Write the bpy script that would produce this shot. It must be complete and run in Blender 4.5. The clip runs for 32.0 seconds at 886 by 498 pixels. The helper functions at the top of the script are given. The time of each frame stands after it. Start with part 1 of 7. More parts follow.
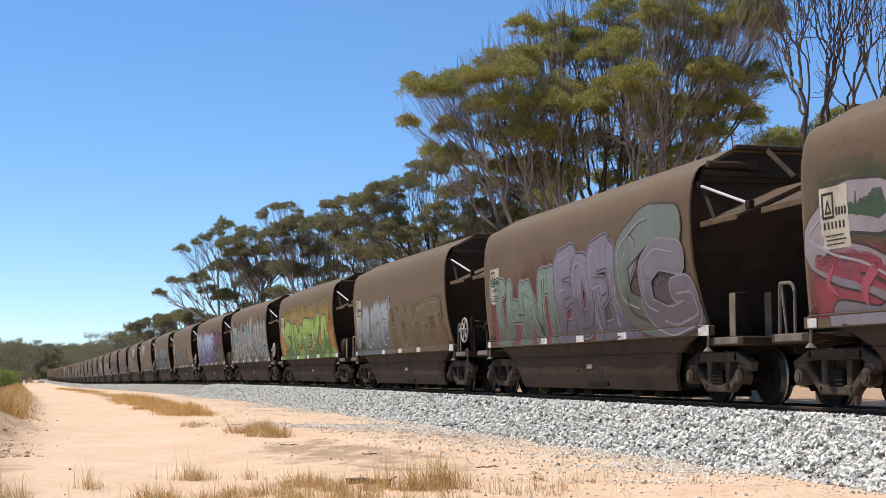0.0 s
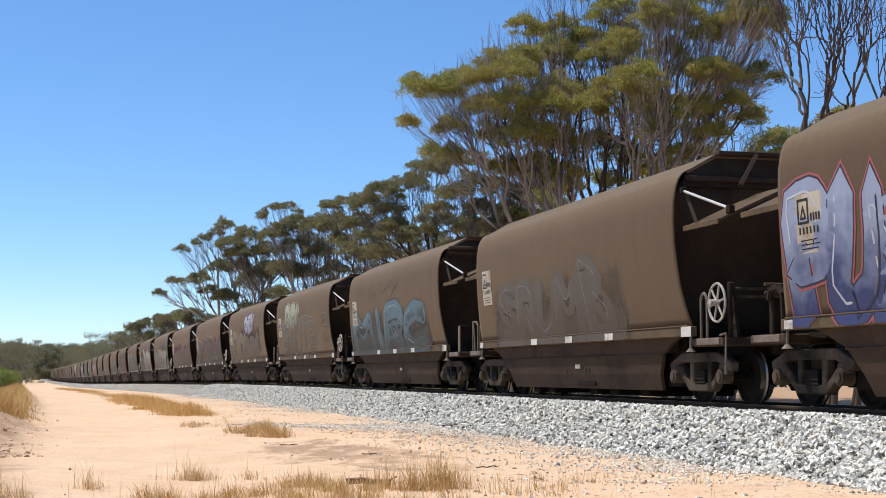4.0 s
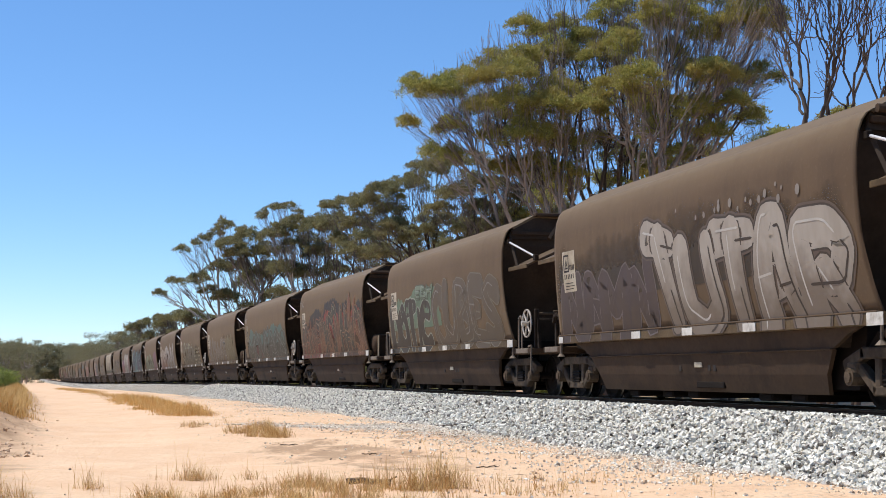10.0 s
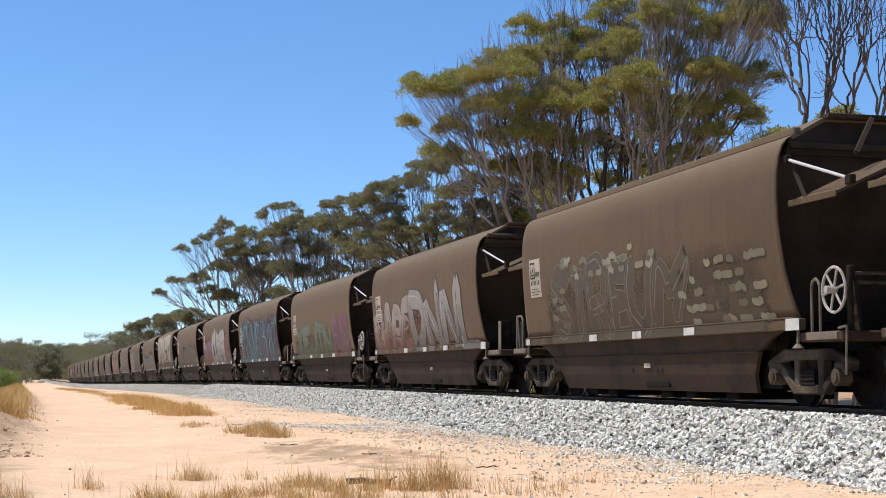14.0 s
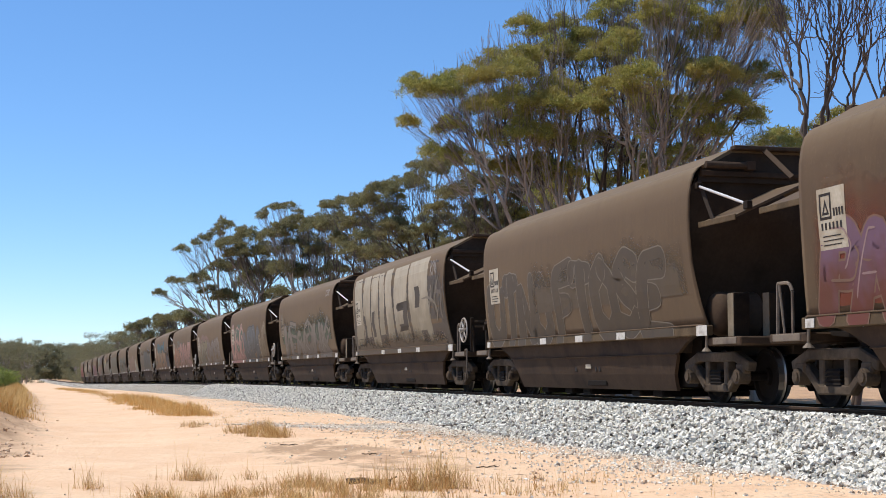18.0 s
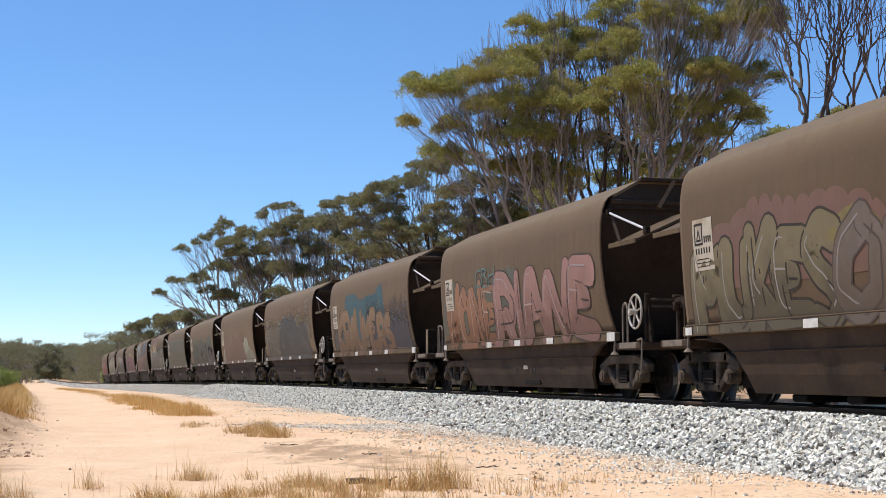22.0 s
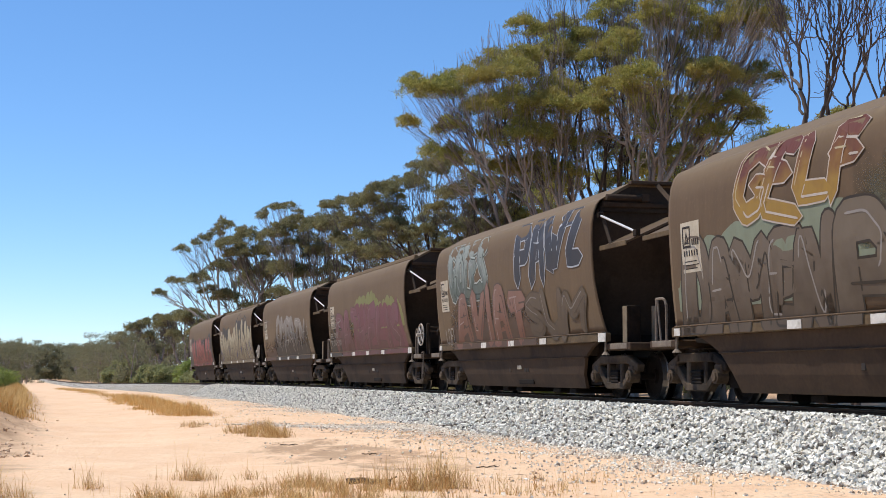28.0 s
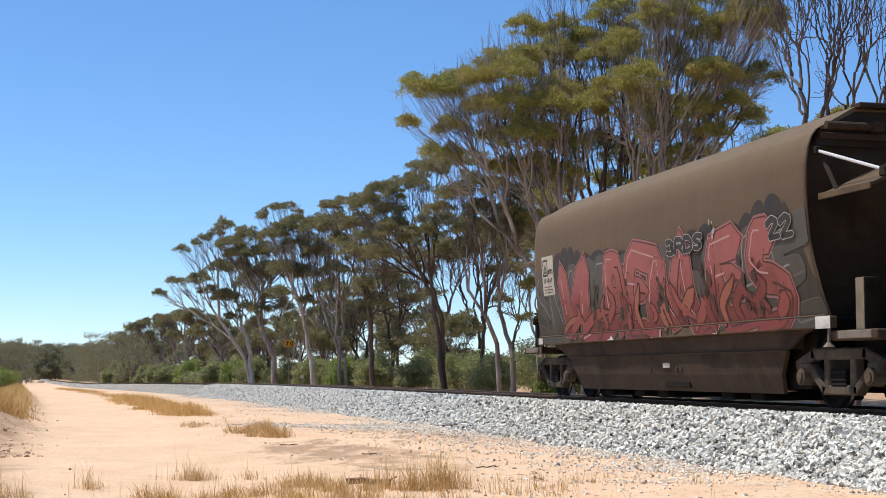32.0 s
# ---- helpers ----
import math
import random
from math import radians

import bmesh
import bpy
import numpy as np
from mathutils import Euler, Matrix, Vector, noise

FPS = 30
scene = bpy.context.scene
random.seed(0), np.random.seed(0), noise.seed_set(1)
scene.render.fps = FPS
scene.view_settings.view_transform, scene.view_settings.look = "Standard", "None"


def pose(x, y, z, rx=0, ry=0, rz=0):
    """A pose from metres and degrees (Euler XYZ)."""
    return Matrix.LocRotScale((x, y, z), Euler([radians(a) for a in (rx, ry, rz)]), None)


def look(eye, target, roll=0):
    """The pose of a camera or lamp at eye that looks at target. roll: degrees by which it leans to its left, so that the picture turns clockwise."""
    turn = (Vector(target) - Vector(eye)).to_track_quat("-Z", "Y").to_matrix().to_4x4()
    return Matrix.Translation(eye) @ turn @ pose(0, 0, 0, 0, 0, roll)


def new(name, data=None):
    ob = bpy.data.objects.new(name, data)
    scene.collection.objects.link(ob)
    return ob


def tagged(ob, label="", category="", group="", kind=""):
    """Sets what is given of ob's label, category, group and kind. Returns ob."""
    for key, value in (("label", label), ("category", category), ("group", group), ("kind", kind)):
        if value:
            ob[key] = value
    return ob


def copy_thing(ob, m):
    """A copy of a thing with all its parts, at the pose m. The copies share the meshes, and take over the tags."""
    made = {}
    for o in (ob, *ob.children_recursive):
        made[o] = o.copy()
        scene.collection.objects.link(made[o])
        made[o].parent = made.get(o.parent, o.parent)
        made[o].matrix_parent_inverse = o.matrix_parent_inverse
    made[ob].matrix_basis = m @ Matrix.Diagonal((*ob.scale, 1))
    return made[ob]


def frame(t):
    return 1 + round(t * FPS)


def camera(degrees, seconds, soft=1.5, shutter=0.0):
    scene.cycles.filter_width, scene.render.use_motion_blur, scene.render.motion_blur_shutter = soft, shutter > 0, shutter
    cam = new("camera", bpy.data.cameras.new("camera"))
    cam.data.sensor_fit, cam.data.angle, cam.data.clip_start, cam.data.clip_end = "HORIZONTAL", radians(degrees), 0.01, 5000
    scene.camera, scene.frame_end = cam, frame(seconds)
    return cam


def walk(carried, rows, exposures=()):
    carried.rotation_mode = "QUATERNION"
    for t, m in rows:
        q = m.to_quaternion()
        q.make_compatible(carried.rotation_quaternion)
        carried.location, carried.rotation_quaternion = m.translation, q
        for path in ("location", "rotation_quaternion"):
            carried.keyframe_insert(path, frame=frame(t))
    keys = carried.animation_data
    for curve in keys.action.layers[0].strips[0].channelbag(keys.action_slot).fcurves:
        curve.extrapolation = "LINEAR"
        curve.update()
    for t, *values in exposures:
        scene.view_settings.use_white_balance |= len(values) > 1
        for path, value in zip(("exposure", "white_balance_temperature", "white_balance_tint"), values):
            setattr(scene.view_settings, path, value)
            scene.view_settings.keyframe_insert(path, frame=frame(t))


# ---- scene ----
EYE_Z = 1.15
cam = camera(33.56, 32.0, soft=0.9)
EYE = (0.0, 0.0, EYE_Z)
AIM = (0.0, 10.0, EYE_Z + 10.0 * math.tan(radians(4.858)))
walk(cam, [(0.0, look(EYE, AIM)), (32.0, look(EYE, AIM))])

# ---- light ----
SUN_ELEVATION, SUN_AZIMUTH = 63.0, -72.0   # azimuth from +y, negative is towards -x
world = bpy.data.worlds.new("sky")
scene.world = world
world.use_nodes = True
wn = world.node_tree.nodes
sky = wn.new("ShaderNodeTexSky")
sky.sky_type, sky.sun_disc = "NISHITA", False
sky.sun_elevation, sky.sun_rotation = radians(SUN_ELEVATION), radians(SUN_AZIMUTH)
sky.altitude, sky.air_density, sky.dust_density, sky.ozone_density = 300, 0.75, 0.0, 3.5
wn["Background"].inputs["Strength"].default_value = 0.142
deep = wn.new("ShaderNodeHueSaturation")
deep.inputs["Saturation"].default_value = 1.15
world.node_tree.links.new(sky.outputs["Color"], deep.inputs["Color"])
tint = wn.new("ShaderNodeMix")
tint.data_type, tint.blend_type = "RGBA", "MULTIPLY"
tint.inputs[0].default_value, tint.inputs[7].default_value = 1.0, (0.95, 0.99, 1.03, 1.0)
world.node_tree.links.new(deep.outputs["Color"], tint.inputs[6])
even = wn.new("ShaderNodeMix")
even.data_type = "RGBA"
even.inputs[0].default_value, even.inputs[7].default_value = 0.22, (1.15, 2.45, 5.1, 1.0)
world.node_tree.links.new(tint.outputs[2], even.inputs[6])
world.node_tree.links.new(even.outputs[2], wn["Background"].inputs["Color"])
sun = new("sun", bpy.data.lights.new("sun", "SUN"))
sun.data.energy, sun.data.angle, sun.data.color = 4.2, radians(0.53), (1.0, 0.94, 0.85)
ce, az = math.cos(radians(SUN_ELEVATION)), radians(SUN_AZIMUTH)
sun.matrix_world = look((math.sin(az) * ce * 100, math.cos(az) * ce * 100, math.sin(radians(SUN_ELEVATION)) * 100), (0, 0, 0))
scene.view_settings.exposure = 0.22

# ---- the track's line: s metres along it, away from the camera ----
RAIL = 0.69            # rail head over the ground by the camera
_s = np.arange(-800.0, 4000.5, 0.5)
_bend = np.clip(45.8 - _s, 0, 105.8)
_head = radians(16.043) - _bend / 1406.0
_x = np.cumsum(-np.sin(_head)) * 0.5
_y = np.cumsum(np.cos(_head)) * 0.5
_i = int(np.argmin(abs(_s)))
_x += 3.90 + 1.40 * math.cos(_head[_i]) - _x[_i]
_y += 22.18 + 1.40 * math.sin(_head[_i]) - _y[_i]
_z = np.interp(_s, [0, 50, 100, 170, 240, 340, 435, 600, 900], [0, 0, -0.25, -0.72, -1.15, -1.5, -1.7, -1.9, -2.0])
_z = np.convolve(np.pad(_z, 40, mode="edge"), np.ones(81) / 81, "valid")


def on_track(s, u=0.0):
    """Plan place and ground level: s along the line, u metres from its middle towards the road."""
    s = np.asarray(s, float)
    a = np.interp(s, _s, _head)
    return np.interp(s, _s, _x) - u * np.cos(a), np.interp(s, _s, _y) - u * np.sin(a), np.interp(s, _s, _z)


def to_track(x, y):
    """s and u of a place in plan."""
    s = (y - 22.0) / 0.965
    for _ in range(6):
        px, py, _z0 = on_track(s)
        a = np.interp(s, _s, _head)
        s = s + (x - px) * -np.sin(a) + (y - py) * np.cos(a)
    px, py, _z0 = on_track(s)
    a = np.interp(s, _s, _head)
    return s, -((x - px) * np.cos(a) + (y - py) * np.sin(a))


def track_pose(s, reach=6.05):
    """Pose of a wagon whose middle is at s: x along the line, y towards the road, z up from the rail head."""
    a, b = (Vector([float(v) for v in on_track(s + d)]) for d in (-reach, reach))
    x = (b - a).normalized()
    y = Vector((0, 0, 1)).cross(x).normalized()
    m = Matrix((x, y, x.cross(y))).transposed().to_4x4()
    m.translation = (a + b) / 2 + Vector((0, 0, RAIL))
    return m


# ---- materials ----
def srgb(h):
    v = [int(h[i:i + 2], 16) / 255 for i in (0, 2, 4)]
    return tuple(c / 12.92 if c <= 0.04045 else ((c + 0.055) / 1.055) ** 2.4 for c in v)


class Nodes:
    def __init__(self, name):
        self.m = bpy.data.materials.new(name)
        self.m.use_nodes = True
        self.t = self.m.node_tree
        self.n = self.t.nodes
        self.b = self.n["Principled BSDF"]

    def add(self, kind, **values):
        node = self.n.new("ShaderNode" + kind)
        for k, v in values.items():
            if k in node.inputs:
                self.put(node.inputs[k], v)
        return node

    def put(self, socket, v):
        if isinstance(v, bpy.types.NodeSocket):
            self.t.links.new(v, socket)
        else:
            socket.default_value = (*v, 1.0) if isinstance(v, tuple) and len(v) == 3 and socket.type == "RGBA" else v

    def coords(self, space="Object", spread=True, stretch=None):
        c = self.add("TexCoord").outputs[space]
        if spread:
            r = self.add("ObjectInfo").outputs["Random"]
            k = self.add("VectorMath")
            k.operation = "SCALE"
            k.inputs[0].default_value = (37.0, 51.0, 23.0)
            self.put(k.inputs["Scale"], r)
            v = self.add("VectorMath")
            self.put(v.inputs[0], c)
            self.put(v.inputs[1], k.outputs[0])
            c = v.outputs[0]
        if stretch:
            c = self.add("Mapping", Vector=c, Scale=stretch).outputs[0]
        return c

    def noise(self, c, scale, detail=5.0, rough=0.6):
        return self.add("TexNoise", Vector=c, Scale=scale, Detail=detail, Roughness=rough).outputs["Fac"]

    def ramp(self, fac, lo, hi, a=0.0, b=1.0):
        r = self.add("MapRange", Value=fac)
        for i, v in zip((1, 2, 3, 4), (lo, hi, a, b)):
            r.inputs[i].default_value = v
        return r.outputs[0]

    def mix(self, fac, a, b, how="MIX"):
        m = self.n.new("ShaderNodeMix")
        m.data_type, m.blend_type = "RGBA", how
        self.put(m.inputs[0], fac)
        self.put(m.inputs[6], a)
        self.put(m.inputs[7], b)
        return m.outputs[2]

    def math(self, op, a, b=0.0):
        m = self.add("Math")
        m.operation = op
        self.put(m.inputs[0], a)
        self.put(m.inputs[1], b)
        return m.outputs[0]

    def done(self, color, rough=0.8, metal=0.0, bump=None, strength=0.3, distance=0.02, spec=0.4):
        self.put(self.b.inputs["Base Color"], color)
        self.put(self.b.inputs["Roughness"], rough)
        self.put(self.b.inputs["Metallic"], metal)
        self.put(self.b.inputs["Specular IOR Level"], spec)
        if bump is not None:
            k = self.add("Bump", Height=bump, Strength=strength, Distance=distance)
            self.put(self.b.inputs["Normal"], k.outputs[0])
        return self.m


def surface(name, c1, c2, scale=3.0, rough=0.8, metal=0.0, bump=0.2, distance=0.01, dirt=None, spread=True, stretch=None):
    """Two tones at a coarse and a fine scale, with grain in the relief."""
    g = Nodes(name)
    c = g.coords(spread=spread, stretch=stretch)
    col = g.mix(g.ramp(g.noise(c, scale), 0.3, 0.7), c1, c2)
    fine = g.noise(c, scale * 9, 6)
    col = g.mix(g.ramp(fine, 0.35, 0.75, 0.0, 0.5), col, tuple(v * 0.6 for v in c1))
    if dirt:
        col = g.mix(g.ramp(g.noise(c, scale * 0.6, 7), 0.5, 0.68), col, dirt)
    return g.done(col, rough, metal, fine, bump, distance, 0.2)


def make_body():
    g = Nodes("dusty brown wagon paint")
    c = g.coords()
    streak = g.noise(g.coords(stretch=(2.2, 2.2, 0.22)), 2.0, 6)
    blot = g.noise(c, 0.9, 6)
    col = g.mix(g.ramp(blot, 0.3, 0.7), srgb("503f2e"), srgb("5b4936"))
    col = g.mix(g.ramp(streak, 0.45, 0.75, 0.0, 0.55), col, srgb("413328"))
    col = g.mix(g.ramp(g.noise(c, 14.0, 6), 0.55, 0.75, 0.0, 0.35), col, srgb("6d5b46"))
    r = g.add("ObjectInfo").outputs["Random"]
    col = g.mix(g.ramp(r, 0.0, 1.0, 0.0, 0.5), col, srgb("5d4c39"))
    # tan shoulder: dust, with the top light's brightness put into the colour
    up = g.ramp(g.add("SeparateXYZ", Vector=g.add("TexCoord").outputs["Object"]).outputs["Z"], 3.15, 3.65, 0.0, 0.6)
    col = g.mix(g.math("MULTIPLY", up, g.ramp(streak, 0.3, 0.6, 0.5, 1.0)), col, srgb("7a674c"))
    # dust lightens the paint at a glancing view
    g.put(g.b.inputs["Sheen Weight"], 0.12)
    g.put(g.b.inputs["Sheen Roughness"], 0.45)
    g.put(g.b.inputs["Sheen Tint"], srgb("d8bb90"))
    return g.done(col, 0.68, 0.0, g.noise(c, 3.0, 4), 0.25, 0.012, 0.2)


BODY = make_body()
SKIRT = surface("dark dusty underframe paint", srgb("423326"), srgb("4e3d2e"), 1.6, 0.85, dirt=srgb("30251c"))
SILL = surface("worn light brown sill paint", srgb("574732"), srgb("6a5941"), 3.0, 0.75, dirt=srgb("463827"))
# darker than the flanks: shade between the wagons is put into this brown
DARK = surface("end sheet brown darkened for shade", srgb("392f27"), srgb("44392f"), 2.0, 0.9, dirt=srgb("2c241d"))
IRON = surface("greasy cast iron", srgb("241b13"), srgb("35291d"), 5.0, 0.9, 0.0, dirt=srgb("150f0a"))
STEEL = surface("grey weathered steel", srgb("6d6154"), srgb("857868"), 6.0, 0.6, 0.0, dirt=srgb("5b5047"))
# near black; also paints the shade around the hopper ends
WHEEL = surface("wheel black, also painted underframe shade", srgb("18120d"), srgb("201812"), 5.0, 0.95, 0.0)
TREAD = surface("polished wheel tread steel", srgb("8f877f"), srgb("a39b92"), 8.0, 0.35, 0.9, bump=0.02)
REFLECT = surface("white reflective tape", srgb("d8d4ca"), srgb("c0bab0"), 8.0, 0.5, bump=0.03, dirt=srgb("9a9082"))
PLATE = surface("cream data panel paint", srgb("c2b8a4"), srgb("b0a48e"), 3.0, 0.6, bump=0.05, dirt=srgb("94866f"))
AXLE = surface("dusty greased casting", srgb("4c3f32"), srgb("645545"), 5.0, 0.85, dirt=srgb("2b221a"))
PALE = surface("pale worn paint on steel", srgb("a89f92"), srgb("c2bab0"), 6.0, 0.6, dirt=srgb("857a6e"))
FRAME = surface("dusty dark cast steel", srgb("33281f"), srgb("6a5c4c"), 1.3, 0.9, dirt=srgb("1c1611"))
PLATE_OLD = surface("dulled data panel and lit box face paint", srgb("8a7c68"), srgb("786a56"), 3.0, 0.7, bump=0.05, dirt=srgb("5e5140"))
INK = surface("black stencil paint", srgb("2a2522"), srgb("3a332e"), 5.0, 0.7, bump=0.05)
ROD = surface("bright galvanised rod", srgb("d5d2cc"), srgb("e4e2de"), 8.0, 0.4, 0.2, bump=0.05)
RAILMAT = surface("rusty brown rail steel", srgb("4a3a30"), srgb("5e4838"), 4.0, 0.8, 0.3, spread=False)
RAILTOP = surface("polished rail head", srgb("8f8a86"), srgb("a8a39e"), 6.0, 0.35, 0.9, spread=False, bump=0.03)


# ---- mesh helpers ----
def part(name, bm, material, parent, label=""):
    """One mesh object under a thing or a part, from a bmesh or from a ready mesh."""
    if isinstance(bm, bmesh.types.BMesh):
        me = bpy.data.meshes.new(name)
        bm.to_mesh(me)
        bm.free()
    else:
        me = bm
    for m in material if isinstance(material, (list, tuple)) else [material]:
        me.materials.append(m)
    ob = new(name, me)
    ob.parent = parent
    return tagged(ob, label)


def thing(name, label, category, group="", kind=""):
    return tagged(new(name), label, category, group, kind)


def fast_mesh(name, verts, tris):
    """A mesh of triangles from two arrays."""
    me = bpy.data.meshes.new(name)
    verts, tris = np.asarray(verts, np.float32), np.asarray(tris, np.int32)
    me.vertices.add(len(verts))
    me.vertices.foreach_set("co", verts.ravel())
    me.loops.add(tris.size)
    me.loops.foreach_set("vertex_index", tris.ravel())
    me.polygons.add(len(tris))
    me.polygons.foreach_set("loop_start", np.arange(0, tris.size, 3, dtype=np.int32))
    me.update(calc_edges=True)
    me.shade_flat()
    return me


def box(bm, x0, x1, y0, y1, z0, z1, bevel=0.0, m=None):
    """A bevelled box between the limits, added to bm."""
    made = bmesh.ops.create_cube(bm, size=1.0, matrix=Matrix.Translation(((x0 + x1) / 2, (y0 + y1) / 2, (z0 + z1) / 2)) @ Matrix.Diagonal((x1 - x0, y1 - y0, z1 - z0, 1)))
    vs = made["verts"]
    if bevel:
        es = list({e for v in vs for e in v.link_edges})
        made = bmesh.ops.bevel(bm, geom=es, offset=bevel, segments=1, affect="EDGES")
        vs = list({v for f in made["faces"] for v in f.verts} | {v for v in vs if v.is_valid})
    if m is not None:
        bmesh.ops.transform(bm, matrix=m, verts=vs)
    return bm


def bar(bm, a, b, r, n=6, r2=None):
    """A round bar from a to b."""
    a, b = Vector(a), Vector(b)
    m = Matrix.Translation((a + b) / 2) @ (b - a).to_track_quat("Z", "Y").to_matrix().to_4x4()
    bmesh.ops.create_cone(bm, cap_ends=True, segments=n, radius1=r, radius2=r if r2 is None else r2, depth=(b - a).length, matrix=m)
    return bm


def tube(bm, pts, r, n=6):
    for a, b in zip(pts, pts[1:]):
        bar(bm, a, b, r, n)
    return bm


def prism(bm, outline, y0, y1, axis="y"):
    """A plate: an outline of (x, z) pushed through from y0 to y1 (axis y), or of (y, z) from x0 to x1 (axis x)."""
    def at(p, d):
        return bm.verts.new((p[0], d, p[1]) if axis == "y" else (d, p[0], p[1]))
    a = [at(p, y0) for p in outline]
    b = [at(p, y1) for p in outline]
    bm.faces.new(a)
    bm.faces.new(b[::-1])
    for i in range(len(a)):
        j = (i + 1) % len(a)
        bm.faces.new((a[j], a[i], b[i], b[j]))
    bmesh.ops.recalc_face_normals(bm, faces=bm.faces[:])
    return bm


def loft(rings, closed=True, caps=True):
    """A bmesh through rings of points."""
    bm = bmesh.new()
    rows = [[bm.verts.new(p) for p in r] for r in rings]
    n = len(rows[0])
    for r0, r1 in zip(rows, rows[1:]):
        for i in range(n if closed else n - 1):
            j = (i + 1) % n
            bm.faces.new((r0[i], r0[j], r1[j], r1[i]))
    if caps and closed:
        bm.faces.new(rows[0][::-1])
        bm.faces.new(rows[-1])
    return bm


# ---- letter shapes for painted lettering ----
_glyphs = {}


def glyph(ch, grow):
    """A letter one unit high as points and triangles, cut into bands so that it can be bent."""
    key = (ch, grow)
    if key in _glyphs:
        return _glyphs[key]
    cu = bpy.data.curves.new("letter", "FONT")
    cu.body, cu.size, cu.offset, cu.resolution_u, cu.fill_mode = ch, 1.0, grow, 2, "FRONT"
    ob = new("letter", cu)
    me = bpy.data.meshes.new_from_object(ob.evaluated_get(bpy.context.evaluated_depsgraph_get()))
    bpy.data.objects.remove(ob)
    bpy.data.curves.remove(cu)
    bm = bmesh.new()
    bm.from_mesh(me)
    bpy.data.meshes.remove(me)
    bmesh.ops.triangulate(bm, faces=bm.faces[:])
    for axis, cuts in ((1, np.arange(0.0, 0.76, 0.12)), (0, np.arange(0.1, 0.8, 0.22))):
        for k in cuts:
            no = (0, 1, 0) if axis else (1, 0, 0)
            bmesh.ops.bisect_plane(bm, geom=bm.verts[:] + bm.edges[:] + bm.faces[:], plane_co=(k, k, 0), plane_no=no)
    bmesh.ops.triangulate(bm, faces=bm.faces[:])
    bm.verts.index_update()
    v = np.array([(p.co.x, p.co.y) for p in bm.verts]) / 0.70
    t = np.array([[p.index for p in f.verts] for f in bm.faces])
    n = np.array([f.normal.z for f in bm.faces])
    t[n < 0] = t[n < 0][:, ::-1]
    bm.free()
    _glyphs[key] = (v, t)
    return v, t


def load_glyphs(text):
    """Bakes the letters that the signs use."""
    for ch in sorted(set(text)):
        glyph(ch, 0.035)


load_glyphs("70")


# ---- ground ----
def ground_height(s, u):
    """Level of the ground over the camera's foot: the fall along the line, the road, its bank and small unevenness."""
    z = np.interp(s, _s, _z)
    bank = 0.30 * np.exp(-((u - 12.2) / 0.7) ** 2) * np.clip((s - 2) / 10, 0, 1)
    rise = 0.18 * np.clip((u - 12.0) / 6.0, 0, 1)
    crown = -0.05 * np.exp(-((u - 9.6) / 1.6) ** 2)
    lump = 0.10 * np.sin(s * 2.1 + 1.3 * np.sin(s * 0.7)) * np.exp(-((u - 11.9) / 0.5) ** 2) * np.clip((s - 1) / 6, 0, 1)
    bump = 0.035 * np.sin(s * 0.73 + u * 0.9) * np.sin(u * 0.61 - s * 0.31) + 0.02 * np.sin(s * 1.9 - u * 2.3)
    return z + bank + lump + rise + crown + bump * np.clip((abs(u) - 2.0) / 2.0, 0, 1)


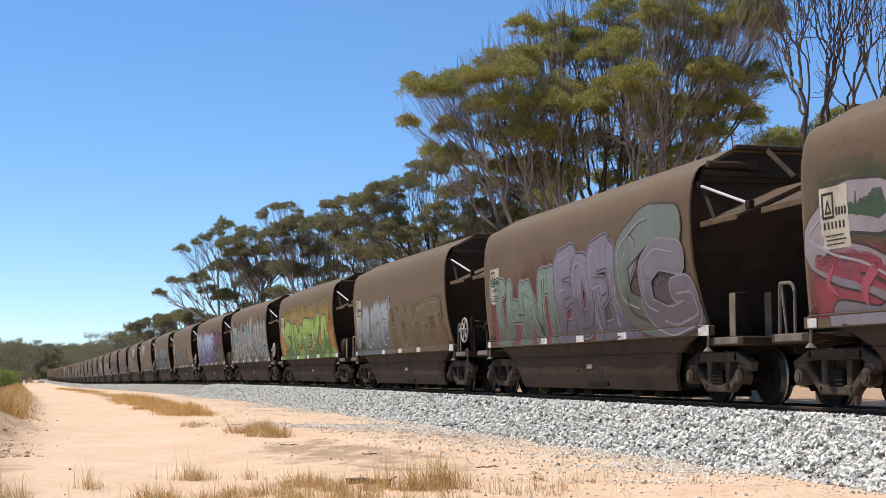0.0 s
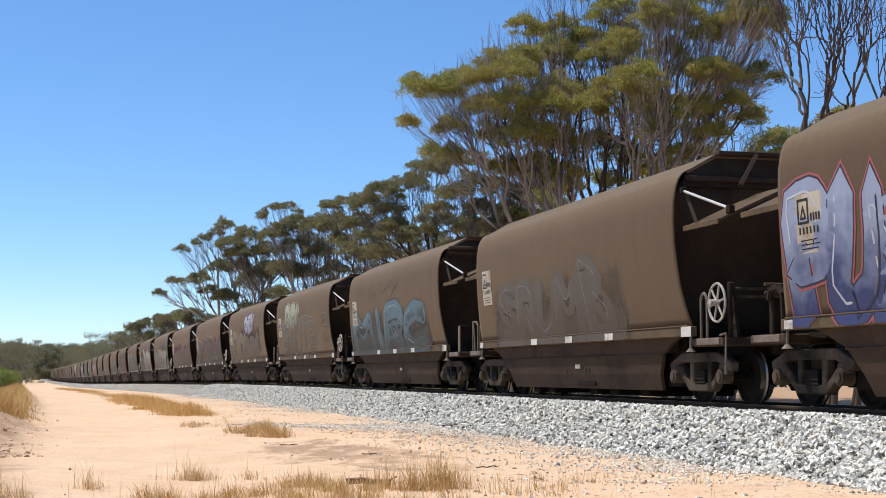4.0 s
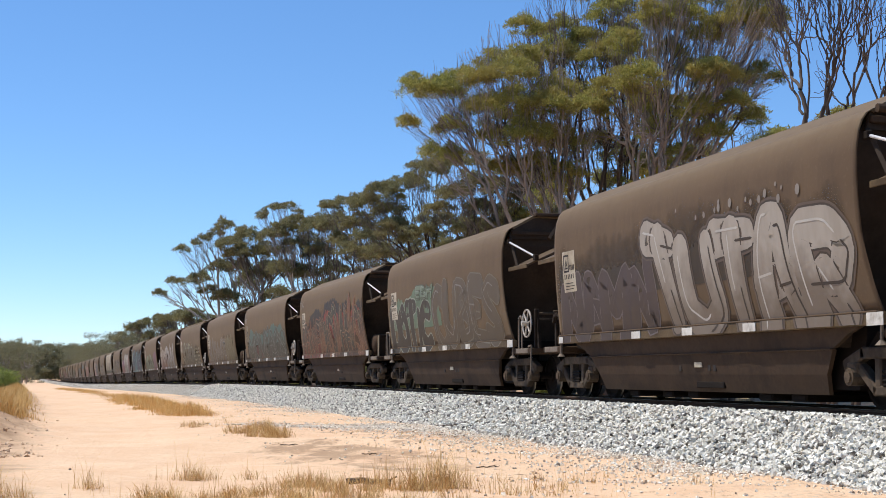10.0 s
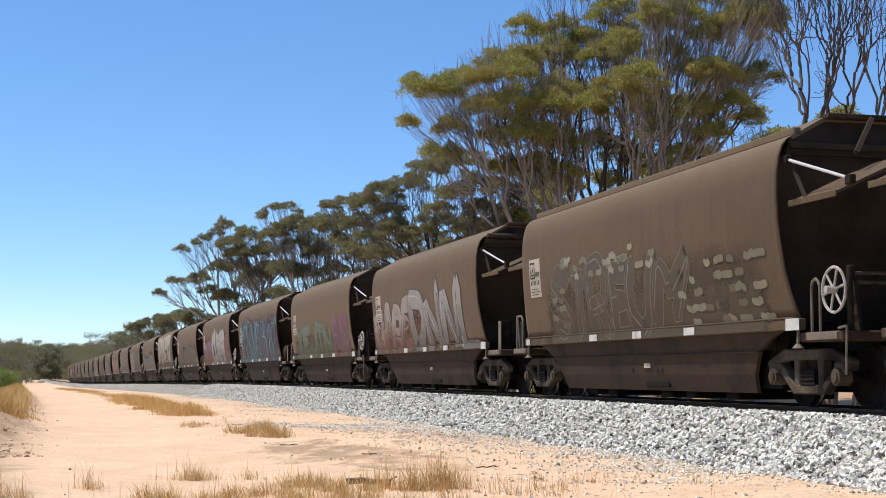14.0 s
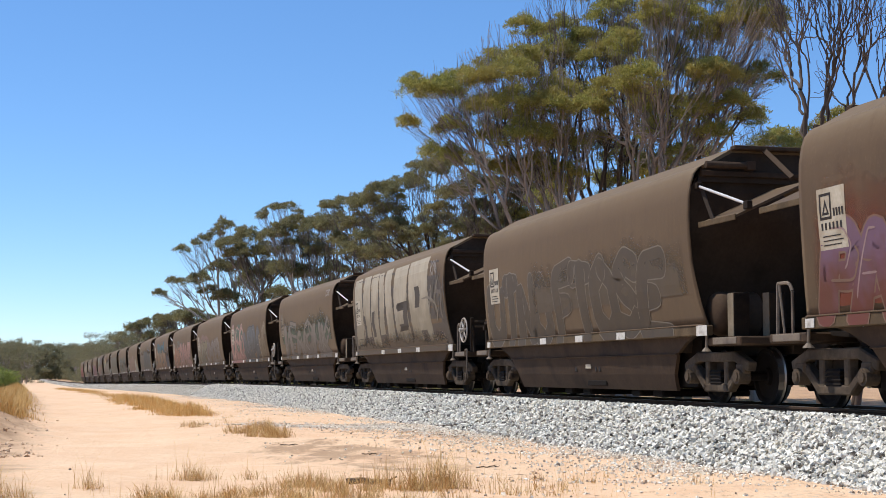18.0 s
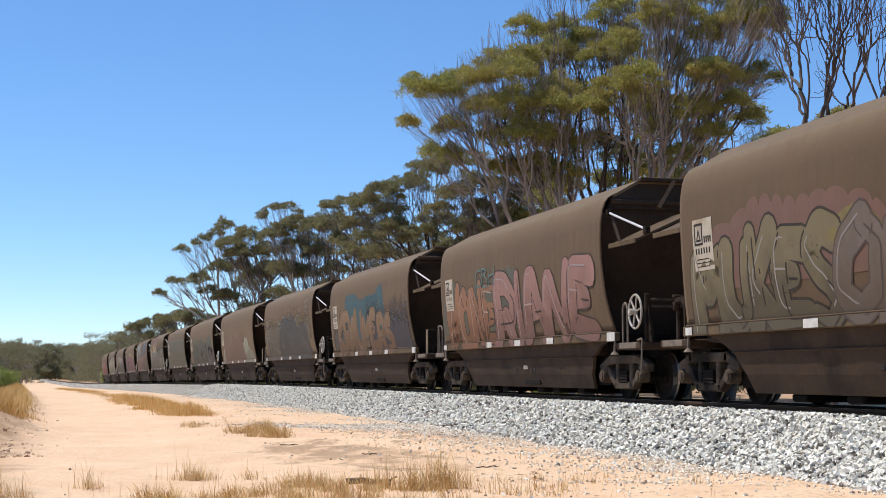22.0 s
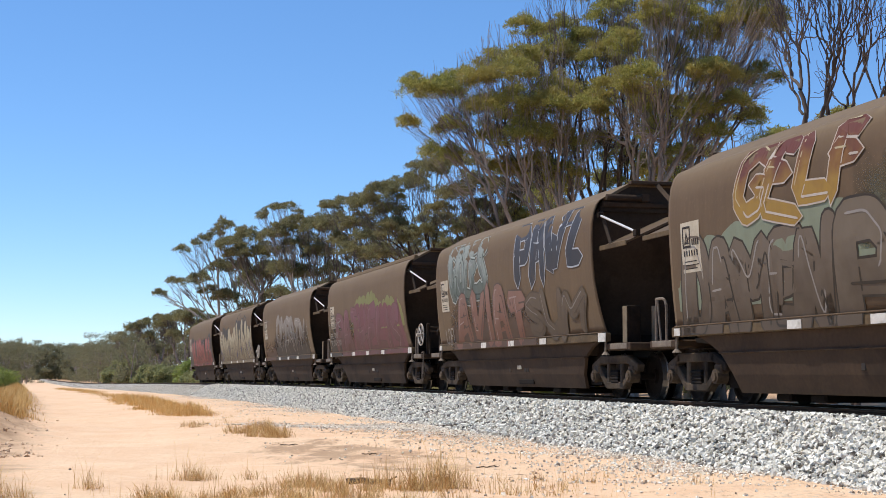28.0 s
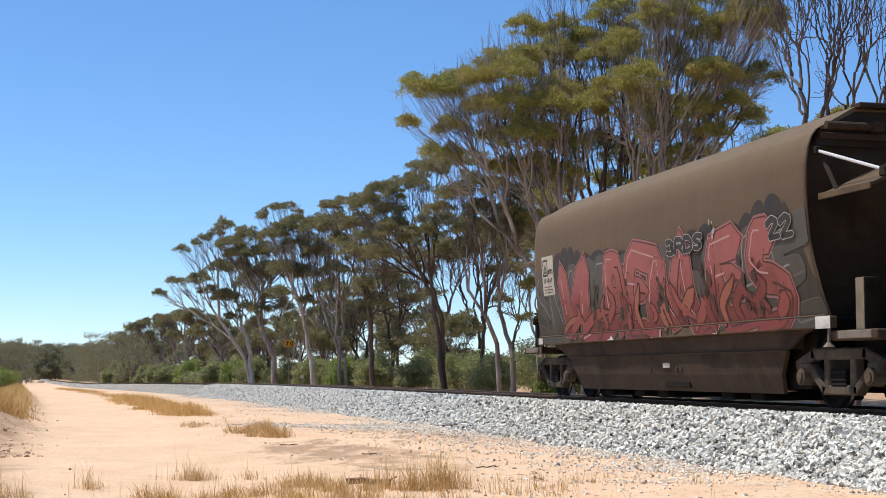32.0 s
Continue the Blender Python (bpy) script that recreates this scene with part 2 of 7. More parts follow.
def make_ground_material():
    g = Nodes("pale orange sand with gravel and litter")
    uv = g.add("TexCoord").outputs["UV"]
    sep = g.add("SeparateXYZ", Vector=uv)
    u = sep.outputs["X"]
    p = g.add("TexCoord").outputs["Object"]
    big, mid, fine = g.noise(p, 0.12, 4), g.noise(p, 0.9, 6), g.noise(p, 14.0, 6)
    sand = g.mix(g.ramp(mid, 0.3, 0.7), srgb("d9b592"), srgb("e3c6a5"))
    sand = g.mix(g.ramp(fine, 0.45, 0.8, 0.0, 0.5), sand, srgb("c49a7b"))
    along = sep.outputs["Y"]
    wob = g.math("ADD", u, g.ramp(mid, 0.0, 1.0, -1.1, 1.1))
    # grey soil between the road and the ballast: one broad scar and thin remains
    soil = g.mix(g.ramp(fine, 0.3, 0.7), srgb("a3876a"), srgb("8c735a"))
    ragged = g.noise(g.add("Mapping", Vector=p, Scale=(0.9, 0.4, 1.0)).outputs[0], 1.9, 10, 0.72)

    def scar(s0, u0, long, wide):
        a = g.math("DIVIDE", g.math("SUBTRACT", along, s0), long)
        b = g.math("DIVIDE", g.math("SUBTRACT", u, u0), wide)
        return g.math("SUBTRACT", 1.0, g.math("ADD", g.math("MULTIPLY", a, a), g.math("MULTIPLY", b, b)))
    broad = g.ramp(g.math("ADD", scar(0.6, 6.7, 4.6, 1.25), g.ramp(ragged, 0.0, 1.0, -3.2, 3.2)), 0.1, 0.95, 0.0, 0.78)
    thinner = g.ramp(g.math("ADD", scar(7.0, 4.2, 8.0, 1.8), g.ramp(ragged, 0.0, 1.0, -5.0, 3.4)), 0.1, 0.6, 0.0, 0.7)
    col = g.mix(g.math("MAXIMUM", broad, thinner), sand, soil)
    # dark litter of bark and leaves in the scar and along the road's edge
    crumb = g.ramp(g.noise(g.add("Mapping", Vector=p, Scale=(1.0, 0.5, 1.0)).outputs[0], 9.0, 4, 0.7), 0.58, 0.66)
    verge = g.math("MULTIPLY", g.ramp(wob, 3.6, 4.6), g.ramp(wob, 7.6, 8.4, 1.0, 0.0))
    col = g.mix(g.math("MULTIPLY", g.math("MULTIPLY", crumb, verge), g.ramp(g.noise(p, 0.8, 4), 0.45, 0.6, 0.0, 0.8)), col, srgb("5f4c3c"))
    # scattered stones beside the ballast
    vor = g.add("TexVoronoi", Vector=p, Scale=13.0)
    stone = g.mix(vor.outputs["Color"], srgb("c4bcab"), srgb("8f8677"))
    near = g.math("MULTIPLY", g.ramp(wob, 5.4, 3.0), g.ramp(g.noise(p, 1.3, 5), 0.42, 0.6))
    speck = g.math("MULTIPLY", near, g.ramp(vor.outputs["Distance"], 0.42, 0.3))
    col = g.mix(speck, col, stone)
    foot = g.math("MULTIPLY", g.math("MULTIPLY", g.ramp(wob, 11.0, 11.7), g.ramp(wob, 12.8, 13.4, 1.0, 0.0)), g.ramp(g.noise(p, 1.1, 6), 0.38, 0.58, 0.45, 0.95))
    col = g.mix(foot, col, soil)
    # leaf litter under the trees and dry ground over the bank
    wood = g.math("ADD", g.ramp(wob, -4.0, -6.5), g.ramp(wob, 12.6, 13.8))
    litter = g.mix(g.ramp(mid, 0.35, 0.65), srgb("8a6d52"), srgb("b08c68"))
    col = g.mix(g.math("MULTIPLY", wood, 0.75), col, litter)
    col = g.mix(g.ramp(big, 0.4, 0.7, 0.0, 0.25), col, srgb("caa080"))
    scuff = g.noise(g.add("Mapping", Vector=p, Scale=(1.0, 0.35, 1.0)).outputs[0], 1.7, 8, 0.7)
    col = g.mix(g.ramp(scuff, 0.58, 0.74, 0.0, 0.35), col, srgb("bd9878"))
    col = g.mix(g.ramp(g.noise(p, 38.0, 3), 0.66, 0.74, 0.0, 0.6), col, srgb("8f735c"))
    h = g.math("ADD", g.math("MULTIPLY", fine, 0.5), g.math("ADD", g.math("MULTIPLY", scuff, 1.4), g.math("MULTIPLY", speck, 0.6)))
    return g.done(col, 0.95, 0.0, h, 0.7, 0.06, 0.1)


def build_ground():
    s = np.concatenate([np.arange(-300, -40, 20), np.arange(-40, 60, 0.5), np.arange(60, 150, 2), np.arange(150, 700, 20), [800, 1000, 1400, 2000, 3000, 3900]])
    u = np.concatenate([[-900, -400, -200, -100, -60, -40, -30, -22, -16, -12, -9, -7, -5], np.arange(-4, 20, 0.4), [21, 24, 28, 34, 45, 60, 100, 200, 400, 900]])
    S, U = np.meshgrid(s, u, indexing="ij")
    x, y, _zz = on_track(S, U)
    z = ground_height(S, U)
    v = np.stack([x, y, z], -1).reshape(-1, 3)
    n, k = len(s), len(u)
    i, j = np.meshgrid(np.arange(n - 1), np.arange(k - 1), indexing="ij")
    a = (i * k + j).ravel()
    tris = np.concatenate([np.stack([a, a + 1, a + k + 1], 1), np.stack([a, a + k + 1, a + k], 1)])
    tris = tris[:, ::-1]
    me = fast_mesh("ground", v, tris)
    lay = me.uv_layers.new(name="UVMap")
    uvs = np.stack([U.ravel(), S.ravel()], 1)[tris.ravel()]
    lay.data.foreach_set("uv", uvs.astype(np.float32).ravel())
    me.shade_smooth()
    ob = part("ground", me, make_ground_material(), None)
    tagged(ob, "pale orange sand track and verge with dry patches", "ground", kind="structure")


build_ground()

BED = [(-3.0, -0.25), (-1.75, 0.50), (-1.6, 0.53), (-0.72, 0.53), (0.72, 0.53), (1.2, 0.58), (1.6, 0.60), (1.8, 0.55), (2.95, -0.02), (3.1, -0.25)]


def make_ballast_material():
    g = Nodes("crushed pale grey granite")
    p = g.add("TexCoord").outputs["Object"]
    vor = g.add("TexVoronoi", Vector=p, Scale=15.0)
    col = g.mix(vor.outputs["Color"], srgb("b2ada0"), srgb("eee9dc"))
    # shadows in the gaps between stones, painted as dark cell edges
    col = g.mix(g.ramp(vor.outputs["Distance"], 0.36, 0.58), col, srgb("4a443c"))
    col = g.mix(g.ramp(g.noise(p, 0.5, 5), 0.45, 0.7, 0.0, 0.3), col, srgb("b09c84"))
    return g.done(col, 0.9, 0.0, vor.outputs["Distance"], 1.0, 0.05, 0.2)


def make_stone_material():
    g = Nodes("broken granite stones")
    isl = g.add("NewGeometry").outputs["Random Per Island"]
    col = g.mix(g.ramp(isl, 0.0, 0.75), srgb("cbc6b8"), srgb("fdf9ec"))
    col = g.mix(g.ramp(isl, 0.80, 0.86), col, srgb("98928a"))
    col = g.mix(g.ramp(isl, 0.94, 0.96), col, srgb("5c564e"))
    p = g.add("TexCoord").outputs["Object"]
    col = g.mix(g.ramp(g.noise(p, 60.0, 4), 0.4, 0.7, 0.0, 0.4), col, srgb("8f8a80"))
    return g.done(col, 0.85, 0.0, g.noise(p, 90.0, 3), 0.3, 0.004, 0.25)


def tan_stones(name, a, b, c):
    """Loose stones in two tones with a few of a third."""
    g = Nodes(name)
    isl = g.add("NewGeometry").outputs["Random Per Island"]
    col = g.mix(g.ramp(isl, 0.0, 0.8), a, b)
    col = g.mix(g.ramp(isl, 0.84, 0.88), col, c)
    return g.done(col, 0.9, 0.0, spec=0.15)


BALLAST, STONE = make_ballast_material(), make_stone_material()


def sweep(profile, s0, s1, step, lift=0.0, side=0.0, level=True):
    """A long strip with one cross-section, along the line."""
    s = np.arange(s0, s1 + step / 2, step)
    rings = []
    for q in s:
        ring = []
        for u, z in profile:
            x, y, zz = on_track(q, side + u)
            ring.append((float(x), float(y), float(zz) + z + lift))
        rings.append(ring)
    return rings


def build_ballast():
    bm = loft(sweep(BED, -60, 80, 4) + sweep(BED, 92, 720, 12), closed=False)
    bmesh.ops.recalc_face_normals(bm, faces=bm.faces[:])
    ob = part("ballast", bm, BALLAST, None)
    return tagged(ob, "raised bed of crushed pale grey granite ballast", "ballast", kind="structure")


ballast = build_ballast()


def rock_shapes(rng, n=14):
    """Small broken stones: a cube with its corners pulled about."""
    base = np.array([(x, y, z) for x in (-1, 1) for y in (-1, 1) for z in (-1, 1)], float)
    faces = np.array([(0, 1, 3), (0, 3, 2), (4, 6, 7), (4, 7, 5), (0, 4, 5), (0, 5, 1), (2, 3, 7), (2, 7, 6), (0, 2, 6), (0, 6, 4), (1, 5, 7), (1, 7, 3)])
    return [base * rng.uniform(0.45, 1.0, (8, 3)) * rng.uniform(0.5, 1.2, 3) for _ in range(n)], faces


def scatter_stones(name, s, u, z, size, rng, label, material=None):
    shapes, faces = rock_shapes(rng)
    n = len(s)
    x, y, _zz = on_track(s, u)
    pick = rng.integers(0, len(shapes), n)
    loc = np.stack(shapes)[pick] * (size / 2)[:, None, None]
    q = rng.normal(size=(n, 4))
    q /= np.linalg.norm(q, axis=1)[:, None]
    w, a, b, c = q.T
    R = np.stack([1 - 2 * (b * b + c * c), 2 * (a * b - c * w), 2 * (a * c + b * w), 2 * (a * b + c * w), 1 - 2 * (a * a + c * c), 2 * (b * c - a * w),
                  2 * (a * c - b * w), 2 * (b * c + a * w), 1 - 2 * (a * a + b * b)], 1).reshape(n, 3, 3)
    v = np.einsum("nij,nkj->nki", R, loc) + np.stack([x, y, z], 1)[:, None, :]
    t = faces[None] + (np.arange(n) * 8)[:, None, None]
    ob = part(name, fast_mesh(name, v.reshape(-1, 3), t.reshape(-1, 3)), material or STONE, None)
    return tagged(ob, label, "stones", kind="stuff")


DRIFT = (9.0, 4.0)     # a tongue of gravel from the ballast to the road's edge


def build_stones():
    rng = np.random.default_rng(4)
    n = 48000
    # denser towards the near end of the bed
    s = -9 + 72 * rng.random(n) ** 1.6
    u = 1.05 + 2.25 * rng.random(n) + 0.2 * np.sin(s * 0.8) * (rng.random(n) < 0.5)
    z = np.interp(s, _s, _z) + np.interp(u, [p[0] for p in BED[4:]], [p[1] for p in BED[4:]]) + rng.uniform(-0.015, 0.045, n)
    size = rng.uniform(0.036, 0.082, n)
    scatter_stones("ballast_stones", s, u, z, size, rng, "loose angular pale grey granite ballast stones")
    n = 44000
    s = -8 + 70 * rng.random(n) ** 1.8
    u = 2.75 + rng.exponential(0.75, n)
    drift = rng.random(n) < 0.28
    along = rng.random(n)
    u = np.where(drift, 3.0 + 3.6 * along + rng.normal(0, 0.25, n), u)
    s = np.where(drift, DRIFT[0] + DRIFT[1] * along + rng.normal(0, 1.0, n) * (1.1 - 0.5 * along), s)
    keep = drift | (np.sin(s * 0.7 + u) + np.sin(s * 0.23 + 1) + rng.normal(0, 0.8, n) > 0.0)
    s, u = s[keep], u[keep]
    z = ground_height(s, u) + 0.005
    loose = tan_stones("dusty strewn stones", srgb("d2c5ae"), srgb("f4ecdc"), srgb("968878"))
    scatter_stones("strewn_stones", s, u, z, 0.010 + 0.040 * rng.random(len(s)) ** 1.8, rng, "pale stones strewn over the sandy verge", loose)
    # clods of earth on the bank and crumbs on the road's edge
    n = 1300
    s = 1 + 60 * rng.random(n) ** 1.7
    u = 11.7 + rng.normal(0, 0.42, n)
    clod = tan_stones("crumbled pale earth", srgb("c9a684"), srgb("e0c2a0"), srgb("b08c6c"))
    scatter_stones("earth_clods", s, u, ground_height(s, u), 0.015 + 0.07 * rng.random(n) ** 4, rng, "crumbled clods of earth along the road bank", clod)


build_stones()

RAIL_SECTION = [(-0.064, 0.0), (-0.064, 0.012), (-0.012, 0.03), (-0.009, 0.105), (-0.033, 0.118), (-0.034, 0.145), (-0.028, 0.152),
                (0.028, 0.152), (0.034, 0.145), (0.033, 0.118), (0.009, 0.105), (0.012, 0.03), (0.064, 0.012), (0.064, 0.0)]
HEAD_SECTION = [(-0.024, 0.1525), (-0.024, 0.154), (0.024, 0.154), (0.024, 0.1525)]


def build_rails():
    for side in (0.552, -0.552):
        rail = thing("rail", "rusty brown steel rail with a polished head", "rail", "rails of the track")
        part("rail_web", loft(sweep(RAIL_SECTION, -60, 720, 6, RAIL - 0.154, side)), RAILMAT, rail)
        part("rail_head", loft(sweep(HEAD_SECTION, -60, 720, 6, RAIL - 0.154, side)), RAILTOP, rail, "polished running surface")


build_rails()


def build_sleepers():
    bm = bmesh.new()
    for i in range(170):
        s = -25 + i * 0.68
        x, y, z = (float(v) for v in on_track(s))
        m = Matrix.Translation((x, y, z)) @ Matrix.Rotation(float(np.interp(s, _s, _head)), 4, "Z")
        box(bm, -1.05, 1.05, -0.11, 0.11, 0.36, 0.537, m=m)
    ob = part("sleepers", bm, surface("weathered concrete sleeper", srgb("9c948a"), srgb("aea69b"), 3.0, 0.9), None)
    tagged(ob, "weathered grey concrete sleepers bedded in ballast", "sleepers", kind="stuff")


build_sleepers()


# ---- grain hopper wagons ----
PITCH, HALF = 15.066, 5.9      # coupling pitch; half the body's length
# half width of the side sheet by height over the rail
SIDE = [(1.20, 1.20), (1.34, 1.23), (1.55, 1.275), (1.85, 1.325), (2.2, 1.365), (2.55, 1.39), (2.9, 1.40), (3.2, 1.39), (3.42, 1.355), (3.56, 1.305), (3.65, 1.235), (3.70, 1.145)]
SIDE_Z, SIDE_Y = [p[0] for p in SIDE], [p[1] for p in SIDE]


def flank(z):
    """Half width at height z, the sill included."""
    return np.where(np.asarray(z) < 1.205, 1.245, np.interp(z, SIDE_Z, SIDE_Y))


def end_reach(z):
    """How far the side sheet reaches from the middle at height z: its end edges are cut in a slight curve."""
    k = np.clip((2.6 - z) / 1.4, 0, 1)
    return HALF - 0.16 + 0.22 * k * k


def skirt_depth(z):
    """Half width of the skirt, which draws in towards the outlets."""
    return float(np.interp(z, [0.18, 0.45, 0.77, 1.05], [0.93, 1.02, 1.09, 1.135]))


def skirt_panel(outline, q):
    bm = bmesh.new()
    front = [bm.verts.new((x, q * skirt_depth(z), z)) for x, z in outline]
    back = [bm.verts.new((x, q * (skirt_depth(z) - 0.06), z)) for x, z in outline]
    n = len(outline) // 2
    for row in (front, back):
        for i in range(n - 1):
            bm.faces.new((row[i], row[i + 1], row[-2 - i], row[-1 - i]))
    for i in range(len(outline)):
        j = (i + 1) % len(outline)
        bm.faces.new((front[i], front[j], back[j], back[i]))
    bmesh.ops.recalc_face_normals(bm, faces=bm.faces[:])
    return bm


def build_wagon(face):
    """A wagon whose full detail is on the flank face (1 or -1) that looks to the road."""
    w = thing("hopper_wagon", "dusty brown bogie grain hopper wagon on rails", "wagon", "wagons of the train")
    # body: side sheets with a rounded shoulder, thin roof slopes
    xs = [-1.0, -0.985, -0.6, -0.2, 0.2, 0.6, 0.985, 1.0]
    for sign in (1, -1):
        rings = []
        for k in xs:
            outer = [(k * float(end_reach(z)), sign * y, z) for z, y in SIDE]
            inner = [(k * float(end_reach(z)), sign * (y - 0.022), z) for z, y in SIDE[::-1]]
            rings.append(outer + inner)
        bm = loft(rings)
        bmesh.ops.recalc_face_normals(bm, faces=bm.faces[:])
        for f in bm.faces:
            f.smooth = len(f.verts) == 4 and abs(f.normal.x) < 0.5
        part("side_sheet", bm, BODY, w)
    roof = [(1.155, 3.695), (1.06, 3.735), (0.62, 3.985), (0.48, 4.01), (-0.48, 4.01), (-0.62, 3.985), (-1.06, 3.735), (-1.155, 3.695),
            (-1.11, 3.655), (-0.62, 3.92), (0.62, 3.92), (1.11, 3.655)]
    bm = loft([[(x, y, z) for y, z in roof] for x in (-HALF + 0.20, HALF - 0.20)])
    bmesh.ops.recalc_face_normals(bm, faces=bm.faces[:])
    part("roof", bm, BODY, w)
    for x in (-4.2, -1.4, 1.4, 4.2):
        part("roof_hatch", box(bmesh.new(), x - 1.25, x + 1.25, -0.40, 0.40, 4.01, 4.05, 0.015), BODY, w, "low rectangular loading hatch")

    def span(a, b):
        return min(a, b), max(a, b)
    for e in (1, -1):
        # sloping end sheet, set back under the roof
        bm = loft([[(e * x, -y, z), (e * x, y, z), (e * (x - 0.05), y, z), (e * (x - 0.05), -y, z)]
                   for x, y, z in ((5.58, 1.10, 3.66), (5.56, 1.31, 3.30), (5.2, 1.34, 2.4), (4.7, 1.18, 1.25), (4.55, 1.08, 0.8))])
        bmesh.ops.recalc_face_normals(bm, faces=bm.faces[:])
        part("end_sheet", bm, DARK, w, "sloping end sheet in brown darkened for shade")
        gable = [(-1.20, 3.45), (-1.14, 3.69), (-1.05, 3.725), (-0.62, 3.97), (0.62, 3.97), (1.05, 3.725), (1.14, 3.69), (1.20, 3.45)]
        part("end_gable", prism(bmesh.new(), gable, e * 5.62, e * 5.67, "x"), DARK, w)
        part("cross_bar", box(bmesh.new(), *span(e * 5.66, e * 5.74), -1.16, 1.16, 3.53, 3.62, 0.012), SKIRT, w)
        part("roof_lip", box(bmesh.new(), *span(e * 5.66, e * 5.84), -0.64, 0.64, 3.95, 4.02, 0.012), SKIRT, w)
        for q in (1, -1):
            # pitched hood over the coupling gap: eaves at the outside, rising to the middle
            hood = [[(e * x, q * 1.27, 2.77), (e * x, q * 1.27, 2.73), (e * x, q * 0.04, 3.29), (e * x, q * 0.04, 3.33)] for x in (5.88, 7.12)]
            bm = loft(hood)
            bmesh.ops.recalc_face_normals(bm, faces=bm.faces[:])
            h = part("hood", bm, BODY, w, "sloping brown steel hood plate")
            part("hood_lip", box(bmesh.new(), *span(e * 5.86, e * 7.14), *span(q * 1.265, q * 1.29), 2.70, 2.785, 0.006), SILL, h)
            if q != face:
                continue
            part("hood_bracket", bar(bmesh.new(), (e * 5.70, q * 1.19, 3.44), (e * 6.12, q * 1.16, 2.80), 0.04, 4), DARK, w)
            if e == face:
                continue
            rod = part("strut", bar(bmesh.new(), (e * 5.78, q * 1.25, 3.36), (e * 7.14, q * 1.08, 2.93), 0.022, 8), ROD, w, "bright galvanised strut")
            part("strut_clevis", box(bmesh.new(), *span(e * 5.72, e * 5.84), *span(q * 1.20, q * 1.29), 3.31, 3.41, 0.01), IRON, rod)
            part("strut_clevis", box(bmesh.new(), *span(e * 7.06, e * 7.20), *span(q * 1.03, q * 1.12), 2.86, 2.98, 0.01), IRON, rod)
        if e > 0:
            arm = bar(bmesh.new(), (e * 6.3, face * 0.50, 3.40), (e * 5.9, face * 0.02, 3.95), 0.045, 4)
        else:
            arm = bar(bmesh.new(), (e * 5.72, face * 0.12, 4.0), (e * 6.56, face * 0.04, 3.42), 0.055, 4)
        part("hatch_arm", arm, SKIRT, w)
        # headstock, coupler, platform
        part("headstock", box(bmesh.new(), *span(e * 5.95, e * 7.08), -1.20, 1.20, 0.88, 1.01, 0.02), SKIRT, w, "dark brown end platform beam")
        for q in (1, -1):
            part("step_plate", box(bmesh.new(), *span(e * 6.15, e * 6.95), *span(q * 1.19, q * 1.215), 0.90, 1.0, 0.008), STEEL, w, "pale worn step plate")
        bm = bmesh.new()
        box(bm, *span(e * 6.6, e * 7.36), -0.11, 0.11, 0.74, 0.96, 0.03)
        box(bm, *span(e * 7.30, e * 7.56), -0.16, 0.13, 0.70, 1.0, 0.05)
        part("coupler", bm, IRON, w, "cast iron automatic coupler")
        bm = bmesh.new()
        tube(bm, [(e * 7.3, -0.3, 0.8), (e * 7.42, -0.32, 0.55), (e * 7.5, -0.3, 0.5)], 0.025)
        part("brake_hose", bm, INK, w)
        bm = bmesh.new()
        bar(bm, (e * 5.92, face * 1.2, 1.05), (e * 5.92, face * 1.21, 0.86), 0.025)
        bar(bm, (e * 5.92, face * 1.21, 0.86), (e * 5.92, face * 1.21, 0.80), 0.03, 8, 0.085)
        part("jacking_foot", bm, STEEL, w)
    # sills with their reflective tapes
    for q in (1, -1):
        sill = part("sill", box(bmesh.new(), -6.04, 6.04, *span(q * 1.15, q * 1.245), 1.045, 1.20, 0.012), SILL, w, "light brown side sill with paint wear")
        part("seam", box(bmesh.new(), -5.9, 5.9, *span(q * 1.18, q * 1.258), 1.20, 1.222, 0.006), BODY, sill)
        for k, x in enumerate((5.78, 1.84, -0.31, -2.48, -5.86) if q == face else ()):
            h = (0.12, 0.20, 0.20, 0.20, 0.19)[k]
            part("reflector", box(bmesh.new(), q * x - h, q * x + h, *span(q * 1.256, q * 1.262), 1.06 - 0.02 * (k > 3), 1.18 + 0.02 * (k > 3)), REFLECT, sill, "white reflective tape")
    # lower hopper between the bogies: upper skirt, crease, lower skirt
    for q in (1, -1):
        up = [(-5.3, 1.045), (-5.0, 0.97), (-4.56, 0.79), (4.56, 0.79), (5.0, 0.97), (5.3, 1.045)]
        low = [(-4.53, 0.77), (-4.25, 0.45), (-4.14, 0.18), (4.14, 0.18), (4.25, 0.45), (4.53, 0.77)]
        part("upper_skirt", skirt_panel(up, q), SKIRT, w, "dark brown upper skirt panel")
        part("lower_skirt", skirt_panel(low, q), SKIRT, w, "dark brown lower skirt panel with dust")
        part("skirt_rib", box(bmesh.new(), -4.54, 4.54, *span(q * 1.05, q * 1.125), 0.765, 0.79, 0.008), SKIRT, w)
        if q != face:
            continue
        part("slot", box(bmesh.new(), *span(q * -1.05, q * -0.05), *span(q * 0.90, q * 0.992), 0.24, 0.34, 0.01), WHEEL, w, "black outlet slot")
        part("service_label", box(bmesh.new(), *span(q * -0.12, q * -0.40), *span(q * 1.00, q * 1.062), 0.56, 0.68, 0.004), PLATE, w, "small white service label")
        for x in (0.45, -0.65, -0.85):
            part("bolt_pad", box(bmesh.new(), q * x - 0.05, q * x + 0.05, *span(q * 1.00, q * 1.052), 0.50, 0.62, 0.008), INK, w)
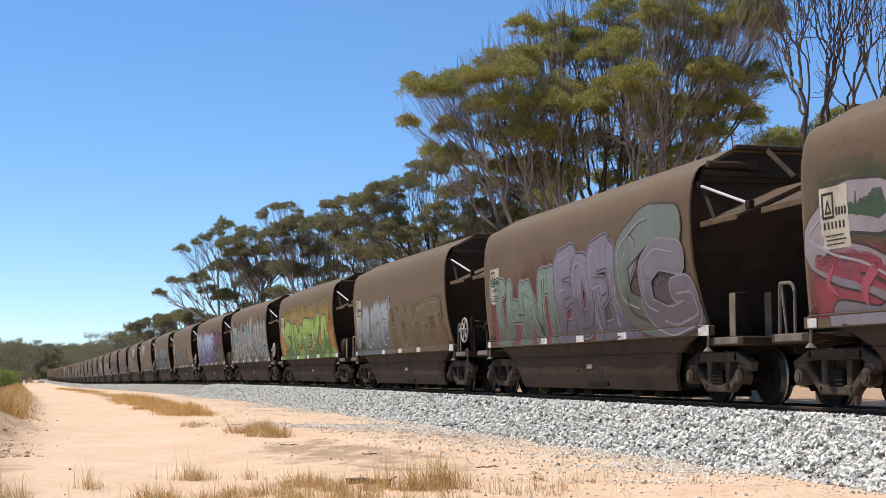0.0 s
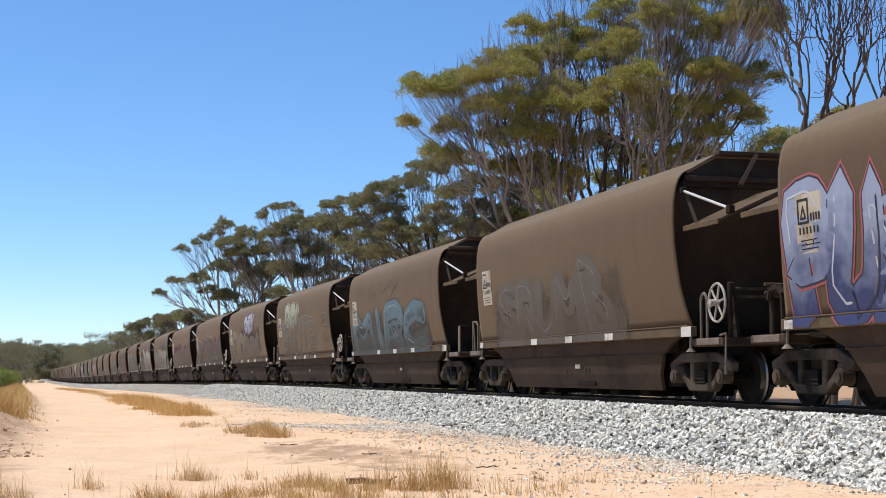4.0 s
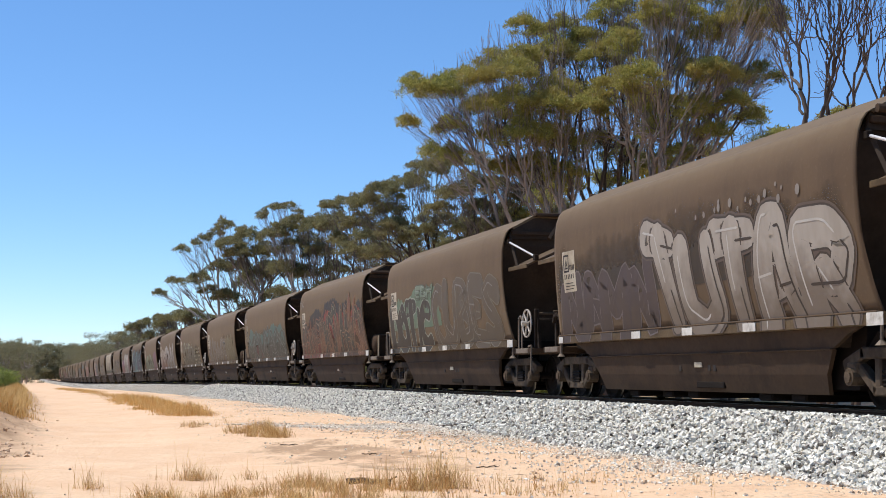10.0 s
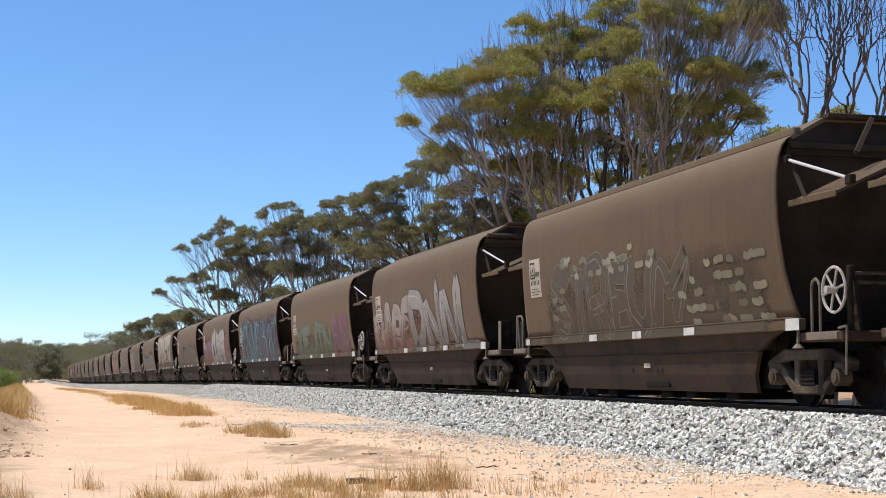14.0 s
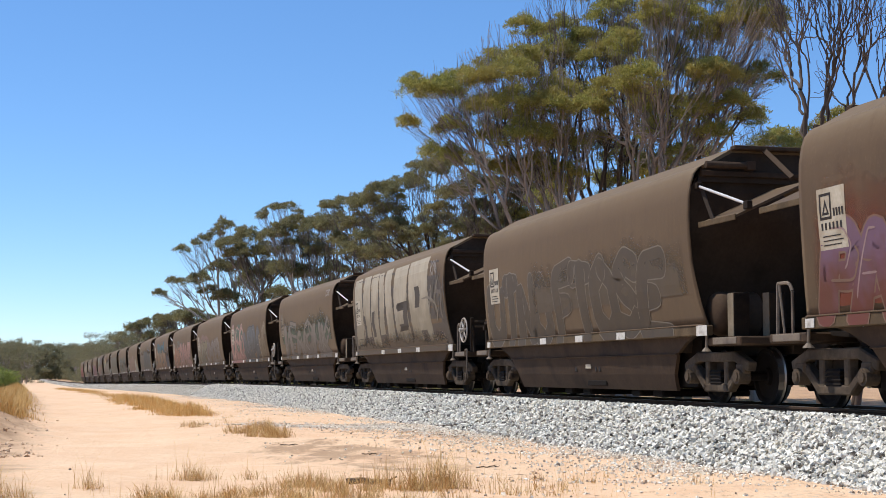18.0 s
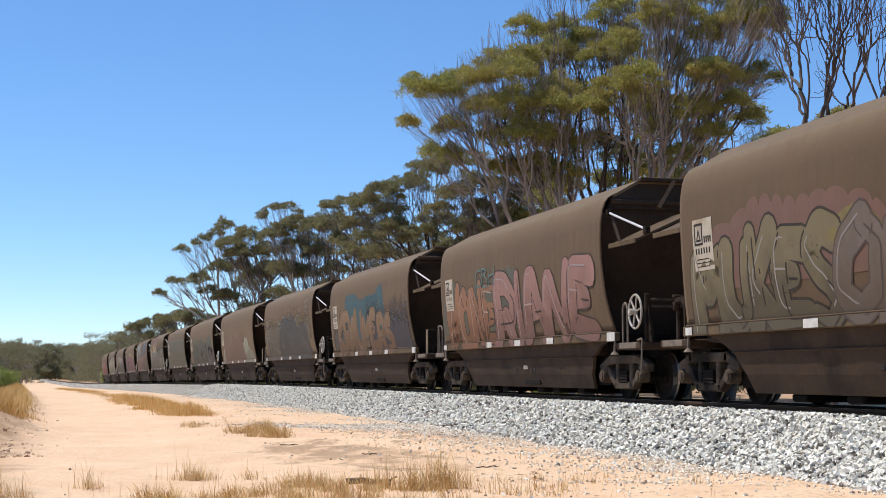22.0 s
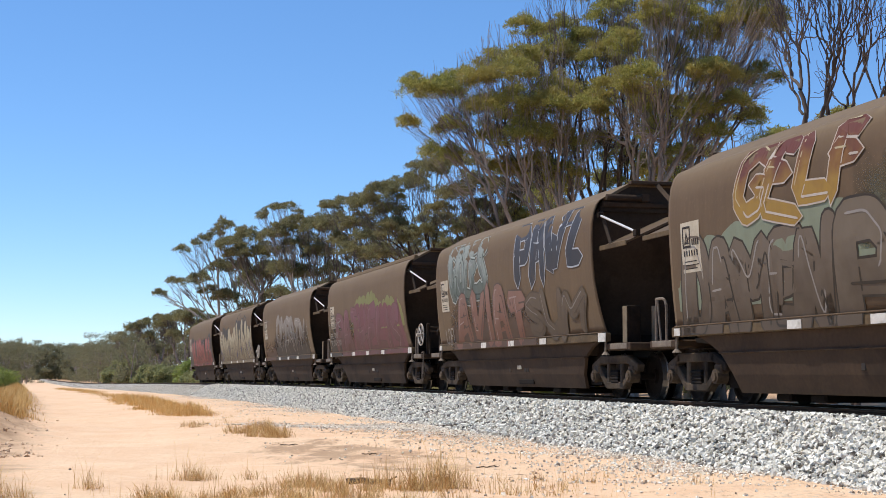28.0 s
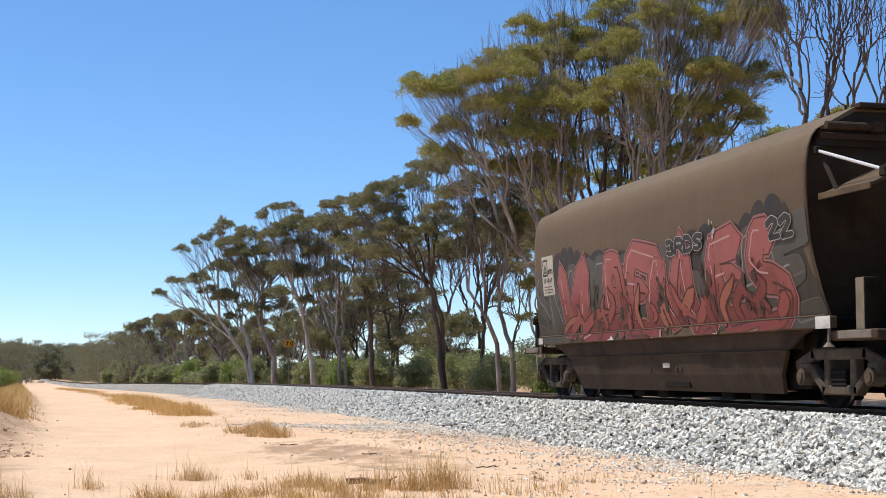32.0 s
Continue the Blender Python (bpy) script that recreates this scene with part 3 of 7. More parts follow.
        # curved black plate that stands in for the recess's deep shade
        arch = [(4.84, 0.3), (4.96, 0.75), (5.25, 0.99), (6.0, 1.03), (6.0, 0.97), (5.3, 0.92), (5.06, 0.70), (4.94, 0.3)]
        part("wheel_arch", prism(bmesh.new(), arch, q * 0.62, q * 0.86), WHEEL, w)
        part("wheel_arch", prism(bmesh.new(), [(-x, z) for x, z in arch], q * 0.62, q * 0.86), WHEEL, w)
    # hopper ends in wheel black: the shade behind the skirt is painted on
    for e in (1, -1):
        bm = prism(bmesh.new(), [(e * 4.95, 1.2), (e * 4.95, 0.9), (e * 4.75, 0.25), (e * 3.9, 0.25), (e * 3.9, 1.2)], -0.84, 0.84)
        part("hopper_end", bm, WHEEL, w, "hopper end blackened for the shade behind the skirt")
    part("centre_sill", box(bmesh.new(), -6.9, 6.9, -0.28, 0.28, 0.75, 1.0, 0.02), DARK, w)
    for x in (-3.1, -2.1, 0.45, 1.5, 3.0):
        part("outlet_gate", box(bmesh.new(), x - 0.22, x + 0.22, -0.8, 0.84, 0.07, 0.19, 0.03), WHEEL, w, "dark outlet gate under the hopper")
    fit_ends(w, face)
    for e in (1, -1):
        build_bogie(w, e)
    build_plate(w, face)
    return w


def fit_ends(w, face):
    """Handbrake gear at the +x end, valve gear at the -x end, on the flank that shows."""
    def yy(a, b):
        return sorted((face * a, face * b))

    def at(*p):
        return [(x, face * y, z) for x, y, z in p]
    bm = bmesh.new()
    for z in (1.62, 1.74):
        bar(bm, *at((7.0, 1.0, z), (7.0, -0.75, z)), 0.024)
    box(bm, 6.95, 7.06, *yy(-0.85, -0.72), 1.0, 1.80, 0.02)
    part("brake_shaft", bm, AXLE, w, "worn brown handbrake shafts")
    if face < 0:
        brake_wheel(w, face)
        bm = box(bmesh.new(), 6.95, 7.05, *yy(0.98, 1.07), 1.0, 1.84, 0.02)
        prism(bm, [(7.0, 1.0), (7.2, 1.0), (7.08, 1.6), (7.0, 1.75)], face * 0.98, face * 1.03)
        part("brake_stand", bm, IRON, w, "brown handbrake stand")
        bm = tube(bmesh.new(), at((6.26, 1.18, 1.0), (6.26, 1.18, 1.60), (6.30, 1.18, 1.67), (6.37, 1.18, 1.70), (6.44, 1.18, 1.67), (6.48, 1.18, 1.60), (6.48, 1.18, 1.0)), 0.022)
        part("grab_rail", bm, STEEL, w, "bent grey steel grab rail")
        bm = tube(bmesh.new(), at((-6.42, 1.17, 1.0), (-6.42, 1.17, 1.58), (-6.48, 1.17, 1.67), (-6.58, 1.17, 1.70), (-6.84, 1.17, 1.70), (-6.86, 1.17, 1.0)), 0.024)
        tube(bm, at((-6.80, 1.17, 1.70), (-6.66, 1.17, 1.0)), 0.018)
        part("grab_rail", bm, STEEL, w, "bent grey steel grab rail")
        bm = tube(bmesh.new(), at((6.98, 1.2, 1.04), (7.18, 1.2, 1.06), (7.18, 1.22, 0.45)), 0.018)
        part("step_rod", bm, STEEL, w)
    else:
        bm = box(bmesh.new(), 6.60, 6.72, *yy(0.95, 1.08), 1.0, 1.55, 0.02)
        tube(bm, at((6.66, 1.1, 1.50), (6.58, 1.1, 1.64), (6.36, 1.1, 1.66), (6.22, 1.1, 1.55), (6.20, 1.1, 1.0)), 0.05, 6)
        part("brake_bracket", bm, IRON, w, "brown cast brake bracket")
        for x, y in ((-6.36, 1.0), (-6.62, 0.55)):
            b = part("valve_box", box(bmesh.new(), x - 0.11, x + 0.11, *yy(y - 0.26, y), 1.0, 1.68, 0.015), IRON, w, "upright brown steel valve box")
            # stencilled face towards the road, its sunlight painted in as a paler tone
            part("box_rim", box(bmesh.new(), x - 0.10, x + 0.10, *yy(y, y + 0.012), 1.02, 1.67, 0.004), PLATE_OLD, b, "stencilled box face painted paler for sunlight")
    bm = bar(bmesh.new(), *at((-5.80, 1.12, 3.70), (-5.80, 0.42, 3.70)), 0.055, 10)
    box(bm, -5.87, -5.73, *yy(0.30, 0.44), 3.63, 3.77, 0.01)
    part("hatch_cylinder", bm, SKIRT, w, "dark brown hatch air cylinder")


def build_tank(w):
    """Round brake reservoir in place of the outer valve box, its domed end to the road."""
    rings = []
    for d, r in ((-0.34, 0.34), (0.26, 0.34), (0.33, 0.31), (0.38, 0.22), (0.40, 0.06)):
        rings.append([(-5.86 + r * math.cos(a), 0.72 + d, 1.38 + r * math.sin(a)) for a in np.linspace(0, 2 * math.pi, 20, endpoint=False)])
    bm = loft(rings)
    bmesh.ops.recalc_face_normals(bm, faces=bm.faces[:])
    for f in bm.faces:
        f.smooth = len(f.verts) == 4
    part("air_reservoir", bm, SKIRT, w, "round brown brake air reservoir with a domed end")


def brake_wheel(w, face):
    bm = bmesh.new()
    c, r = Vector((6.88, face * 1.20, 1.53)), 0.29
    ring = [c + Vector((r * math.cos(a), 0, r * math.sin(a))) for a in np.linspace(0, 2 * math.pi, 25)]
    tube(bm, ring, 0.02, 6)
    for k in range(6):
        a = k * math.pi / 3 + 0.2
        bar(bm, c, c + Vector((r * math.cos(a), 0, r * math.sin(a))), 0.018, 5)
    bar(bm, c + Vector((0, -0.12, 0)), c + Vector((0, 0.03, 0)), 0.05, 10)
    return part("handbrake_wheel", bm, PALE, w, "pale spoked steel handbrake wheel")


R_WHEEL = 0.42


def wheel_mesh():
    """A wheelset, its axle along y, about its own middle."""
    bm = bmesh.new()
    prof = [(0.03, 0.40), (0.10, 0.40), (0.12, 0.44), (0.30, 0.46), (0.35, 0.42), (R_WHEEL + 0.028, 0.43), (R_WHEEL + 0.028, 0.455), (R_WHEEL, 0.475), (R_WHEEL, 0.565), (0.37, 0.57), (0.33, 0.535), (0.14, 0.525), (0.12, 0.57), (0.03, 0.57)]
    n = 22
    for sign in (1, -1):
        rings = []
        for k in range(n + 1):
            a = 2 * math.pi * (k % n) / n
            rings.append([(r * math.cos(a), sign * y, r * math.sin(a)) for r, y in prof])
        rows = [[bm.verts.new(p) for p in r] for r in rings[:n]]
        for k in range(n):
            for i in range(len(prof) - 1):
                f = bm.faces.new((rows[k][i], rows[(k + 1) % n][i], rows[(k + 1) % n][i + 1], rows[k][i + 1]))
                f.material_index = 1 if i in (6, 7) else 0
    bar(bm, (0, -0.82, 0), (0, 0.82, 0), 0.065, 10)
    bmesh.ops.recalc_face_normals(bm, faces=bm.faces[:])
    return bm


def build_bogie(w, e):
    cx = e * 5.72
    truck = part("bogie", box(bmesh.new(), cx - 0.24, cx + 0.24, -0.86, 0.86, 0.42, 0.74, 0.04), IRON, w, "three-piece cast steel freight bogie")
    for q in (1, -1):
        bm = bmesh.new()
        # side frame: heavy top chord, sloping arms and spring seat round two triangular openings
        def web(pts, tall, inset=0.0):
            """A cast web: a flat bar of the given height through the points."""
            for (xa, za), (xb, zb) in zip(pts, pts[1:]):
                a = math.atan2(zb - za, xb - xa)
                m = Matrix.Translation((cx + (xa + xb) / 2, q * (0.91 - inset), (za + zb) / 2)) @ Matrix.Rotation(-a, 4, "Y")
                h = math.hypot(xb - xa, zb - za) / 2 + tall * 0.35
                box(bm, -h, h, -0.075, 0.075, -tall / 2, tall / 2, 0.02, m)
        web([(-1.08, 0.58), (-0.66, 0.72), (0.66, 0.72), (1.08, 0.58)], 0.15)
        web([(-0.86, 0.60), (-0.40, 0.25), (0.40, 0.25), (0.86, 0.60)], 0.13, 0.012)
        web([(-0.33, 0.24), (-0.33, 0.74)], 0.14, 0.02)
        web([(0.33, 0.24), (0.33, 0.74)], 0.14, 0.02)
        part("side_frame", bm, FRAME, truck, "dusty cast side frame")
        bm = bmesh.new()
        # the coils of the springs, as one ribbed block
        coils = []
        for j in range(9):
            k, z = (0.20, 0.075) if j % 2 else (0.165, 0.055), 0.29 + j * 0.029
            coils.append([(cx + x * k[0], q * 0.91 + y * k[1], z) for x, y in ((-1, -1), (1, -1), (1, 1), (-1, 1))])
        bm.free()
        bm = loft(coils)
        bmesh.ops.recalc_face_normals(bm, faces=bm.faces[:])
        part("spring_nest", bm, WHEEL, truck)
        for k in (-0.875, 0.875):
            bm = bmesh.new()
            bar(bm, (cx + k, q * 0.86, R_WHEEL), (cx + k, q * 1.05, R_WHEEL), 0.115, 12)
            bar(bm, (cx + k, q * 1.05, R_WHEEL), (cx + k, q * 1.075, R_WHEEL), 0.075, 8)
            box(bm, cx + k - 0.14, cx + k + 0.14, *sorted((q * 0.86, q * 1.0)), R_WHEEL + 0.04, R_WHEEL + 0.20, 0.03)
            part("axle_box", bm, AXLE, truck, "worn brown axle box")
            bm = box(bmesh.new(), cx + k - math.copysign(0.55, k) - 0.05, cx + k - math.copysign(0.55, k) + 0.05, *sorted((q * 0.42, q * 0.6)), 0.28, 0.58, 0.02)
            part("brake_block", bm, IRON, truck)
    for k in (-0.875, 0.875):
        ws = part("wheelset", wheel_mesh() if "wheelset" not in bpy.data.meshes else bpy.data.meshes["wheelset"], [] if "wheelset" in bpy.data.meshes and bpy.data.meshes["wheelset"].materials else [WHEEL, TREAD], truck, "dark steel wheels with polished treads")
        ws.matrix_parent_inverse = Matrix.Translation((cx + k, 0, R_WHEEL))


def build_plate(w, q):
    """Data panel at the end that is to the left as one faces the flank."""
    def pt(x, z, off):
        return (q * x, q * (float(flank(z)) + off), z)

    def patch(x0, x1, z0, z1, off, bm=None):
        bm = bm or bmesh.new()
        zs = np.linspace(z0, z1, 5)
        rows = [[bm.verts.new(pt(x, z, off)) for x in (x0, x1)] for z in zs]
        for a, b in zip(rows, rows[1:]):
            bm.faces.new((a[0], b[0], b[1], a[1]))
        bmesh.ops.recalc_face_normals(bm, faces=bm.faces[:])
        return bm
    x = 5.26
    p = part("data_panel", patch(x, x - 0.70, 2.02, 2.80, 0.008), PLATE, w, "cream painted data panel with dark stencilling")
    bm = bmesh.new()
    for x0, x1, z0, z1 in ((0.06, 0.36, 2.70, 2.735), (0.06, 0.36, 2.40, 2.435), (0.06, 0.10, 2.435, 2.70), (0.32, 0.36, 2.435, 2.70)):
        patch(x - x0, x - x1, z0, z1, 0.0105, bm)
    tri = [(0.12, 2.46), (0.30, 2.46), (0.21, 2.66)]
    tin = [(0.17, 2.49), (0.25, 2.49), (0.21, 2.58)]
    a = [bm.verts.new(pt(x - u, z, 0.0105)) for u, z in tri]
    b = [bm.verts.new(pt(x - u, z, 0.0105)) for u, z in tin]
    for i in range(3):
        bm.faces.new((a[i], a[(i + 1) % 3], b[(i + 1) % 3], b[i]))
    bmesh.ops.recalc_face_normals(bm, faces=bm.faces[:])
    part("emblem", bm, INK, p, "black triangle in a square frame")
    bm = bmesh.new()
    for k in range(4):
        patch(x - 0.40 - 0.07 * k, x - 0.445 - 0.07 * k, 2.43, 2.53, 0.0105, bm)
    for k in range(6):
        patch(x - 0.08 - 0.095 * k, x - 0.125 - 0.095 * k, 2.27, 2.36, 0.0105, bm)
    for k in range(3):
        patch(x - 0.10, x - 0.55 - 0.06 * (k % 2), 2.07 + 0.055 * k, 2.085 + 0.055 * k, 0.0105, bm)
    tagged(part("stencilling", bm, INK, p, "rows of dark stencilled bars"), kind="stuff")


N_WAGONS = 40


def middle(n, t):
    """Place along the line of wagon n's middle at t seconds."""
    return -3.0497 + PITCH * n - 18.71612 * t + 0.0102958 * t * t + 0.00037136 * t ** 3 - HALF


def build_train():
    first = {1: build_wagon(1), 0: build_wagon(-1)}
    made, tanks = [], []
    for n in range(N_WAGONS):
        m = track_pose(middle(n, 0.0))
        if n % 2 == 0:
            m = m @ Matrix.Rotation(math.pi, 4, "Z")
        if n < 2:
            first[n].matrix_basis = m
            made.append(first[n])
        else:
            made.append(copy_thing(first[n % 2], m))
        if n in (3, 5, 15, 17, 21, 23, 25):
            tanks.append(n)
    for n in tanks:
        build_tank(made[n])
    for n in (18, 36, 38):
        for q in (1, -1):
            part("roof_coaming", box(bmesh.new(), -5.7, 5.7, *sorted((q * 0.98, q * 1.09)), 3.72, 3.83, 0.015), BODY, made[n], "raised hatch coaming along the roof edge")
    # panels that old paint has dulled
    for n in (4, 12, 16, 25, 30):
        for ob in made[n].children:
            if ob.name.startswith("data_panel"):
                ob.material_slots[0].link = "OBJECT"
                ob.material_slots[0].material = PLATE_OLD
    return made


wagons = build_train()


# ---- sprayed paint on the wagons' flanks ----
_paints = {}


def paint(a, b=None, fade=0.35, thin=False):
    """Spray paint, from tone a below to tone b above, dulled by dust; a thin coat fades out softly at its edges."""
    key = (a, b, fade, thin)
    if key not in _paints:
        g = Nodes("spray paint " + a)
        c = g.coords()
        place = g.add("SeparateXYZ", Vector=g.add("TexCoord").outputs["UV"])
        up = g.math("ADD", place.outputs["X"], g.ramp(g.noise(c, 1.6, 3), 0.0, 1.0, -0.55, 0.55))
        col = g.mix(g.ramp(up, 0.25, 0.75), worn(a), worn(b or a))
        dust = g.ramp(g.noise(g.coords(stretch=(1.6, 1.6, 0.5)), 2.4, 7), 0.25, 0.75, 0.10 + fade * 0.5, min(1.0, 0.30 + fade * 1.5))
        col = g.mix(dust, col, srgb("57472f"))
        _paints[key] = g.done(col, 0.6, 0.0, g.noise(c, 30, 3), 0.05, 0.004, 0.3)
        if thin:
            soft = g.math("ADD", place.outputs["X"], g.ramp(g.noise(c, 2.2, 4), 0.0, 1.0, -0.35, 0.35))
            rim = g.ramp(g.math("ADD", place.outputs["Y"], g.ramp(g.noise(c, 3.0, 3), 0.0, 1.0, -0.2, 0.2)), 0.05, 0.6)
            g.put(g.b.inputs["Alpha"], g.math("MULTIPLY", g.ramp(soft, 0.40, 1.0, 0.88, 0.0), rim))
    return _paints[key]


def worn(h):
    """Old spray paint, dulled by sun and dust."""
    return tuple(v * 0.74 for v in srgb(h))


# letter skeletons on a grid of 0 to 6 across and 0 to 9 up; strokes are parted by bars
SKELETONS = {"A": "00 29 49 60|14 54", "B": "00 09 48 57 36 05|35 63 50 00", "C": "68 39 07 02 30 61", "D": "00 09 49 66 63 40 00", "E": "69 09 00 60|05 45",
             "F": "69 09 00|05 45", "G": "68 39 07 02 30 61 64 44", "H": "00 09|60 69|05 65", "I": "30 39", "J": "69 62 30 02", "K": "00 09|69 04 60", "L": "09 00 60",
             "M": "00 09 34 69 60", "N": "00 09 60 69", "O": "39 07 02 30 62 67 39", "P": "00 09 49 67 54 04", "Q": "39 07 02 30 62 67 39|42 60", "R": "00 09 49 67 54 04|34 60",
             "S": "68 39 07 25 44 62 30 01", "T": "09 69|39 30", "U": "09 02 30 62 69", "V": "09 30 69", "W": "09 20 36 40 69", "X": "00 69|09 60", "Y": "09 35 69|35 30",
             "Z": "09 69 00 60", "2": "07 39 67 00 60", "3": "08 39 67 35 62 30 01", "0": "39 07 02 30 62 67 39", "7": "09 69 20", "!": "39 33|31 30", "-": "15 55"}


def skeleton(ch):
    """The strokes of a letter in a unit square, and its width against its height."""
    lines = [np.array([(int(p[0]) / 6, int(p[1]) / 9) for p in line.split()]) for line in SKELETONS[ch].split("|")]
    return lines, 0.45 if ch in "I!" else 1.15 if ch in "MW" else 0.9


def smooth_line(p, rounds):
    """Corners cut again and again; the ends stay."""
    for _ in range(rounds):
        q = np.empty((2 * len(p), 2))
        q[0], q[-1] = p[0], p[-1]
        q[1:-1:2] = 0.75 * p[:-1] + 0.25 * p[1:]
        q[2:-1:2] = 0.25 * p[:-1] + 0.75 * p[1:]
        p = q
    return p


def ribbon(p, half, grow=0.0, point=0.0, swell=0.0):
    """A painted stroke along the line p (metres): points and triangles. point pulls its ends out to tips; otherwise they are round."""
    d = np.diff(p, axis=0)
    keep = np.concatenate([[True], np.hypot(d[:, 0], d[:, 1]) > 1e-4])
    p = p[keep]
    if len(p) < 2:
        p = np.array([p[0], p[0] + (0.01, 0.0)])
    a, b = p[0] - p[1], p[-1] - p[-2]
    a, b = a / np.hypot(*a), b / np.hypot(*b)
    w = half * (1 + swell * np.linspace(1, -1, len(p)))
    if point:
        p = np.concatenate([[p[0] + a * (half * point + 1.6 * grow)], p, [p[-1] + b * (half * point + 1.6 * grow)]])
        w = np.concatenate([[0.004], w + grow, [0.004]])
    else:
        k = np.array([0.0, 0.5, 0.866])
        m = np.array([1.0, 0.866, 0.5])
        w = w + grow
        p = np.concatenate([p[0] + a * w[0] * m[:, None], p, p[-1] + b * w[-1] * m[::-1, None]])
        w = np.concatenate([w[0] * (k + 0.02), w, w[-1] * (k[::-1] + 0.02)])
    t = np.gradient(p, axis=0)
    t /= np.hypot(t[:, 0], t[:, 1])[:, None] + 1e-9
    n = np.stack([-t[:, 1], t[:, 0]], 1) * w[:, None]
    v = np.concatenate([p + n, p - n])
    i = np.arange(len(p) - 1)
    T = np.concatenate([np.stack([i, i + len(p), i + len(p) + 1], 1), np.stack([i, i + len(p) + 1, i + 1], 1)])
    area = (v[T[:, 1], 0] - v[T[:, 0], 0]) * (v[T[:, 2], 1] - v[T[:, 0], 1]) - (v[T[:, 2], 0] - v[T[:, 0], 0]) * (v[T[:, 1], 1] - v[T[:, 0], 1])
    T[area < 0] = T[area < 0][:, ::-1]
    return v, T


def cut_level(P, tris, c, above):
    """The part of a set of triangles that lies above (or below) the level c; column 1 of P is the height."""
    z = P[:, 1]
    inside = (z >= c) if above else (z <= c)
    count = inside[tris].sum(1)
    whole = tris[count == 3]
    extra, out = [], []
    n = len(P)
    for tri in tris[(count == 1) | (count == 2)]:
        poly = []
        for k in range(3):
            a, b = tri[k], tri[(k + 1) % 3]
            if inside[a]:
                poly.append(a)
            if inside[a] != inside[b]:
                r = (c - z[a]) / (z[b] - z[a])
                extra.append(P[a] + (P[b] - P[a]) * r)
                poly.append(n + len(extra) - 1)
        out += [(poly[0], poly[k], poly[k + 1]) for k in range(1, len(poly) - 1)]
    if extra:
        P = np.concatenate([P, np.array(extra)])
    if out:
        whole = np.concatenate([whole, np.array(out)])
    return P, whole


LONG, TALL = 11.6, 2.6     # the flank in metres: along, and from the sill to the shoulder


def lighter(h):
    """A paler tone of a colour, for the light edges of letters."""
    return "".join("%02x" % int(v + (232 - v) * 0.55) for v in (int(h[i:i + 2], 16) for i in (0, 2, 4)))


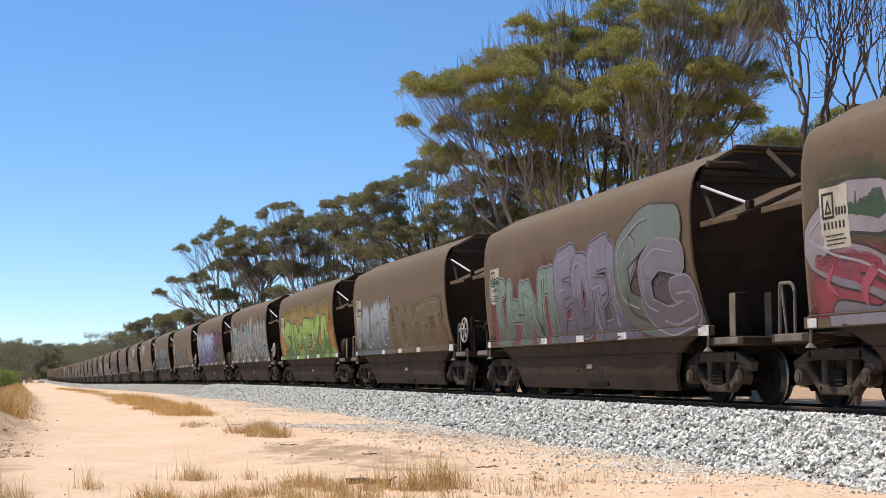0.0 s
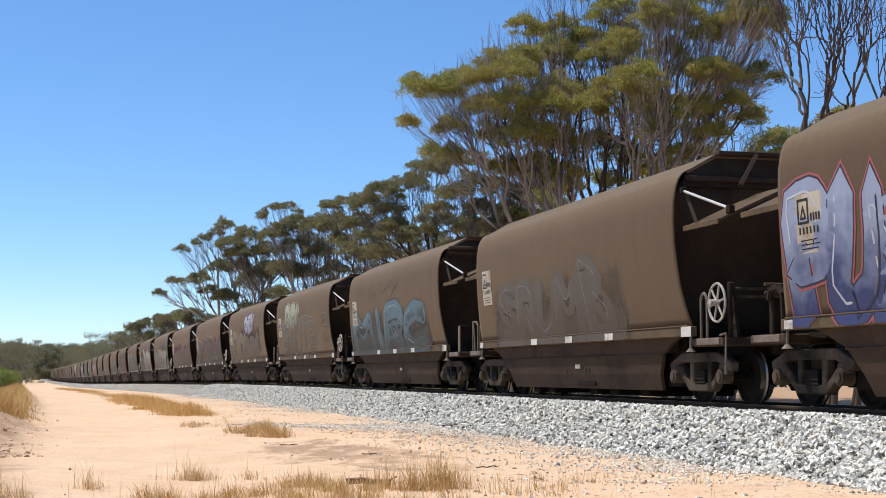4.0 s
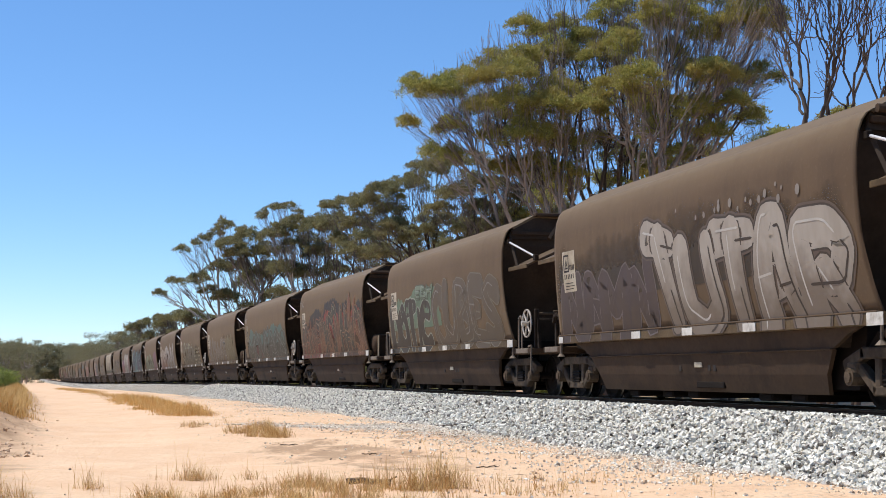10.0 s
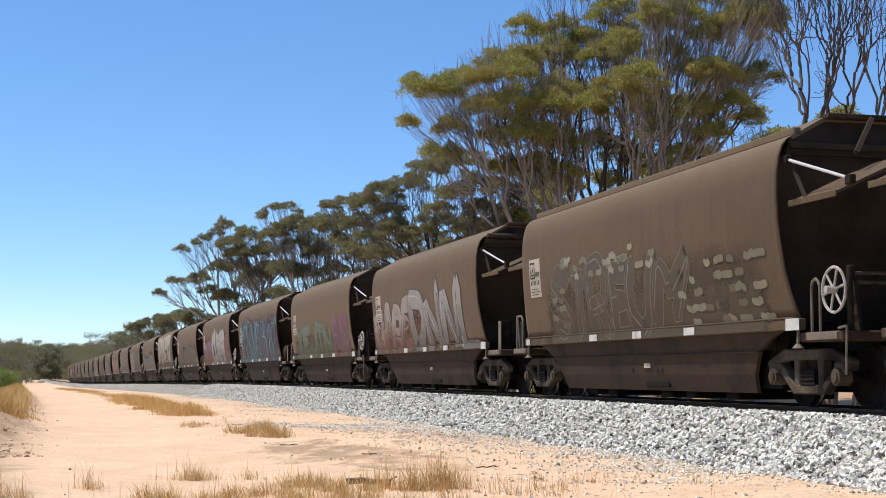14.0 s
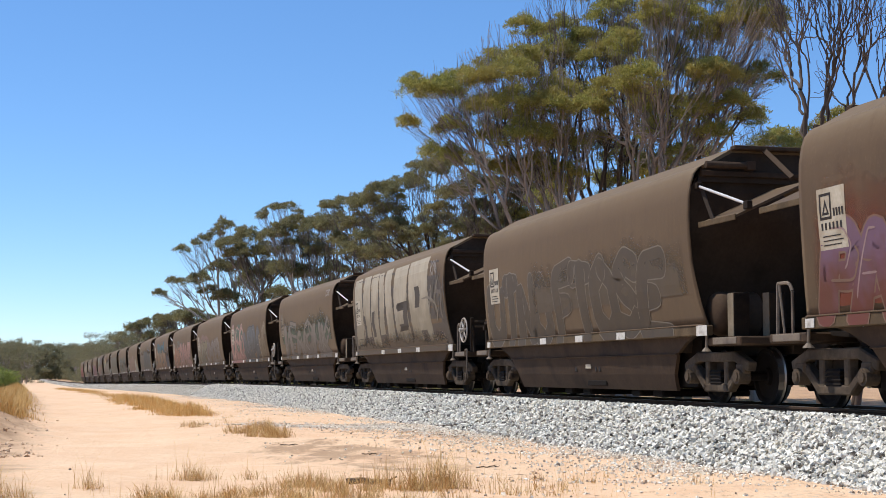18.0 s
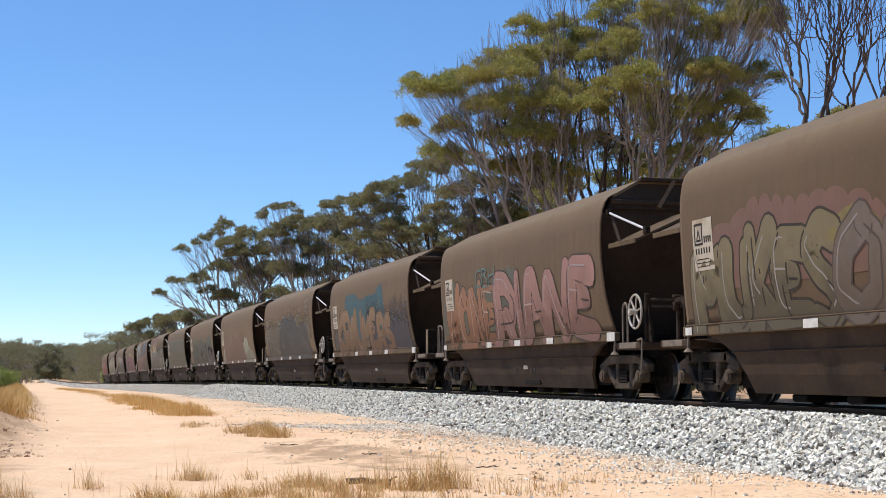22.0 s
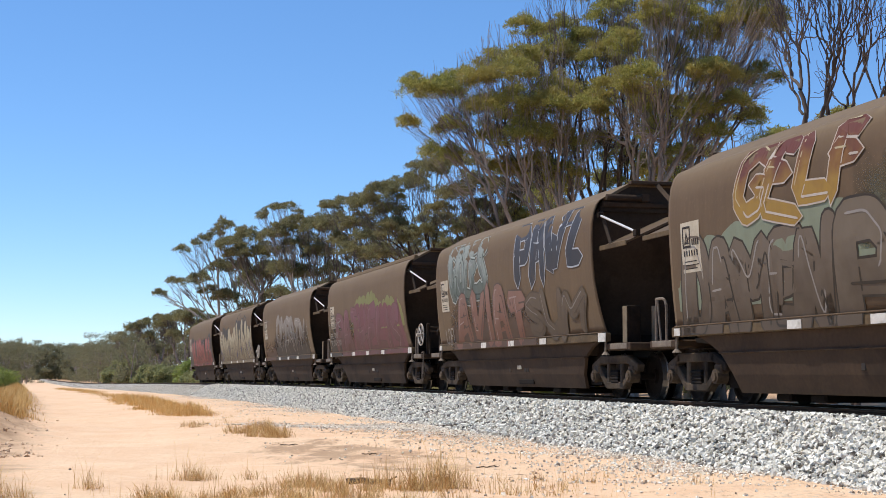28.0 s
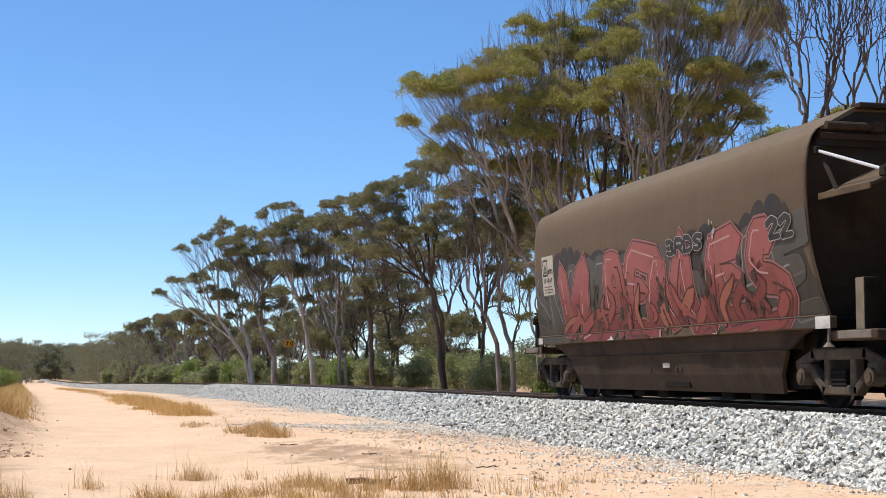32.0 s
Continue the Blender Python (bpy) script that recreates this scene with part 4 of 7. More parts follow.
class Spray:
    """Collects painted shapes on one flank: f from 0 at the end on the left to 1, v from the sill to the shoulder."""
    def __init__(self, n, seed):
        self.n, self.rng, self.layer = n, np.random.default_rng(seed), 0
        self.sign = -1.0 if n % 2 == 0 else 1.0

    def put(self, name, f, v, tris, material, layer, label="", parent=None, rise=None, edge=None, lift=None):
        z = 1.05 + TALL * np.clip(v, 0.004, 0.985)
        n = len(z)
        P = np.stack([np.clip(f, 0, 1), z, rise if rise is not None else np.clip(v * 1.6, 0, 1), edge if edge is not None else np.ones(n), lift if lift is not None else np.zeros(n)], 1)
        # the paint is parted at the step between sheet and sill
        sheet, t1 = cut_level(P, tris, 1.226, True)
        sill, t2 = cut_level(P, tris, 1.196, False)
        P = np.concatenate([sheet, sill])
        tris = np.concatenate([t1, t2 + len(sheet)])
        if not len(tris):
            return None
        used, tris = np.unique(tris, return_inverse=True)
        P, tris = P[used], tris.reshape(-1, 3)
        z = P[:, 1]
        reach = end_reach(z) - 0.02
        x = reach * (1 - 2 * P[:, 0])
        y = flank(z) + 0.003 + 0.0012 * layer + P[:, 4]
        me = fast_mesh(name, np.stack([x * self.sign, y * self.sign, z], 1), tris)
        lay = me.uv_layers.new(name="UVMap")
        lay.data.foreach_set("uv", P[:, 2:4][tris.ravel()].astype(np.float32).ravel())
        return part(name, me, material, parent or wagons[self.n], label)

    def cloud(self, f0, f1, v0, v1, colour, fade=0.35, thin=True, lump=0.06):
        """A sprayed patch: thin coats fade out softly, full ones end in round puffs."""
        rng = self.rng
        nf, nv = max(16, int((f1 - f0) * 420)), 6
        F, K = np.meshgrid(np.linspace(f0, f1, nf), np.linspace(0, 1, nv), indexing="ij")
        X, ph = F * LONG, rng.uniform(0, 6)
        wave = (X / rng.uniform(0.40, 0.58) + 0.35 * np.sin(X * 1.7 + ph)) % 1.0
        puff = np.sqrt(np.clip(1 - (2 * wave - 1) ** 2, 0, 1)) * (0.8 + 0.3 * np.sin(X * 2.3 + ph))
        slow = np.sin(F * rng.uniform(7, 12) + rng.uniform(0, 6)) + 0.5 * np.sin(X * 2.9 + ph)
        top = v1 + min(lump, 0.07) * puff + 0.55 * lump * slow - 0.03
        edge = np.clip(np.minimum(F - f0, f1 - F) / 0.05, 0.0, 1)
        V = v0 + (top - v0) * K * (1.0 if thin else np.maximum(edge, 0.12) ** 0.5)
        i, j = np.meshgrid(np.arange(nf - 1), np.arange(nv - 1), indexing="ij")
        a = (i * nv + j).ravel()
        t = np.concatenate([np.stack([a, a + nv, a + nv + 1], 1), np.stack([a, a + nv + 1, a + 1], 1)])
        self.layer += 1
        self.put("sprayed_backdrop", F.ravel(), V.ravel(), t, paint(colour, None, fade, thin), self.layer, rise=K.ravel(), edge=edge.ravel())

    def letters(self, text, f0, f1, v0, v1, tilt, hop, wild):
        """The strokes of a word in metres, letter by letter, each letter thrown about a little, and the letters' widths."""
        rng = self.rng
        shapes = [skeleton(ch) for ch in text]
        widths = np.array([w for _l, w in shapes])
        edges = np.concatenate([[0], np.cumsum(widths)]) / widths.sum()
        made = []
        high = (v1 - v0) * TALL
        for k, (lines, _w) in enumerate(shapes):
            wide = (edges[k + 1] - edges[k]) * (f1 - f0) * LONG
            a, shear = rng.normal(0, radians(tilt)) * 0.7, rng.uniform(-0.12, 0.22) * wild
            grow_h, lift = 1 + rng.uniform(-hop, hop) * 0.8, rng.uniform(-0.3, 0.4) * hop
            flare, bend, ph = rng.normal(0, 0.22) * wild, rng.normal(0, 0.16) * wild, rng.uniform(0, 6.28)
            cx = (f0 + (f1 - f0) * (edges[k] + edges[k + 1]) / 2) * LONG
            out = []
            for line in lines:
                dense = np.concatenate([line[:-1] + (line[1:] - line[:-1]) * q for q in (0.0, 0.5)], 1).reshape(-1, 2)
                p = np.concatenate([dense, line[-1:]])
                x, y = p[:, 0] - 0.5, p[:, 1] - 0.5
                x = x * (1 + flare * y) + bend * np.sin(y * 3.0 + ph) * 0.5 + shear * y
                y = y * (1 + 0.25 * bend * x) * grow_h + lift
                x, y = x * math.cos(a) - y * math.sin(a) * high / wide * 0.5, x * math.sin(a) * 0.4 * wide / high + y
                out.append(np.stack([cx + x * wide * 0.80, v0 * TALL + (y + 0.5) * high], 1))
            made.append((out, wide))
        return made

    def lay(self, name, groups, material, label=""):
        """One mesh for each group of ribbons, the ribbons a hair above one another."""
        self.layer += 1
        for k, ribbons in enumerate(groups):
            V, T, H, base = [], [], [], 0
            for q, (v, t) in enumerate(ribbons):
                V.append(v)
                T.append(t + base)
                H.append(np.full(len(v), 0.00012 * ((q + 3 * k) % 8)))
                base += len(v)
            if not V:
                continue
            v = np.concatenate(V)
            low, top = v[:, 1].min(), v[:, 1].max()
            mat = material[k % len(material)] if isinstance(material, list) else material
            self.put(name, v[:, 0] / LONG, v[:, 1] / TALL, np.concatenate(T), mat, self.layer, label, rise=(v[:, 1] - low) / (top - low + 1e-6), lift=np.concatenate(H))

    def word(self, text, f0, f1, v0, v1, fill, line, fill2=None, fade=0.35, fat=0.05, rim=0.10, tilt=8.0, hop=0.10, glow=None, shine=True, wild=1.0, point=0.0, light=None):
        """A painted word: halo, dark outline, filled strokes and thin light edges; fat 0 is a plain thin tag."""
        thin = fat <= 0
        high = (v1 - v0) * TALL
        made = self.letters(text, f0, f1, v0 + (0.0 if thin else 0.04), v1, tilt, hop, wild)
        rounds = 1 if point else 2
        groups, halves = [], []
        for out, wide in made:
            half = (0.035 * high + 0.008 if thin else min(0.26 * wide, 0.17 * high) * (fat / 0.05) ** 0.35)
            groups.append([smooth_line(p, rounds) for p in out])
            halves.append(half)
        sw = 0.0 if thin else 0.18
        rimw = 0.0 if thin else 0.30 * rim

        def strokes_of(grow):
            return [[ribbon(p, h, grow, point, sw) for p in g] for g, h in zip(groups, halves)]
        if glow:
            self.lay("graffiti_glow", strokes_of(rimw + 0.035), paint(glow, None, fade))
        if rimw:
            self.lay("graffiti_outline", strokes_of(rimw), paint(line, None, fade))
        self.lay("graffiti_letter", strokes_of(0.0), paint(fill, fill2, fade), "painted graffiti letter")
        if not thin and shine:
            rng = self.rng
            cuts, seams = [], []
            for g, h in zip(groups, halves):
                cuts.append([])
                seams.append([])
                for p in g:
                    n = len(p)
                    a = int(rng.integers(0, max(1, n // 3)))
                    b = min(n, a + max(3, n // 2))
                    if b - a > 2:
                        cuts[-1].append(ribbon(p[a:b] + np.array([-0.5, 0.4]) * h, 0.007 + 0.04 * h, 0.0, 2.5))
                    if rng.random() < 0.7 and n > 5:
                        seams[-1].append(ribbon(p[n // 2:] + np.array([0.35, -0.3]) * h, 0.010 + 0.04 * h, 0.0, 2.0))
            self.lay("painted_shine", cuts, paint(light or lighter(fill), None, fade))
            self.lay("painted_seam", seams, paint(line, None, fade))

    def slab(self, f0, f1, v0, v1, colour, top=None, fade=0.1):
        """One rolled-on block of paint with uneven upright edges, its foot ragged."""
        rng = self.rng
        n = 40
        k = np.linspace(0, 1, n)
        wob = 0.006 * np.sin(k * rng.uniform(3, 7) + rng.uniform(0, 6))
        F = np.concatenate([f0 + wob + rng.normal(0, 0.0015, n), f1 + wob + rng.normal(0, 0.0015, n)])
        V = np.concatenate([v0 + (v1 - v0) * k + rng.normal(0, 0.004, n), v0 + (v1 - v0) * k + rng.normal(0, 0.004, n) + 0.01])
        i = np.arange(n - 1)
        T = np.concatenate([np.stack([i, i + n, i + n + 1], 1), np.stack([i, i + n + 1, i + 1], 1)])
        self.layer += 0.2
        self.put("painted_slab", F, V, T, paint(colour, top, fade), self.layer, "rolled-on block of old paint", rise=np.concatenate([k, k]))

    def dots(self, f0, f1, v0, v1, colour, count, size=0.006, fade=0.15):
        """Small round spots in a painted piece."""
        rng = self.rng
        self.layer += 1
        for _ in range(count):
            f, v, r = rng.uniform(f0, f1), rng.uniform(v0, v1), size * rng.uniform(0.6, 1.6)
            a = np.linspace(0, 2 * np.pi, 9)[:-1]
            F = np.concatenate([[f], f + r * np.cos(a)])
            V = np.concatenate([[v], v + r * 4.5 * 1.2 * np.sin(a)])
            t = np.array([(0, k + 1, (k + 1) % 8 + 1) for k in range(8)])
            self.put("paint_spot", F, V, t, paint(colour, None, fade), self.layer)

    def bricks(self, f0, f1, v0, v1, colours, count, fade=0.2):
        """Loose rows of small rounded painted blocks."""
        rng = self.rng
        self.layer += 1
        for k in range(count):
            x, y = rng.uniform(f0, f1) * LONG, (v0 + (v1 - v0) * (int(rng.integers(0, 5)) + 0.5) / 5) * TALL
            w = rng.uniform(0.05, 0.16)
            v, t = ribbon(np.array([(x - w, y), (x, y + rng.normal(0, 0.02)), (x + w, y + rng.normal(0, 0.02))]), 0.055)
            self.put("painted_block", v[:, 0] / LONG, v[:, 1] / TALL, t, paint(colours[k % len(colours)], None, fade), self.layer + 0.1 * (k % 9))

    def strokes(self, f0, f1, v0, v1, colours, line, count=16, fade=0.4, spiky=0.5, wide=0.045, rim=0.010, light=None):
        """Wild interlocked shapes that cannot be read: leaning pointed letters over one another, each in its own colour."""
        rng = self.rng
        n = max(2, int(round((f1 - f0) * 15)))
        kinds = "AKRSNEMZVWAN"
        text = "".join(kinds[int(rng.integers(0, len(kinds)))] for _ in range(n))
        made = self.letters(text, f0, f1, v0 + 0.04, v1, 14 + 8 * spiky, 0.24, 1.0 + 0.8 * spiky)
        groups = [[smooth_line(p, 1 if spiky > 0.4 else 2) for p in out] for out, _w in made]
        halves = [min(0.22 * w, 0.15 * (v1 - v0) * TALL) for _o, w in made]
        tip = 2.2 * spiky
        self.lay("graffiti_outline", [[ribbon(p, h, 0.032, tip, 0.3) for p in g] for g, h in zip(groups, halves)], paint(line, None, fade))
        mats = [paint(colours[k % len(colours)], colours[(k + 1) % len(colours)], fade) for k in rng.integers(0, len(colours), n)]
        self.lay("graffiti_shape", [[ribbon(p, h, 0.0, tip, 0.3) for p in g] for g, h in zip(groups, halves)], mats, "interlocked painted graffiti shape")
        self.lay("painted_shine", [[ribbon(p[: max(3, len(p) // 2)] + np.array([-0.4, 0.3]) * h, 0.010 + 0.05 * h, 0.0, 2.0) for p in g] for g, h in zip(groups, halves)], paint(light or lighter(colours[0]), None, fade))
        self.lay("painted_seam", [[ribbon(p[len(p) // 3:] + np.array([0.4, -0.25]) * h, 0.010 + 0.04 * h, 0.0, 2.0) for p in g] for g, h in zip(groups, halves)], paint(line, None, fade))

    def petals(self, f0, f1, v0, v1, colours, line, count=16, fade=0.4, spiky=0.5, wide=0.045, rim=0.010):
        """Tangled bent bars, hooks and pointed tongues."""
        rng = self.rng
        made = []
        n = 9
        for k in range(count):
            f = f0 + (f1 - f0) * (k + rng.uniform(0.1, 0.9)) / count
            a = v0 + (v1 - v0) * rng.uniform(0, 0.35)
            b = v0 + (v1 - v0) * rng.uniform(0.6, 1.0)
            t = np.linspace(0, 1, n)
            slant = rng.normal(0, 0.035)
            hook = rng.normal(0, 0.05) * (rng.random() < 0.6)
            F = f + slant * (t - 0.5) + hook * t ** 3 + 0.012 * np.sin(t * rng.uniform(2, 7) + rng.uniform(0, 6))
            V = a + (b - a) * (t - (0.35 * t ** 4 if hook else 0))
            w = wide * rng.uniform(0.5, 1.2) * np.where(t > 0.75, 1 - spiky * (t - 0.75) * 4, 1) * np.where(t < 0.2, 1 - spiky * (0.2 - t) * 4, 1)
            made.append((F, V, np.maximum(w, 0.004), int(rng.integers(0, len(colours)))))
        order = rng.permutation(count)
        for grow, name in ((rim, "graffiti_outline"), (0.0, "graffiti_stroke")):
            if name == "graffiti_outline" and not rim:
                continue
            self.layer += 1
            for k in order:
                F, V, w, c = made[k]
                d = np.stack([np.gradient(F) * 4.5, np.gradient(V)], 1)
                d /= np.linalg.norm(d, axis=1)[:, None] + 1e-9
                nx, ny = -d[:, 1] / 4.5 * 2.2, d[:, 0]
                h = (w + grow * 2) / 2
                e = np.where((np.arange(n) == 0) | (np.arange(n) == n - 1), grow * 2.0, 0) * np.where(np.arange(n) == 0, -1, 1)
                FF = np.concatenate([F + nx * h, F - nx * h])
                VV = np.concatenate([V + ny * h * 2 + e, V - ny * h * 2 + e])
                i = np.arange(n - 1)
                T = np.concatenate([np.stack([i, i + n, i + n + 1], 1), np.stack([i, i + n + 1, i + 1], 1)])
                A = (FF[T[:, 1]] - FF[T[:, 0]]) * (VV[T[:, 2]] - VV[T[:, 0]]) - (FF[T[:, 2]] - FF[T[:, 0]]) * (VV[T[:, 1]] - VV[T[:, 0]])
                T[A < 0] = T[A < 0][:, ::-1]
                # strokes on top of one another lie at slightly different heights
                lift = self.layer + 0.6 * (k % 7) / 7
                self.put(name, FF, VV, T, paint(line if grow else colours[c], None, fade), lift, "" if grow else "bent painted graffiti stroke")


def build_graffiti():
    S = [Spray(n, 100 + n) for n in range(N_WAGONS)]
    g = S[0]
    g.cloud(0.02, 0.5, 0.30, 0.78, "2f5a3c", 0.1, lump=0.1)
    g.cloud(0.0, 0.4, 0.05, 0.45, "b8455c", 0.1)
    g.word("SAGER", 0.03, 0.98, 0.0, 0.55, "8f8790", "2a2428", "b5a8ac", 0.1, fat=0.07, tilt=14, hop=0.25, wild=1.4)
    g.petals(0.04, 0.6, 0.05, 0.45, ["c7586f", "d0607a"], "2d2628", 7, 0.1, 1.0, 0.03, 0.0)
    g = S[1]
    g.cloud(0.02, 0.82, 0.02, 0.66, "8a3044", 0.08, lump=0.08)
    g.cloud(0.6, 0.99, 0.1, 0.58, "4c4652", 0.2)
    g.word("THNT", 0.04, 0.46, 0.0, 0.46, "55705f", "2a2a2c", "8aa696", 0.12, fat=0.06, tilt=8, hop=0.18, glow="9aa89c")
    g.word("EDEK", 0.44, 0.78, 0.0, 0.53, "5f586c", "332c3c", "928ca0", 0.12, fat=0.06, tilt=14, hop=0.25, wild=1.3, glow="8d8896")
    g.word("C", 0.72, 1.0, 0.02, 0.72, "55625a", "332f38", "7d8a80", 0.15, fat=0.05, tilt=6)
    g.word("G", 0.80, 0.98, 0.02, 0.52, "6a6272", "a8a0a6", "8d8894", 0.15, fat=0.05, tilt=20)
    g = S[2]
    g.word("WURE", 0.03, 0.44, 0.0, 0.48, "4f6670", "39474c", "b4bfc0", 0.12, fat=0.09, tilt=5, hop=0.12, glow="a3acac", light="d5dada")
    g.cloud(0.42, 0.99, 0.0, 0.50, "7c5228", 0.3)
    g.word("HOMET", 0.44, 0.96, 0.0, 0.46, "6b5a30", "3a3020", "7d6a38", 0.3, fat=0.06, tilt=6, hop=0.15)
    g.dots(0.42, 0.46, 0.5, 0.66, "a8b2b4", 4, 0.007)
    g = S[3]
    g.cloud(0.0, 1.0, 0.02, 0.74, "c07c28", 0.02, lump=0.08)
    g.cloud(0.0, 1.0, 0.02, 0.70, "c8892c", 0.0, lump=0.06)
    g.cloud(0.10, 0.95, 0.45, 0.86, "b8a03c", 0.1)
    g.petals(0.1, 0.9, 0.48, 0.72, ["b8501e", "c05a24"], "b8501e", 26, 0.05, 1.0, 0.006, 0.0)
    g.cloud(0.05, 1.0, 0.0, 0.16, "8ab040", 0.02, thin=False, lump=0.02)
    g.word("SIMEKA", 0.10, 0.92, 0.0, 0.48, "4d7a2c", "1c2c18", "a4cc50", 0.02, fat=0.08, tilt=7, hop=0.14, wild=0.8, glow="22401c", light="dfecc0")
    g = S[4]
    g.cloud(0.0, 1.0, 0.30, 0.80, "8f8234", 0.1, lump=0.05)
    g.cloud(0.0, 1.0, 0.02, 0.58, "2a2430", 0.08, thin=False, lump=0.14)
    g.strokes(0.02, 0.99, 0.0, 0.66, ["b5aca6", "9a948f", "c2b8aa", "8fb0b2", "a8a09a"], "221d26", 22, 0.05, 0.9, light="e0dcd6")
    g.petals(0.05, 0.95, 0.0, 0.4, ["9aa03c", "7fb0b0", "2a2430"], "221d26", 14, 0.05, 1.0, 0.03, 0.004)
    g = S[5]
    g.cloud(0.55, 1.0, 0.40, 0.80, "7c2f5c", 0.08)
    g.cloud(0.35, 1.0, 0.05, 0.55, "3a3440", 0.2, lump=0.1)
    g.word("PUNKERS", 0.03, 0.66, 0.0, 0.61, "2c4480", "1e2444", "aebcd8", 0.05, fat=0.05, tilt=12, hop=0.2, wild=1.4, glow="c06468", point=1.2, light="dfe4ee")
    g.petals(0.66, 0.95, 0.0, 0.5, ["8f8a86", "a8a29a"], "3a3440", 10, 0.25, 0.6, 0.012, 0.0)
    g = S[6]
    g.cloud(0.1, 0.8, 0.0, 0.5, "5d5a58", 0.5)
    g.word("SRUMB", 0.15, 0.72, 0.0, 0.48, "57585a", "75695c", "696d6e", 0.5, tilt=10, hop=0.2, wild=1.3)
    g = S[7]
    g.cloud(0.0, 0.9, 0.0, 0.5, "33444c", 0.2)
    g.word("MIRC", 0.03, 0.86, 0.0, 0.48, "2f4a54", "161d21", "5f8492", 0.06, fat=0.09, tilt=8, hop=0.15, light="9ab0b8")
    g.petals(0.15, 0.6, 0.6, 0.88, ["75695c"], "6b594c", 12, 0.4, 1.0, 0.007, 0.0)
    g = S[8]
    g.word("SNUTP", 0.10, 0.76, 0.0, 0.53, "4c4034", "9c8f7c", "6d5f4e", 0.15, fat=0.04, rim=0.12, tilt=6, hop=0.2, light="a89c8a")
    g.word("CHEW", 0.20, 0.45, 0.54, 0.80, "a3ad86", "20211d", "d0d6b4", 0.03, fat=0.09, rim=0.12, tilt=7, glow="c4c4ba")
    g.dots(0.46, 0.475, 0.70, 0.78, "c4c4ba", 2, 0.008)
    g.word("REB", 0.86, 0.98, 0.46, 0.62, "948876", "6b594c", None, 0.25, fat=0.0, rim=0.0, tilt=14)
    g.petals(0.86, 0.97, 0.2, 0.42, ["94614a", "8a7c6c"], "6b594c", 5, 0.35, 1.0, 0.008, 0.0)
    g.word("XEKV", 0.12, 0.20, 0.50, 0.62, "b9b0a6", "6b594c", None, 0.15, fat=0.0, rim=0.0, tilt=20)
    g = S[9]
    g.cloud(0.35, 0.9, 0.2, 0.7, "4c3c42", 0.3)
    g.word("PEACK", 0.03, 0.50, 0.0, 0.48, "6e5f4a", "3a3028", "8f8068", 0.2, fat=0.05, tilt=10, hop=0.25, wild=1.3, point=1.0)
    g.word("SHEML", 0.50, 0.88, 0.0, 0.42, "5a4d42", "8a7d6c", "6b5d50", 0.3, fat=0.04, tilt=12)
    g.word("CHEW", 0.50, 0.74, 0.56, 0.82, "a8a8b4", "2d2840", "dcdce0", 0.02, fat=0.09, tilt=6, glow="7a6a9a")
    g = S[10]
    g.cloud(0.3, 1.0, 0.28, 0.64, "9a343c", 0.08, lump=0.08)
    g.cloud(0.0, 0.14, 0.02, 0.38, "a03038", 0.05)
    g.word("NOVELTIMELON", 0.03, 0.99, 0.0, 0.46, "2d2828", "a8a29c", "3b3534", 0.06, fat=0.07, rim=0.11, tilt=5, hop=0.12, shine=False)
    g.dots(0.03, 0.12, 0.05, 0.35, "c0666a", 10, 0.007)
    g = S[11]
    g.cloud(0.0, 1.0, 0.30, 0.62, "7c3458", 0.12)
    g.word("SGNAV", 0.10, 0.46, 0.0, 0.36, "4d4630", "6f6444", "5c5438", 0.25, fat=0.04, tilt=12)
    g.word("KETRAS", 0.46, 0.97, 0.0, 0.42, "473c30", "6a4438", "5a4c34", 0.25, fat=0.04, tilt=14, hop=0.3)
    g = S[12]
    g.cloud(0.3, 1.0, 0.30, 0.66, "2f2a26", 0.12, thin=False, lump=0.12)
    g.cloud(0.10, 0.50, 0.25, 0.56, "8f8a6c", 0.25, lump=0.1)
    g.cloud(0.38, 0.97, 0.38, 0.55, "a89c34", 0.1, thin=False, lump=0.08)
    g.cloud(0.88, 0.97, 0.05, 0.50, "a89c34", 0.1)
    g.cloud(0.42, 0.92, 0.02, 0.40, "3a352f", 0.2)
    g.word("HENE", 0.04, 0.42, 0.0, 0.44, "6d655c", "a39c90", "8d8478", 0.15, fat=0.05, tilt=14, hop=0.25, wild=1.4)
    g.word("UTOE", 0.46, 0.88, 0.0, 0.44, "8d8884", "2d2825", "aaa49e", 0.06, fat=0.08, rim=0.15, tilt=4)
    g = S[13]
    g.cloud(0.0, 0.98, 0.30, 0.72, "332c2a", 0.2, lump=0.1)
    g.word("NAMN", 0.03, 0.42, 0.0, 0.44, "3d3238", "7d7478", "4c4048", 0.2, fat=0.07, tilt=9, hop=0.2, wild=1.3, shine=False)
    g.word("TUTAR", 0.42, 0.97, 0.0, 0.55, "8a7c6e", "3d3430", "c2b8aa", 0.08, fat=0.06, tilt=10, hop=0.2, wild=1.3, glow="6a5a50", light="ded8ce")
    g.dots(0.5, 0.9, 0.66, 0.76, "a39a90", 16, 0.004)
    g = S[14]
    g.cloud(0.05, 0.52, 0.25, 0.58, "6f8a70", 0.1, thin=False, lump=0.12)
    g.word("DOTIC", 0.03, 0.42, 0.0, 0.46, "2c2722", "a8b0a0", "3a332c", 0.08, fat=0.06, rim=0.12, tilt=6, hop=0.15, shine=False)
    g.word("CUBES", 0.46, 0.96, 0.03, 0.57, "5a5044", "8a8474", "665a4c", 0.25, fat=0.05, tilt=10, hop=0.2)
